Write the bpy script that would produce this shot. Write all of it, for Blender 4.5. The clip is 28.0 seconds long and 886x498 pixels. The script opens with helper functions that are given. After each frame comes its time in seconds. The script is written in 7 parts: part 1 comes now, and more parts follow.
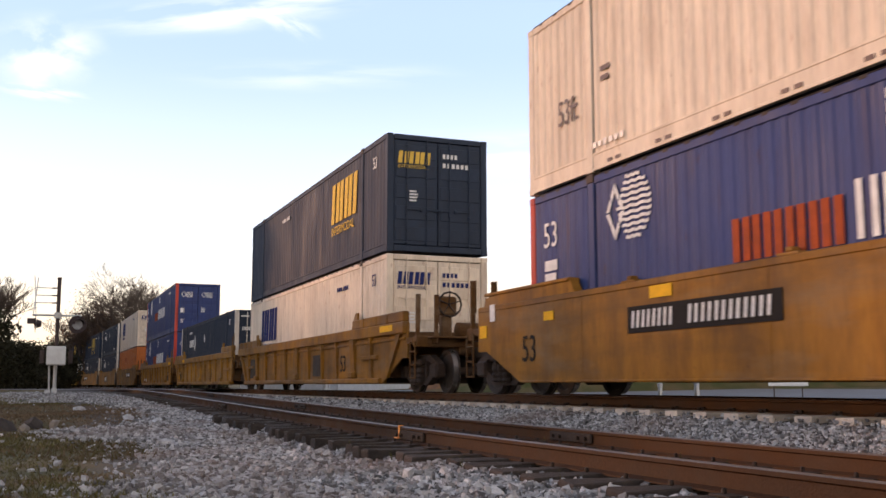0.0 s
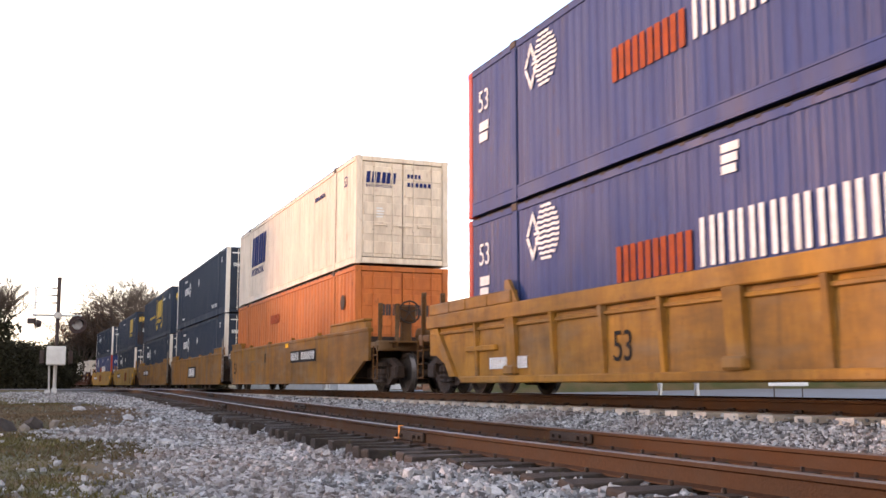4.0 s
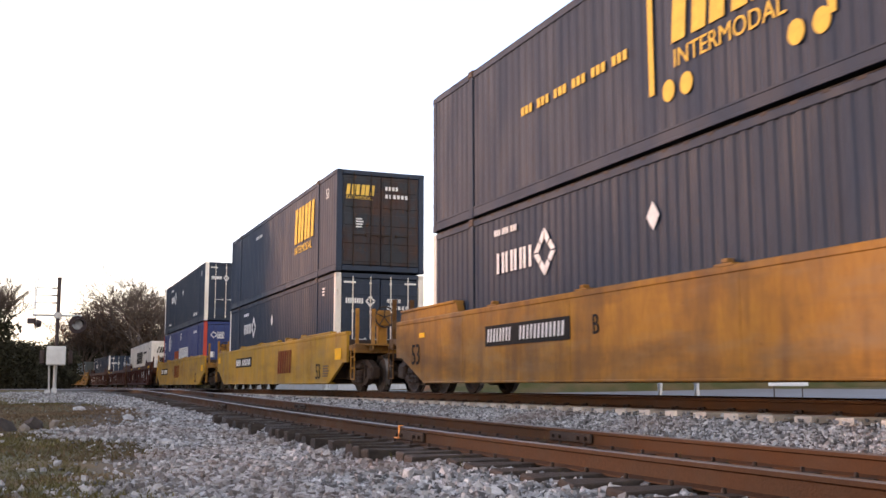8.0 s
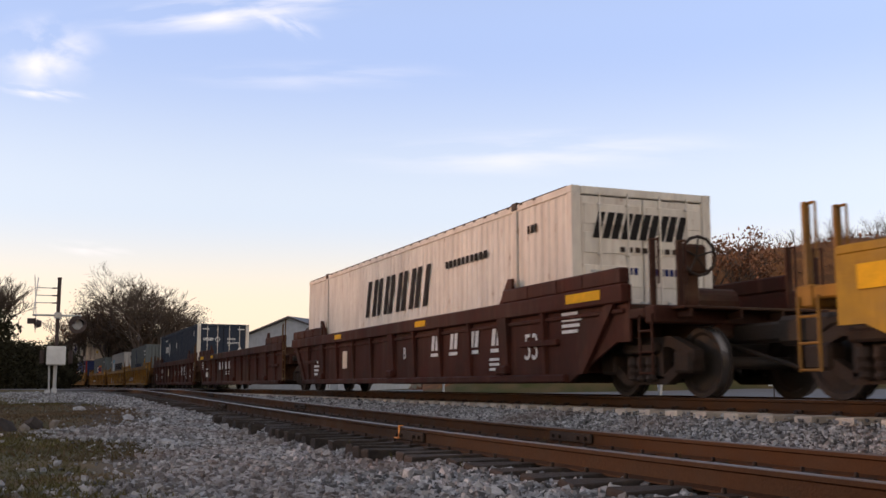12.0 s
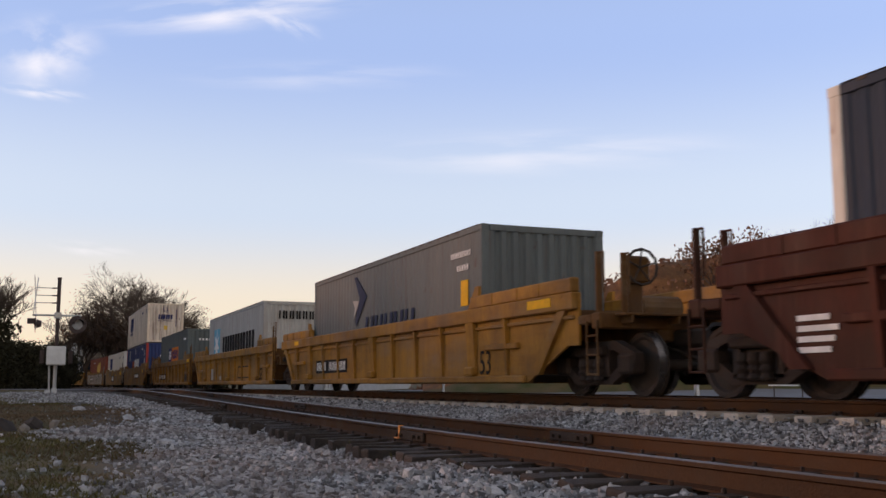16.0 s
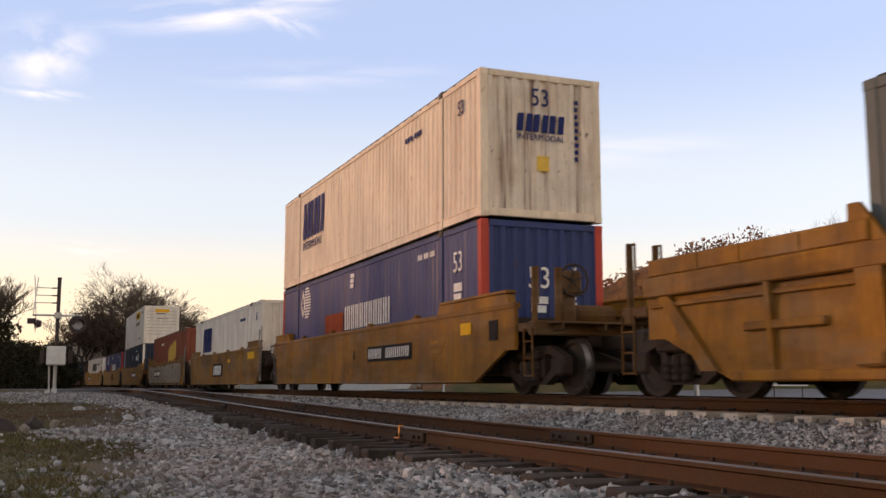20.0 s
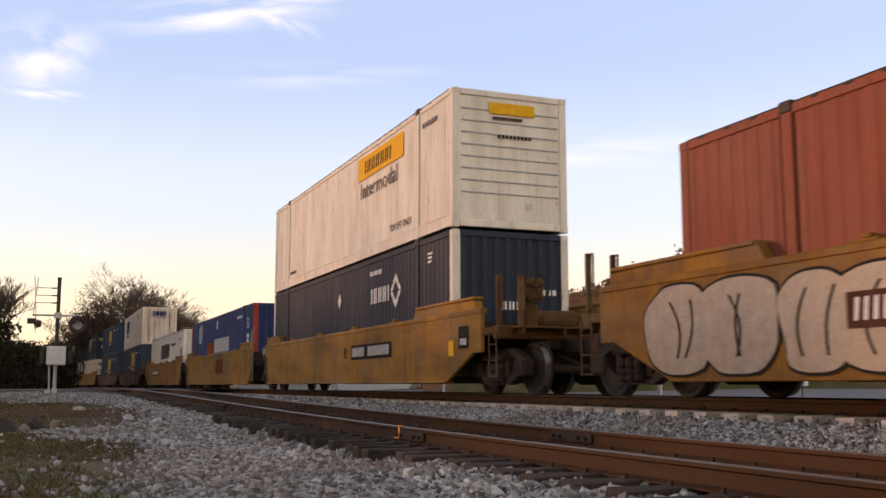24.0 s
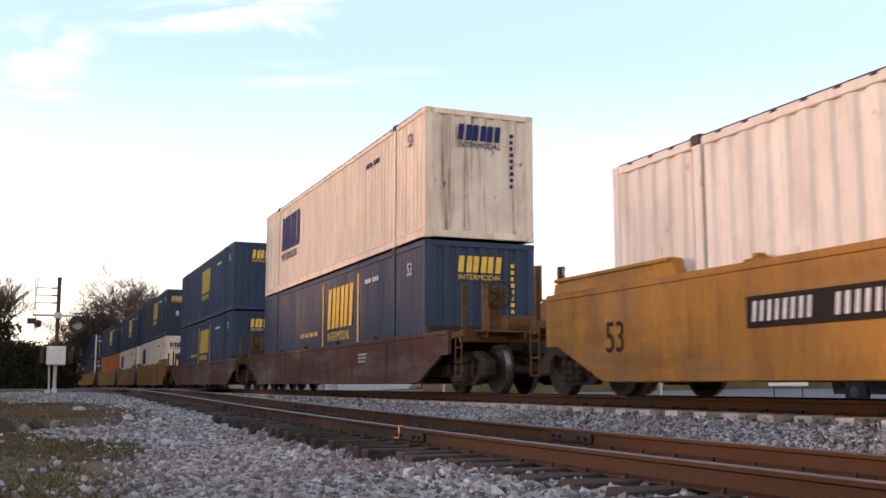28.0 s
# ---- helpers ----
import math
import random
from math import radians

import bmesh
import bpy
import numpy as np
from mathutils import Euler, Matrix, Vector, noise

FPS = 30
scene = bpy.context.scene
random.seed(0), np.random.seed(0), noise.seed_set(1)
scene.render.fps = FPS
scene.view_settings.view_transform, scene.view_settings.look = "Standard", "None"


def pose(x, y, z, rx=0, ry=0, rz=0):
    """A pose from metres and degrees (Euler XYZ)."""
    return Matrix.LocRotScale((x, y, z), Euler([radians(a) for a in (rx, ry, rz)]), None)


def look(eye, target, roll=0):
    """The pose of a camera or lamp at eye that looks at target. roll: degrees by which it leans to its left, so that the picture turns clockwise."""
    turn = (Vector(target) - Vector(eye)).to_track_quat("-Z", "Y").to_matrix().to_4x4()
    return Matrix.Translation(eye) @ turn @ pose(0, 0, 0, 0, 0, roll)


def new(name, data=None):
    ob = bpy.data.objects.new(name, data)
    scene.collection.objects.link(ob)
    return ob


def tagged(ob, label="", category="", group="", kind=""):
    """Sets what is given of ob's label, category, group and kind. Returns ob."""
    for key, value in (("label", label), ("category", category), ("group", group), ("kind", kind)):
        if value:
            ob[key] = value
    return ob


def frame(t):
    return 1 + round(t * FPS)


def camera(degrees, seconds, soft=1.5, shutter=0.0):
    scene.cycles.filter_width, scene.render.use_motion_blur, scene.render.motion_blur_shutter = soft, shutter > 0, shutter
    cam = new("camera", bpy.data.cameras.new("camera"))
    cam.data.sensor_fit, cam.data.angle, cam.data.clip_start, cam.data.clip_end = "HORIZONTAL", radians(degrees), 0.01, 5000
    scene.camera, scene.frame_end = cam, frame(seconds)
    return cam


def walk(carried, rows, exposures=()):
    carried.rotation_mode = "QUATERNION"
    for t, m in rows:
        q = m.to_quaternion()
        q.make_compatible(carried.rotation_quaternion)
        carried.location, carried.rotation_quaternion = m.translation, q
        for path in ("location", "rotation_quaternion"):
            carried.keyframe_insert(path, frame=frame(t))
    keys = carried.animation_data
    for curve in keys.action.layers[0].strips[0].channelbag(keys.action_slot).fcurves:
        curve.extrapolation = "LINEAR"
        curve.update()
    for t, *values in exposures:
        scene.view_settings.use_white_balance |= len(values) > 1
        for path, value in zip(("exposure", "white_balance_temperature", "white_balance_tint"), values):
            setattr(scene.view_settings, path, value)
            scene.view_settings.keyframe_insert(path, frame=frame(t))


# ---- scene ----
# ---------------- camera: low on the ballast beside a siding, standing still ----------------
EYE = Vector((0.0, 0.0, 0.16))
YAW, PITCH = radians(68.04), radians(7.70)
AIM = EYE + Vector((-math.sin(YAW) * math.cos(PITCH), math.cos(YAW) * math.cos(PITCH), math.sin(PITCH)))
cam = camera(47.39, 28.0, soft=1.5, shutter=0.12)
VIEW = look(EYE, AIM, 0.0)
walk(cam, [(0.0, VIEW), (28.0, VIEW)],
     exposures=[(0.0, 0.34, 6650, 10), (1.0, 0.50, 6650, 10), (2.0, 0.68, 6400, 10), (3.0, 1.22, 6450, 10), (5.5, 1.22, 6500, 10), (8.0, 1.05, 6500, 10), (9.5, 0.78, 6550, 10), (10.5, 0.54, 6650, 10), (12.0, -0.10, 6850, 10), (15.0, -0.30, 6550, 10), (18.0, -0.28, 6550, 10), (20.0, -0.02, 7400, 10), (22.0, 0.12, 7700, 10), (24.0, 0.04, 7400, 10), (25.0, 0.32, 6750, 10), (26.0, 0.36, 6250, 10), (28.0, 0.48, 6350, 10)])

# ---------------- light: a low sun behind trees added out of view, dusk sky ------------------
SUN_DIR = Vector((-0.66, -0.75, 0.16)).normalized()
world = bpy.data.worlds.new("dusk_sky")
scene.world = world
world.use_nodes = True
wn, wl = world.node_tree.nodes, world.node_tree.links
wn.clear()
sky = wn.new("ShaderNodeTexSky")
sky.sky_type = "NISHITA"
sky.sun_disc = False
sky.sun_elevation = math.asin(SUN_DIR.z)
sky.sun_rotation = math.atan2(SUN_DIR.x, SUN_DIR.y)
sky.air_density, sky.dust_density, sky.ozone_density = 1.0, 1.6, 1.6
SKY_STRENGTH = 0.15
VEIL = 9.3
coord = wn.new("ShaderNodeTexCoord")


def cloud(direction, wide, high, stretch, amount, previous, colour, rise=0.0):
    """A wisp of cloud round one direction of the sky, mixed over what is there already."""
    d = Vector(direction).normalized()
    side = Vector((0, 0, 1)).cross(d).normalized()
    up = d.cross(side)
    side, up = side * math.cos(rise) - up * math.sin(rise), up * math.cos(rise) + side * math.sin(rise)
    dots = []
    for axis in (side, up):
        n = wn.new("ShaderNodeVectorMath")
        n.operation = "DOT_PRODUCT"
        wl.new(coord.outputs["Generated"], n.inputs[0])
        n.inputs[1].default_value = axis
        dots.append(n.outputs["Value"])
    comb = wn.new("ShaderNodeCombineXYZ")
    for i, (o, k) in enumerate(zip(dots, (1 / wide, 1 / high))):
        m = wn.new("ShaderNodeMath")
        m.operation = "MULTIPLY"
        wl.new(o, m.inputs[0])
        m.inputs[1].default_value = k
        wl.new(m.outputs[0], comb.inputs[i])
    noise_t = wn.new("ShaderNodeTexNoise")
    noise_t.inputs["Scale"].default_value = stretch
    noise_t.inputs["Detail"].default_value = 6
    noise_t.inputs["Distortion"].default_value = 0.25
    wl.new(comb.outputs[0], noise_t.inputs["Vector"])
    length = wn.new("ShaderNodeVectorMath")
    length.operation = "LENGTH"
    wl.new(comb.outputs[0], length.inputs[0])
    fall = wn.new("ShaderNodeMapRange")
    fall.interpolation_type = "SMOOTHSTEP"
    fall.inputs["From Min"].default_value, fall.inputs["From Max"].default_value = 1.0, 0.1
    wl.new(length.outputs["Value"], fall.inputs["Value"])
    shape = wn.new("ShaderNodeMapRange")
    shape.inputs["From Min"].default_value, shape.inputs["From Max"].default_value = 0.42, 0.68
    wl.new(noise_t.outputs["Fac"], shape.inputs["Value"])
    mul = wn.new("ShaderNodeMath")
    mul.operation = "MULTIPLY"
    wl.new(fall.outputs[0], mul.inputs[0])
    wl.new(shape.outputs[0], mul.inputs[1])
    mul2 = wn.new("ShaderNodeMath")
    mul2.operation = "MULTIPLY"
    mul2.inputs[1].default_value = amount
    wl.new(mul.outputs[0], mul2.inputs[0])
    mix = wn.new("ShaderNodeMix")
    mix.data_type = "RGBA"
    wl.new(mul2.outputs[0], mix.inputs["Factor"])
    wl.new(previous, mix.inputs["A"])
    mix.inputs["B"].default_value = (*colour, 1)
    return mix.outputs["Result"]


def sky_way(x, y):
    """A direction of the sky, from its bearing across and height up in the view's own terms."""
    r, u, d = x, y, 1.0
    fw, z = d * math.cos(PITCH) - u * math.sin(PITCH), d * math.sin(PITCH) + u * math.cos(PITCH)
    return (r * math.cos(YAW) - fw * math.sin(YAW), r * math.sin(YAW) + fw * math.cos(YAW), z)


tint = wn.new("ShaderNodeMix")
tint.data_type = "RGBA"
tint.blend_type = "MULTIPLY"
tint.inputs["Factor"].default_value = 1.0
tint.inputs["B"].default_value = (1.0, 0.96, 1.12, 1)
wl.new(sky.outputs[0], tint.inputs["A"])
out_col = tint.outputs["Result"]
# a thin bright veil of high haze: warm at the horizon, blue above; brightened out of view to light the train
sep = wn.new("ShaderNodeSeparateXYZ")
wl.new(coord.outputs["Generated"], sep.inputs[0])
ramp = wn.new("ShaderNodeValToRGB")
ramp.color_ramp.interpolation = "EASE"
stops = ((0.0, (0.95, 0.74, 0.50)), (0.07, (0.93, 0.80, 0.64)), (0.17, (0.645, 0.732, 0.885)), (0.33, (0.405, 0.533, 0.875)), (0.6, (0.23, 0.26, 0.34)), (1.0, (0.10, 0.105, 0.12)))
while len(ramp.color_ramp.elements) < len(stops):
    ramp.color_ramp.elements.new(0.5)
for el, (at, c) in zip(ramp.color_ramp.elements, stops):
    el.position, el.color = at, (*c, 1)
wl.new(sep.outputs["Z"], ramp.inputs["Fac"])
toward = wn.new("ShaderNodeVectorMath")
toward.operation = "DOT_PRODUCT"
toward.inputs[1].default_value = Vector((-0.93, -0.12, 0.1)).normalized()
wl.new(coord.outputs["Generated"], toward.inputs[0])
glow = wn.new("ShaderNodeMapRange")
for k, v in (("From Min", -0.95), ("From Max", 0.96), ("To Min", 15.0), ("To Max", VEIL)):
    glow.inputs[k].default_value = v
wl.new(toward.outputs["Value"], glow.inputs["Value"])
bright = wn.new("ShaderNodeVectorMath")
bright.operation = "SCALE"
wl.new(ramp.outputs["Color"], bright.inputs[0])
wl.new(glow.outputs[0], bright.inputs["Scale"])
# the sky round behind the camera glows warmer
warm = wn.new("ShaderNodeMapRange")
for k, v in (("From Min", 0.5), ("From Max", -0.4)):
    warm.inputs[k].default_value = v
wl.new(toward.outputs["Value"], warm.inputs["Value"])
rosy = wn.new("ShaderNodeMix")
rosy.data_type = "RGBA"
rosy.blend_type = "MULTIPLY"
wl.new(warm.outputs[0], rosy.inputs["Factor"])
wl.new(bright.outputs[0], rosy.inputs["A"])
rosy.inputs["B"].default_value = (1.22, 1.0, 0.74, 1)
veil = wn.new("ShaderNodeMix")
veil.data_type = "RGBA"
veil.inputs["Factor"].default_value = 0.8
wl.new(out_col, veil.inputs["A"])
wl.new(rosy.outputs["Result"], veil.inputs["B"])
out_col = veil.outputs["Result"]
CLOUD = (8.6, 8.2, 8.6)
out_col = cloud(sky_way(-0.395, 0.196), 0.062, 0.042, 1.0, 0.95, out_col, CLOUD, 0.1)
out_col = cloud(sky_way(-0.205, 0.238), 0.17, 0.026, 1.2, 0.9, out_col, CLOUD, 0.17)
out_col = cloud(sky_way(-0.16, 0.228), 0.05, 0.016, 1.4, 0.5, out_col, CLOUD, -0.4)
out_col = cloud(sky_way(-0.40, 0.156), 0.05, 0.010, 1.2, 0.7, out_col, CLOUD, -0.05)
out_col = cloud(sky_way(-0.13, 0.172), 0.17, 0.020, 1.2, 0.28, out_col, CLOUD, 0.04)
out_col = cloud(sky_way(0.09, 0.096), 0.24, 0.030, 1.2, 0.5, out_col, CLOUD, 0.0)
out_col = cloud(sky_way(-0.35, 0.0), 0.05, 0.010, 1.2, 0.45, out_col, CLOUD, -0.1)
back = wn.new("ShaderNodeBackground")
back.inputs["Strength"].default_value = SKY_STRENGTH
wl.new(out_col, back.inputs["Color"])
wout = wn.new("ShaderNodeOutputWorld")
wl.new(back.outputs[0], wout.inputs["Surface"])

sun_data = bpy.data.lights.new("sun", "SUN")
sun_data.energy, sun_data.angle, sun_data.color = 1.9, radians(2.2), (1.0, 0.52, 0.30)
sun_ob = new("sun", sun_data)
sun_ob.matrix_world = look(SUN_DIR * 300, (0, 0, 0))


# ---------------- materials ----------------
def material(name, colour, rough=0.6, metal=0.0, var=0.25, scale=3.0, grain=40.0, bump=0.15, stain=None, stain_amount=0.4,
             stretch=(1, 1, 1), per_object=0.0, per_island=0.0, spec=0.5, stain_scale=1.2, layers=()):
    """Base colour broken up at two scales, with stains of another colour, fine relief and uneven gloss."""
    m = bpy.data.materials.new(name)
    m.use_nodes = True
    n, l = m.node_tree.nodes, m.node_tree.links
    b = n["Principled BSDF"]
    b.inputs["Metallic"].default_value = metal
    b.inputs["Specular IOR Level"].default_value = spec
    tc = n.new("ShaderNodeTexCoord")
    mp = n.new("ShaderNodeMapping")
    mp.inputs["Scale"].default_value = stretch
    l.new(tc.outputs["Object"], mp.inputs["Vector"])
    if per_object:
        info = n.new("ShaderNodeObjectInfo")
        off = n.new("ShaderNodeVectorMath")
        off.operation = "SCALE"
        off.inputs[0].default_value = (37, 23, 11)
        l.new(info.outputs["Random"], off.inputs["Scale"])
        add = n.new("ShaderNodeVectorMath")
        l.new(mp.outputs[0], add.inputs[0])
        l.new(off.outputs[0], add.inputs[1])
        vec = add.outputs[0]
    else:
        vec = mp.outputs[0]

    def tex(s, detail=4.0):
        t = n.new("ShaderNodeTexNoise")
        t.inputs["Scale"].default_value, t.inputs["Detail"].default_value = s, detail
        l.new(vec, t.inputs["Vector"])
        return t.outputs["Fac"]

    def ranged(src, a, c, lo, hi):
        r = n.new("ShaderNodeMapRange")
        for k, v in (("From Min", a), ("From Max", c), ("To Min", lo), ("To Max", hi)):
            r.inputs[k].default_value = v
        l.new(src, r.inputs["Value"])
        return r.outputs[0]

    big, fine = tex(scale), tex(grain, 3)
    value = ranged(big, 0.3, 0.7, 1 - var, 1 + var)
    fv = ranged(fine, 0.3, 0.7, 1 - var * 0.6, 1 + var * 0.6)
    mul = n.new("ShaderNodeMath")
    mul.operation = "MULTIPLY"
    l.new(value, mul.inputs[0])
    l.new(fv, mul.inputs[1])
    fac = mul.outputs[0]
    for amount, kind in ((per_object, "ShaderNodeObjectInfo"), (per_island, "ShaderNodeNewGeometry")):
        if amount:
            g = n.new(kind)
            r = ranged(g.outputs["Random" if kind.endswith("Info") else "Random Per Island"], 0, 1, 1 - amount, 1 + amount)
            m3 = n.new("ShaderNodeMath")
            m3.operation = "MULTIPLY"
            l.new(fac, m3.inputs[0])
            l.new(r, m3.inputs[1])
            fac = m3.outputs[0]
    sc = n.new("ShaderNodeVectorMath")
    sc.operation = "SCALE"
    sc.inputs[0].default_value = colour
    l.new(fac, sc.inputs["Scale"])
    col = sc.outputs[0]
    if stain:
        st = ranged(tex(stain_scale, 7), 0.46, 0.72, 0, stain_amount)
        mix = n.new("ShaderNodeMix")
        mix.data_type = "RGBA"
        l.new(st, mix.inputs["Factor"])
        l.new(col, mix.inputs["A"])
        mix.inputs["B"].default_value = (*stain, 1)
        col = mix.outputs["Result"]
    for l_scale, l_stretch, lo, hi, l_colour, amount in layers:
        lm = n.new("ShaderNodeVectorMath")
        lm.operation = "MULTIPLY"
        l.new(tc.outputs["Object"], lm.inputs[0])
        lm.inputs[1].default_value = l_stretch
        src = lm.outputs[0]
        if per_object:
            la = n.new("ShaderNodeVectorMath")
            l.new(src, la.inputs[0])
            l.new(off.outputs[0], la.inputs[1])
            src = la.outputs[0]
        t = n.new("ShaderNodeTexNoise")
        t.inputs["Scale"].default_value, t.inputs["Detail"].default_value, t.inputs["Roughness"].default_value = l_scale, 7, 0.62
        l.new(src, t.inputs["Vector"])
        mix = n.new("ShaderNodeMix")
        mix.data_type = "RGBA"
        l.new(ranged(t.outputs["Fac"], lo, hi, 0, amount), mix.inputs["Factor"])
        l.new(col, mix.inputs["A"])
        mix.inputs["B"].default_value = (*l_colour, 1)
        col = mix.outputs["Result"]
    l.new(col, b.inputs["Base Color"])
    l.new(ranged(big, 0.3, 0.7, max(0.05, rough - 0.12), min(1, rough + 0.12)), b.inputs["Roughness"])
    if bump:
        bp = n.new("ShaderNodeBump")
        bp.inputs["Strength"].default_value, bp.inputs["Distance"].default_value = bump, 0.02
        l.new(fine, bp.inputs["Height"])
        l.new(bp.outputs[0], b.inputs["Normal"])
    return m


STREAK = (1.6, 1.6, 0.35)


def paint(name, colour, rough=0.42, stain=(0.12, 0.06, 0.03), amount=0.35, var=0.12, layers=()):
    return material(name, colour, rough + 0.1, 0.0, var, 1.3, 14.0, 0.06, stain, amount, STREAK, per_object=0.05, stain_scale=1.6, spec=0.13, layers=layers)


def road_dirt(amount):
    """Brown mist, run-down streaks, dusty patches and rust specks on a car's paint: scale, stretch, from, to, colour, amount."""
    return ((0.7, (0.45, 0.45, 2.2), 0.45, 0.68, (0.10, 0.055, 0.026), 0.7 * amount),
            (0.5, (1, 1, 1.3), 0.50, 0.72, (0.075, 0.045, 0.028), 0.6 * amount),
            (1.0, (5.0, 5.0, 0.45), 0.55, 0.74, (0.055, 0.030, 0.018), 0.32 * amount),
            (0.8, (0.6, 0.6, 2.0), 0.50, 0.74, (0.23, 0.165, 0.105), 0.65 * amount),
            (9.0, (1, 1, 0.7), 0.63, 0.70, (0.07, 0.026, 0.012), 0.4 * amount))


def box_wear(rust, amount, dust=(0.3, 0.27, 0.25)):
    """Thin rust runs, scrapes and dusty patches on a container's paint."""
    return ((0.7, (1, 1, 1.4), 0.52, 0.76, dust, 0.30 * amount),
            (1.3, (7.0, 7.0, 0.35), 0.57, 0.72, rust, 0.6 * amount),
            (6.0, (1, 1, 0.5), 0.63, 0.70, rust, 0.8 * amount))



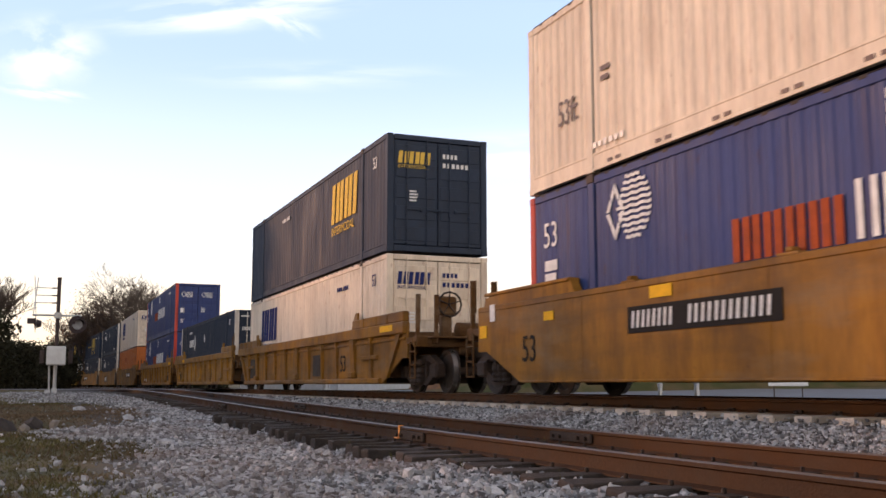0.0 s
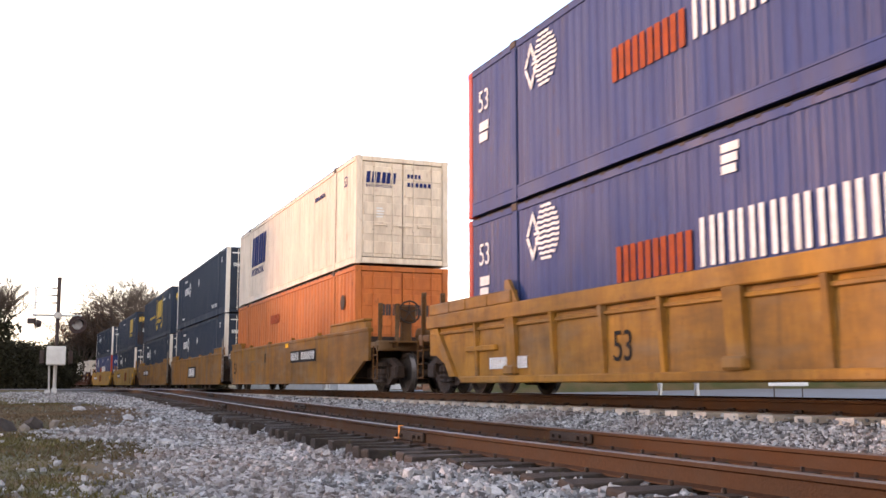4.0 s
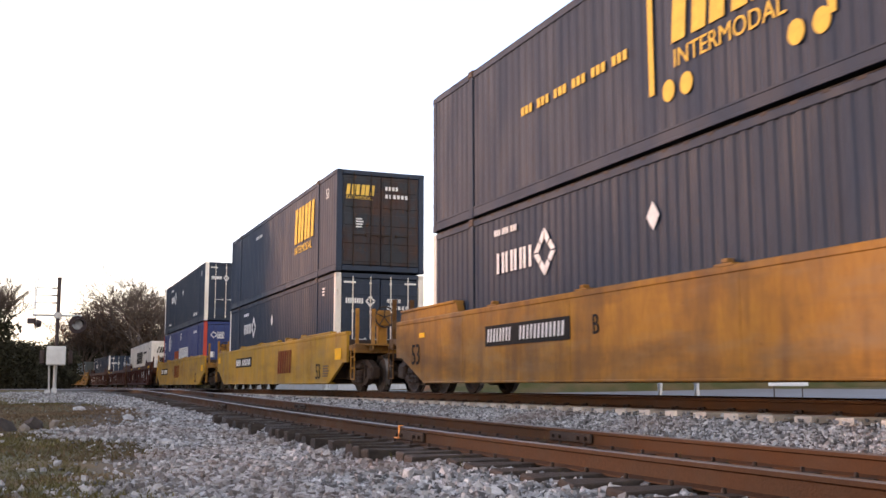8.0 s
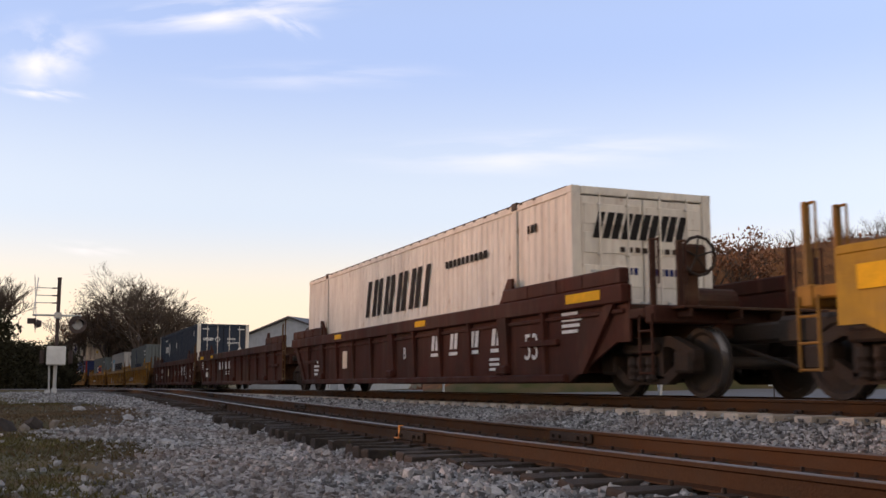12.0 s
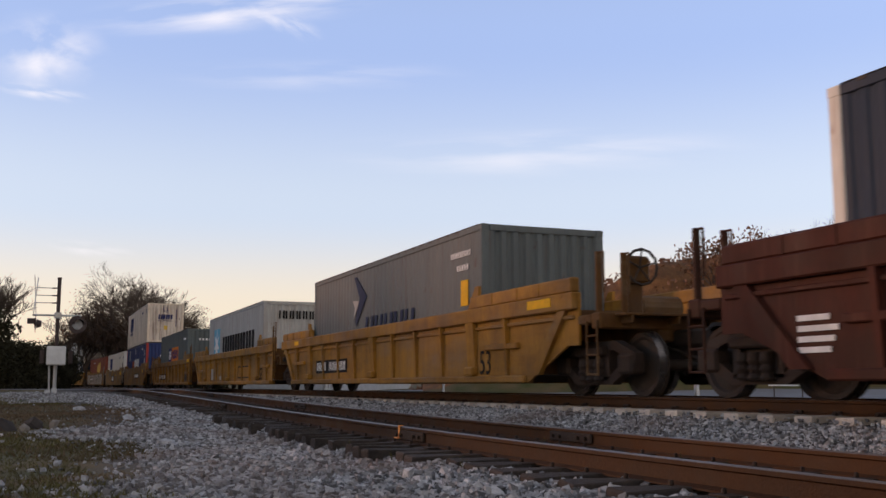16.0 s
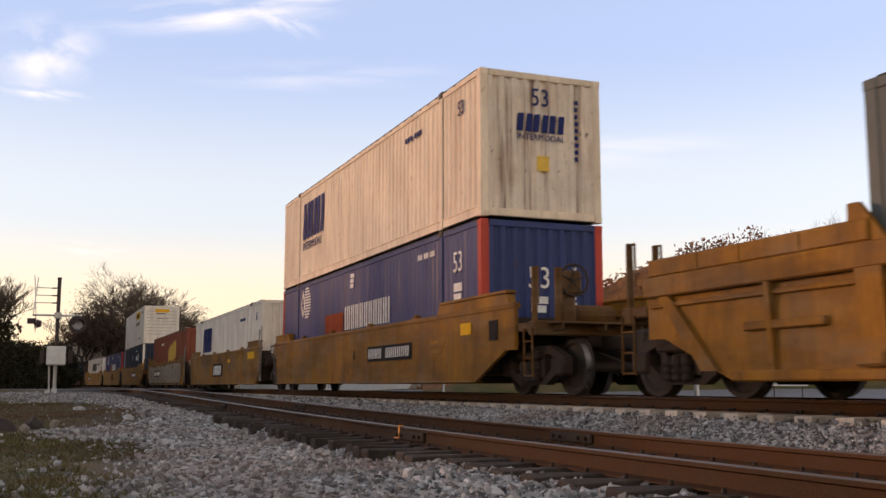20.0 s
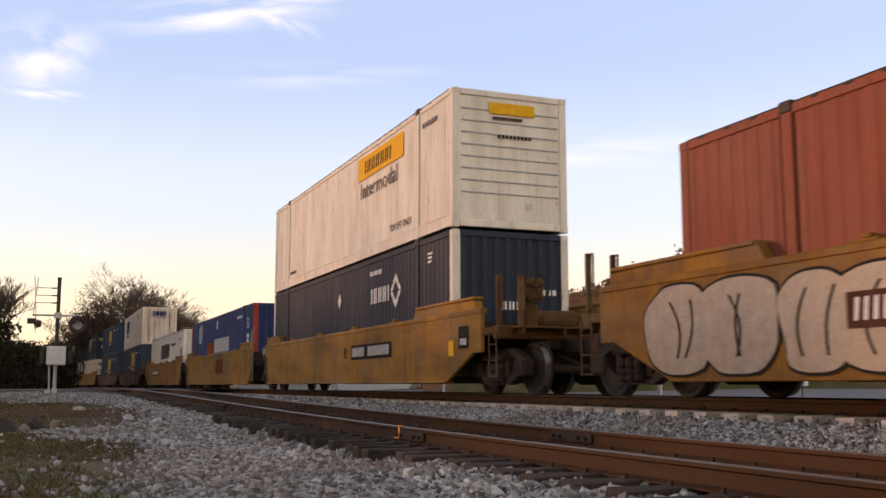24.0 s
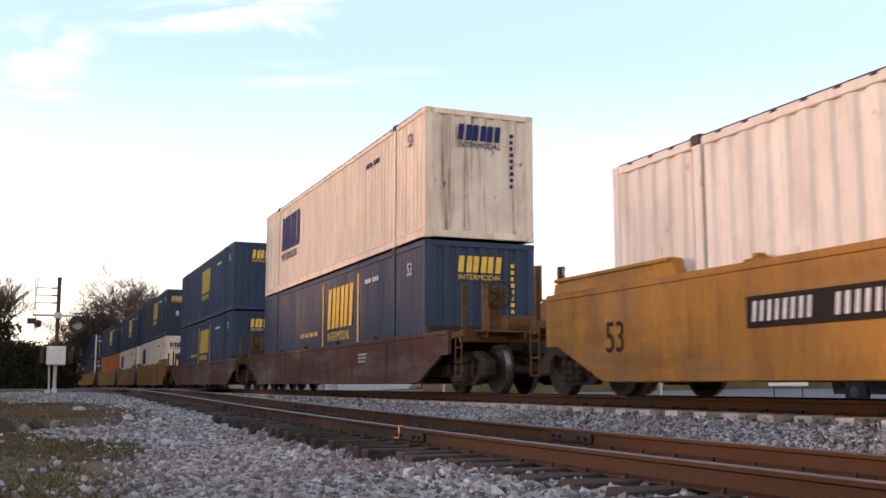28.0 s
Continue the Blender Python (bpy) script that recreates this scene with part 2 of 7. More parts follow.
M = {
    "yellow_dirty": paint("weathered_yellow_paint", (0.28, 0.130, 0.020), 0.5, (0.12, 0.055, 0.018), 0.6, 0.2, road_dirt(1.0)),
    "yellow": paint("yellow_paint", (0.36, 0.176, 0.030), 0.45, (0.16, 0.075, 0.02), 0.5, 0.18, road_dirt(0.95)),
    "yellow_bright": paint("bright_yellow_paint", (0.43, 0.25, 0.028), 0.45, (0.25, 0.12, 0.03), 0.45, 0.14, road_dirt(0.75)),
    "orange_brown": paint("rusted_orange_paint", (0.31, 0.15, 0.024), 0.5, (0.10, 0.05, 0.03), 0.6, 0.2, road_dirt(1.0)),
    "end_brown": paint("dark_brown_yellow_paint", (0.115, 0.054, 0.016), 0.5, (0.06, 0.03, 0.018), 0.7, 0.2, road_dirt(1.1)),
    "end_dark_oxide": paint("dark_oxide_paint", (0.050, 0.018, 0.013), 0.55, (0.03, 0.018, 0.014), 0.6, 0.25, road_dirt(0.5)),
    "gray_rusty": material("dark_gray_paint_with_rust", (0.036, 0.042, 0.052), 0.6, 0.0, 0.2, 1.3, 14, 0.06, None, spec=0.13, layers=((0.9, (1, 1, 1.2), 0.42, 0.66, (0.085, 0.036, 0.018), 0.8), (1.5, (4, 4, 0.45), 0.50, 0.68, (0.045, 0.022, 0.014), 0.7), (7.0, (1, 1, 0.6), 0.6, 0.7, (0.12, 0.05, 0.02), 0.6))),
    "cream_end": material("cream_paint_with_rust_runs", (0.72, 0.64, 0.56), 0.6, 0, 0.08, 1.3, 14, 0.06, (0.36, 0.25, 0.17), 0.4, spec=0.13, layers=((1.0, (4.5, 4.5, 0.22), 0.54, 0.68, (0.13, 0.055, 0.028), 0.85), (0.8, (2.5, 2.5, 0.5), 0.55, 0.75, (0.38, 0.22, 0.12), 0.6), (5.0, (1, 1, 0.6), 0.64, 0.7, (0.10, 0.05, 0.03), 0.8))),
    "glint_copper": material("copper_with_painted_glint", (0.85, 0.36, 0.10), 0.4, 0.4, 0.1, 5, 40, 0.05),
    "oxide": paint("oxide_red_paint", (0.066, 0.020, 0.014), 0.55, (0.04, 0.02, 0.015), 0.5, 0.2, ((0.6, (1, 1, 1.6), 0.46, 0.66, (0.035, 0.018, 0.014), 0.7), (1.0, (5, 5, 0.45), 0.54, 0.68, (0.11, 0.045, 0.03), 0.5))),
    "rust_car": paint("rusty_red_brown_paint", (0.085, 0.036, 0.024), 0.55, (0.06, 0.03, 0.02), 0.6, 0.25, ((0.6, (0.5, 0.5, 2.4), 0.46, 0.64, (0.19, 0.15, 0.125), 0.65), (1.1, (4, 4, 0.5), 0.52, 0.68, (0.04, 0.02, 0.014), 0.6), (5.0, (1, 1, 0.8), 0.6, 0.68, (0.14, 0.055, 0.025), 0.6))),
    "grime": material("greasy_dark_steel", (0.027, 0.020, 0.016), 0.7, 0.2, 0.35, 3, 30, 0.25, (0.07, 0.034, 0.018), 0.5),
    "rust": material("brown_rust", (0.034, 0.019, 0.012), 0.8, 0.1, 0.4, 5, 40, 0.3, (0.022, 0.015, 0.012), 0.85, stain_scale=2.5),
    "bright_steel": material("worn_bright_steel", (0.26, 0.24, 0.23), 0.35, 0.9, 0.25, 5, 60, 0.05, (0.06, 0.035, 0.02), 0.5),
    "gray": paint("dark_slate_gray_paint", (0.034, 0.046, 0.073), 0.5, (0.036, 0.045, 0.060), 0.3, 0.12, box_wear((0.045, 0.035, 0.035), 0.4, (0.046, 0.062, 0.078))),
    "charcoal": paint("charcoal_gray_paint", (0.032, 0.043, 0.067), 0.5, (0.035, 0.043, 0.055), 0.25, 0.12, box_wear((0.06, 0.042, 0.036), 0.45, (0.046, 0.06, 0.074))),
    "blockmark_blue": paint("dull_navy_paint", (0.036, 0.056, 0.098), 0.45, (0.05, 0.04, 0.04), 0.3),
    "blue": paint("deep_blue_paint", (0.040, 0.060, 0.172), 0.42, (0.05, 0.05, 0.10), 0.3, 0.12, box_wear((0.07, 0.04, 0.04), 0.6, (0.07, 0.08, 0.16))),
    "cream": paint("cream_white_paint", (0.76, 0.655, 0.535), 0.5, (0.34, 0.24, 0.17), 0.35, 0.12, box_wear((0.36, 0.18, 0.09), 0.5, (0.52, 0.42, 0.33))),
    "white": paint("white_paint", (0.78, 0.735, 0.67), 0.48, (0.4, 0.32, 0.26), 0.35, 0.10, box_wear((0.34, 0.19, 0.11), 0.6, (0.5, 0.43, 0.36))),
    "orange": paint("orange_paint", (0.50, 0.155, 0.045), 0.45, (0.34, 0.10, 0.04), 0.5, 0.14, box_wear((0.16, 0.06, 0.03), 0.8, (0.52, 0.24, 0.11))),
    "seagray": paint("blue_gray_paint", (0.125, 0.145, 0.152), 0.5, (0.09, 0.09, 0.09), 0.25, 0.12, box_wear((0.10, 0.05, 0.03), 0.7, (0.14, 0.14, 0.14))),
    "slategray": paint("slate_green_gray_paint", (0.115, 0.135, 0.14), 0.5, (0.07, 0.07, 0.065), 0.3),
    "palegray": paint("pale_gray_paint", (0.42, 0.42, 0.41), 0.5, (0.27, 0.21, 0.17), 0.4, 0.12, box_wear((0.18, 0.09, 0.05), 0.5, (0.33, 0.29, 0.25))),
    "rustred": paint("brick_red_paint", (0.26, 0.076, 0.048), 0.5, (0.14, 0.045, 0.03), 0.4, 0.12, box_wear((0.12, 0.04, 0.025), 0.8, (0.34, 0.13, 0.09))),
    "red": paint("red_paint", (0.46, 0.07, 0.05), 0.45, (0.25, 0.05, 0.03), 0.3),
    "yellow_mark": material("yellow_marking", (0.80, 0.44, 0.03), 0.75, 0, 0.1, 6, 40, 0.02, spec=0.12),
    "blockmark_gold": material("gold_marking", (0.72, 0.48, 0.10), 0.75, 0, 0.12, 6, 40, 0.02, spec=0.12),
    "navy_mark": material("navy_marking", (0.02, 0.03, 0.13), 0.75, 0, 0.15, 6, 40, 0.02, spec=0.12),
    "slate_mark": material("faded_dark_blue_marking", (0.030, 0.042, 0.085), 0.75, 0, 0.2, 6, 40, 0.02, spec=0.12),
    "white_mark": material("white_marking", (0.74, 0.74, 0.74), 0.75, 0, 0.12, 6, 40, 0.02, spec=0.12),
    "black_mark": material("black_marking", (0.02, 0.018, 0.018), 0.75, 0, 0.15, 6, 40, 0.02, spec=0.12),
    "oxide_mark": material("dull_red_brown_marking", (0.17, 0.042, 0.016), 0.75, 0, 0.25, 6, 40, 0.02, (0.25, 0.13, 0.03), 0.5, spec=0.12),
    "dim_red": material("faded_red_marking", (0.33, 0.07, 0.025), 0.75, 0, 0.2, 6, 40, 0.02, spec=0.12),
    "sky_mark": material("light_blue_marking", (0.16, 0.42, 0.58), 0.75, 0, 0.15, 6, 40, 0.02, spec=0.12),
    "orange_mark": material("orange_marking", (0.75, 0.21, 0.03), 0.75, 0, 0.15, 6, 40, 0.02, spec=0.12),
    "graf": material("sprayed_silver_paint", (0.30, 0.265, 0.235), 0.5, 0, 0.25, 5, 30, 0.05, (0.3, 0.2, 0.12), 0.4),
    "rail": material("rusty_rail_steel", (0.070, 0.030, 0.011), 0.75, 0.05, 0.3, 3, 50, 0.2, (0.05, 0.024, 0.012), 0.6, spec=0.2, layers=((0.35, (1, 1, 1), 0.45, 0.65, (0.060, 0.030, 0.016), 0.6),)),
    "rail_dark": material("dark_rusty_rail_steel", (0.046, 0.023, 0.012), 0.75, 0.05, 0.3, 3, 50, 0.2, (0.085, 0.036, 0.014), 0.5, spec=0.2, stain_scale=0.25),
    "railhead": material("worn_rail_head", (0.20, 0.17, 0.15), 0.42, 0.6, 0.25, 6, 60, 0.05, (0.08, 0.04, 0.024), 0.6, stain_scale=0.7),
    "tie": material("old_creosoted_wood", (0.034, 0.026, 0.022), 0.85, 0, 0.45, 4, 40, 0.5, (0.085, 0.068, 0.058), 0.45, (0.6, 6, 6), per_object=0.25),
    "concrete": material("pale_concrete", (0.55, 0.49, 0.43), 0.85, 0, 0.18, 4, 50, 0.25, (0.25, 0.18, 0.13), 0.4, per_object=0.12),
    "ballast": material("crushed_stone", (0.30, 0.31, 0.33), 0.85, 0, 0.25, 9, 60, 0.4, per_island=0.8, stain=(0.20, 0.135, 0.11), stain_amount=0.45, stain_scale=0.6, layers=((3.0, (1, 1, 1), 0.55, 0.7, (0.10, 0.085, 0.08), 0.5),)),
    "rubble": material("dull_broken_concrete", (0.26, 0.23, 0.20), 0.9, 0, 0.25, 4, 40, 0.4, (0.1, 0.08, 0.06), 0.5),
    "asphalt": material("road_asphalt", (0.20, 0.20, 0.215), 0.8, 0, 0.2, 0.6, 50, 0.3),
    "signal_dark": material("dark_painted_steel", (0.045, 0.03, 0.03), 0.5, 0.3, 0.2, 5, 40, 0.1),
    "galv": material("galvanised_steel", (0.46, 0.47, 0.48), 0.5, 0.4, 0.15, 5, 40, 0.1),
    "box_white": material("silver_painted_box", (0.62, 0.63, 0.64), 0.5, 0.1, 0.1, 3, 30, 0.05),
    "lens": material("dark_red_lens", (0.10, 0.012, 0.01), 0.2, 0, 0.1, 5, 30, 0.0),
    "lens_back": material("pale_weathered_disc", (0.36, 0.37, 0.40), 0.4, 0, 0.15, 5, 30, 0.05),
    "bark": material("gray_brown_bark", (0.085, 0.062, 0.05), 0.9, 0, 0.3, 3, 30, 0.4),
    "twig": material("bare_twigs", (0.12, 0.095, 0.08), 0.9, 0, 0.25, 3, 20, 0.0, per_island=0.2, spec=0.1),
    "bud": material("brown_buds_and_dry_leaves", (0.10, 0.068, 0.05), 0.85, 0, 0.3, 2, 10, 0.0, per_island=0.35, spec=0.05),
    "leaf_dark": material("dark_evergreen_leaves", (0.042, 0.040, 0.026), 0.85, 0, 0.3, 2, 10, 0.0, per_island=0.3, spec=0.05),
    "leaf_brown": material("brown_autumn_leaves", (0.19, 0.085, 0.042), 0.75, 0, 0.3, 2, 10, 0.0, per_island=0.4),
    "grass": material("short_grass", (0.098, 0.090, 0.034), 0.8, 0, 0.3, 1, 10, 0.0, per_island=0.45, stain=(0.11, 0.08, 0.035), stain_amount=0.6, stain_scale=0.6, spec=0.1),
    "dead_grass": material("dead_brown_grass", (0.15, 0.108, 0.07), 0.9, 0, 0.3, 1, 10, 0.0, per_island=0.4, spec=0.05),
    "leaf_litter": material("brown_leaf_litter", (0.20, 0.085, 0.03), 0.9, 0, 0.4, 0.8, 9, 0.6, (0.09, 0.045, 0.022), 0.6, layers=((1.6, (1, 1, 1), 0.5, 0.7, (0.27, 0.13, 0.05), 0.6), (0.25, (1, 1, 1), 0.5, 0.7, (0.12, 0.07, 0.03), 0.5))),
    "car_paint": material("dark_car_paint", (0.012, 0.013, 0.016), 0.25, 0.2, 0.1, 3, 20, 0.0),
    "roof": material("dark_metal_roof", (0.10, 0.085, 0.08), 0.5, 0.3, 0.2, 2, 20, 0.1),
    "shed": material("pale_gray_cladding", (0.42, 0.44, 0.47), 0.55, 0.1, 0.12, 2, 20, 0.1),
    "glass": material("dark_window_glass", (0.02, 0.025, 0.03), 0.1, 0, 0.1, 2, 20, 0.0),
    "rubber": material("black_rubber", (0.02, 0.02, 0.02), 0.8, 0, 0.2, 4, 30, 0.1),
}


# ---------------- mesh helpers ----------------
def mesh_of(name, verts, faces, mat):
    me = bpy.data.meshes.new(name)
    me.from_pydata(verts, [], faces)
    me.materials.append(mat if not isinstance(mat, str) else M[mat])
    return me


def bm_mesh(name, bm, mat, smooth=False):
    me = bpy.data.meshes.new(name)
    bmesh.ops.recalc_face_normals(bm, faces=bm.faces[:])
    if smooth:
        for f in bm.faces:
            f.smooth = True
    bm.to_mesh(me)
    bm.free()
    me.materials.append(M[mat])
    return me


def part(name, me, parent, label="", at=None):
    ob = new(name, me)
    ob.parent = parent
    if at is not None:
        ob.matrix_basis = at
    if label:
        ob["label"] = label
    return ob


def box(x0, x1, y0, y1, z0, z1):
    v = [(x, y, z) for x in (x0, x1) for y in (y0, y1) for z in (z0, z1)]
    f = [(0, 1, 3, 2), (4, 6, 7, 5), (0, 4, 5, 1), (2, 3, 7, 6), (0, 2, 6, 4), (1, 5, 7, 3)]
    return v, f


def join(*shapes):
    v, f = [], []
    for sv, sf in shapes:
        n = len(v)
        v += list(sv)
        f += [tuple(i + n for i in q) for q in sf]
    return v, f


def cbox(x0, x1, y0, y1, z0, z1, c=0.015):
    """A box with chamfered edges."""
    x0, x1, y0, y1, z0, z1 = min(x0, x1), max(x0, x1), min(y0, y1), max(y0, y1), min(z0, z1), max(z0, z1)
    c = min(c, (x1 - x0) * 0.3, (y1 - y0) * 0.3, (z1 - z0) * 0.3)
    bm = bmesh.new()
    bmesh.ops.create_cube(bm, size=1, matrix=Matrix.Translation(((x0 + x1) / 2, (y0 + y1) / 2, (z0 + z1) / 2)) @ Matrix.Diagonal((x1 - x0, y1 - y0, z1 - z0, 1)))
    bmesh.ops.bevel(bm, geom=bm.edges[:], offset=c, segments=1, affect="EDGES")
    bm.verts.index_update()
    v = [tuple(p.co) for p in bm.verts]
    f = [tuple(p.index for p in q.verts) for q in bm.faces]
    bm.free()
    return v, f


def prism(outline, y0, y1, axis="y"):
    """An outline in x and z drawn out along y (or in y and z along x, or in x and y along z)."""
    n = len(outline)

    def at(a, b, d):
        return {"y": (a, d, b), "x": (d, a, b), "z": (a, b, d)}[axis]
    v = [at(a, b, y0) for a, b in outline] + [at(a, b, y1) for a, b in outline]
    f = [tuple(range(n)), tuple(range(2 * n - 1, n - 1, -1))]
    f += [(i, i + n, (i + 1) % n + n, (i + 1) % n) for i in range(n)]
    return v, f


def rod(p, q, r, n=8, r2=None):
    p, q = Vector(p), Vector(q)
    d = (q - p).normalized()
    a = d.orthogonal().normalized()
    b = d.cross(a)
    r2 = r if r2 is None else r2
    v = []
    for c, rr in ((p, r), (q, r2)):
        v += [tuple(c + (a * math.cos(t) + b * math.sin(t)) * rr) for t in [2 * math.pi * i / n for i in range(n)]]
    f = [(i, (i + 1) % n, (i + 1) % n + n, i + n) for i in range(n)] + [tuple(range(n - 1, -1, -1)), tuple(range(n, 2 * n))]
    return v, f


def lathe(profile, n=24, axis="y"):
    """Rings of (radius, along) turned round an axis."""
    v, f = [], []
    for r, a in profile:
        for i in range(n):
            t = 2 * math.pi * i / n
            c, s = r * math.cos(t), r * math.sin(t)
            v.append({"y": (c, a, s), "x": (a, c, s), "z": (c, s, a)}[axis])
    for k in range(len(profile) - 1):
        for i in range(n):
            j = (i + 1) % n
            f.append((k * n + i, k * n + j, (k + 1) * n + j, (k + 1) * n + i))
    f += [tuple(range(n)), tuple(range(len(v) - 1, len(v) - n - 1, -1))]
    return v, f


def moved(shape, dx=0, dy=0, dz=0, flip_y=False, flip_x=False):
    v, f = shape
    v = [((-x if flip_x else x) + dx, (-y if flip_y else y) + dy, z + dz) for x, y, z in v]
    if flip_x != flip_y:
        f = [tuple(reversed(q)) for q in f]
    return v, f


CACHE = {}


def cached(key, make, mat):
    """One shared mesh for each shape and material."""
    k = (key, mat)
    if k not in CACHE:
        v, f = make()
        CACHE[k] = mesh_of(key.split("|")[0], v, f, M[mat])
        CACHE[k].validate()
    return CACHE[k]


def lettering(text, size, mat, squeeze=1.0):
    """Flat raised letters on the x-z plane facing -y, from the left edge at the origin."""
    k = ("text", text, size, mat, squeeze)
    if k not in CACHE:
        cu = bpy.data.curves.new("lettering", "FONT")
        cu.body, cu.size, cu.extrude, cu.resolution_u = text, size * 1.4, 0.003, 3
        ob = bpy.data.objects.new("lettering", cu)
        scene.collection.objects.link(ob)
        me = bpy.data.meshes.new_from_object(ob.evaluated_get(bpy.context.evaluated_depsgraph_get()))
        bpy.data.objects.remove(ob)
        me.transform(Matrix.Diagonal((squeeze, 1, 1, 1)))
        me.transform(pose(0, 0, 0, 90))
        me.materials.clear()
        me.materials.append(M[mat])
        CACHE[k] = me
    return CACHE[k]


# ---------------- the track's course: straight past the camera, bending away beyond the crossing ----------------
TRACK_Y, SIDING_Y = 9.01, 4.66


def bend(x):
    return -0.000625 * (-x - 90) ** 2 if x < -90 else 0.0


def heading(x):
    """Turn about z, in degrees, of a thing that rides the track at x."""
    return math.degrees(math.atan(0.00125 * (-x - 90))) if x < -90 else 0.0


def smooth(a, b, x):
    u = min(1, max(0, (x - a) / (b - a)))
    return u * u * (3 - 2 * u)


def siding_z(x):
    """Rail top of the siding, which climbs to the level crossing."""
    return -0.31 * (1 - smooth(6, 46, -x))


def ground_z(x, y):
    yy = y - bend(x)
    left = -0.50 + 0.36 * smooth(8, 46, -x) + 0.03 * math.sin(0.9 * x + 1.3 * y) * (1 - smooth(25, 44, -x))
    sid = siding_z(x) - 0.235
    main = -0.225
    if yy < 3.3:
        trench = 0.16 * math.exp(-((yy - 3.02) / 0.2) ** 2) * smooth(8.0, 9.4, -x) * (1 - smooth(17.0, 22.0, -x))
        return left + (sid - left) * smooth(1.6, 3.3, yy) - trench
    if yy < 6.2:
        return sid
    if yy < 8.05:
        return sid + (main - sid) * smooth(6.1, 8.05, yy) ** 0.8
    if yy < 11.0:
        return main
    return main + (-0.38 - main) * smooth(11.0, 12.6, yy) + 0.6 * smooth(24, 60, yy) + 2.0 * smooth(60, 160, yy)


# ---------------- containers ----------------
HALF = 1.315


def corrugated(length, z0, z1, pitch, depth, out):
    """A wall in x and z whose outer face stands at y=0 and whose troughs lie depth inwards (+y if out is -1)."""
    n = max(2, int(round(length / pitch)))
    p = length / n
    prof = []
    for i in range(n):
        a = -length / 2 + i * p
        prof += [(a, 0.0), (a + 0.36 * p, 0.0), (a + 0.54 * p, depth), (a + 0.82 * p, depth)]
    prof.append((length / 2, 0.0))
    v, f = [], []
    for x, d in prof:
        v += [(x, -out * d, z0), (x, -out * d, z1)]
    for i in range(len(prof) - 1):
        q = (2 * i, 2 * i + 2, 2 * i + 3, 2 * i + 1)
        f.append(q if out < 0 else tuple(reversed(q)))
    return v, f


def glyphs(n, w, h, slant=0.0, gap=0.2):
    """A row of plain upright bars, two for each of n characters that are not spelt out."""
    shapes = []
    cell = w / n
    for i in range(n):
        a, b = i * cell, (i + 1) * cell - cell * max(gap, 0.1)
        t = (b - a) * (0.40 if gap < 0.15 else 0.30)
        for x0, x1 in ((a, a + t), (b - t, b)):
            shapes.append(prism([(x0, 0), (x1, 0), (x1 + slant * h, h), (x0 + slant * h, h)], -0.004, 0.004))
    return shapes


def words(n, w, h, slant=0.0, gap=0.2):
    """A row of n words of small writing, three plain bars for each."""
    cell = w / n
    step = cell * (1 - gap) / 3
    return [join(*[box(i * cell + k * step, i * cell + (k + 0.68) * step, -0.004, 0.004, h * 0.1, h * 0.85) for k in range(3)]) for i in range(n)]


def strip(n, w, h):
    """A line of n plain bars for small writing."""
    return join(*[box(w * i / n, w * (i + 0.62) / n, -0.004, 0.004, h * 0.1, h * 0.8) for i in range(n)])


def bars(rows, w, h, fill=0.55):
    return [box(0, w * (0.8 + 0.2 * ((i * 7) % 3) / 2), -0.004, 0.004, h * i / rows, h * i / rows + h / rows * fill) for i in range(rows)]


def diamond(w, h, ring=0.0):
    pts = [(0, -h / 2), (w / 2, 0), (0, h / 2), (-w / 2, 0)]
    if not ring:
        return prism(pts, -0.004, 0.004)
    shapes = []
    for i in range(4):
        (ax, az), (bx, bz) = pts[i], pts[(i + 1) % 4]
        for u0, u1 in ((0.04, 0.46), (0.54, 0.96)):
            p0, p1 = (ax + (bx - ax) * u0, az + (bz - az) * u0), (ax + (bx - ax) * u1, az + (bz - az) * u1)
            k = 1 - ring
            shapes.append(prism([p0, p1, (p1[0] * k, p1[1] * k), (p0[0] * k, p0[1] * k)], -0.004, 0.004))
    return shapes


def ellipse(w, h, n=20):
    return prism([(w / 2 * math.cos(2 * math.pi * i / n), h / 2 * math.sin(2 * math.pi * i / n)) for i in range(n)], -0.004, 0.004)


def star(r, n=7, inner=0.38):
    return prism([((r if i % 2 == 0 else r * inner) * math.sin(math.pi * i / n), (r if i % 2 == 0 else r * inner) * math.cos(math.pi * i / n)) for i in range(2 * n)], -0.004, 0.004)


def waves(w, h, rows):
    shapes = []
    for i in range(rows):
        z = h * i / rows
        pts = []
        for k in range(13):
            x = w * k / 12
            pts.append((x, z + 0.02 * math.sin(k * 1.57)))
        t = h / rows * 0.5
        shapes.append(prism(pts + [(x, zz + t) for x, zz in reversed(pts)], -0.003, 0.003))
    return shapes


def disc_waves(r, rows):
    """Wavy lines filling a disc, cut away towards its left."""
    shapes = []
    for i in range(rows):
        z = -r + 2 * r * (i + 0.5) / rows
        half = math.sqrt(max(0.0, r * r - z * z))
        x0, x1 = max(-half, -0.36 + abs(z) * 0.55), half + 0.05
        pts = [(x0 + (x1 - x0) * k / 10, z + 0.012 * math.sin(k * 1.9)) for k in range(11)]
        t = 2 * r / rows * 0.52
        shapes.append(prism(pts + [(x, q + t) for x, q in reversed(pts)], -0.003, 0.003))
    return shapes


FRONT = pose(0, 0, 0, 0, 0, 90)  # turns a mark that faces -y so that it faces +x


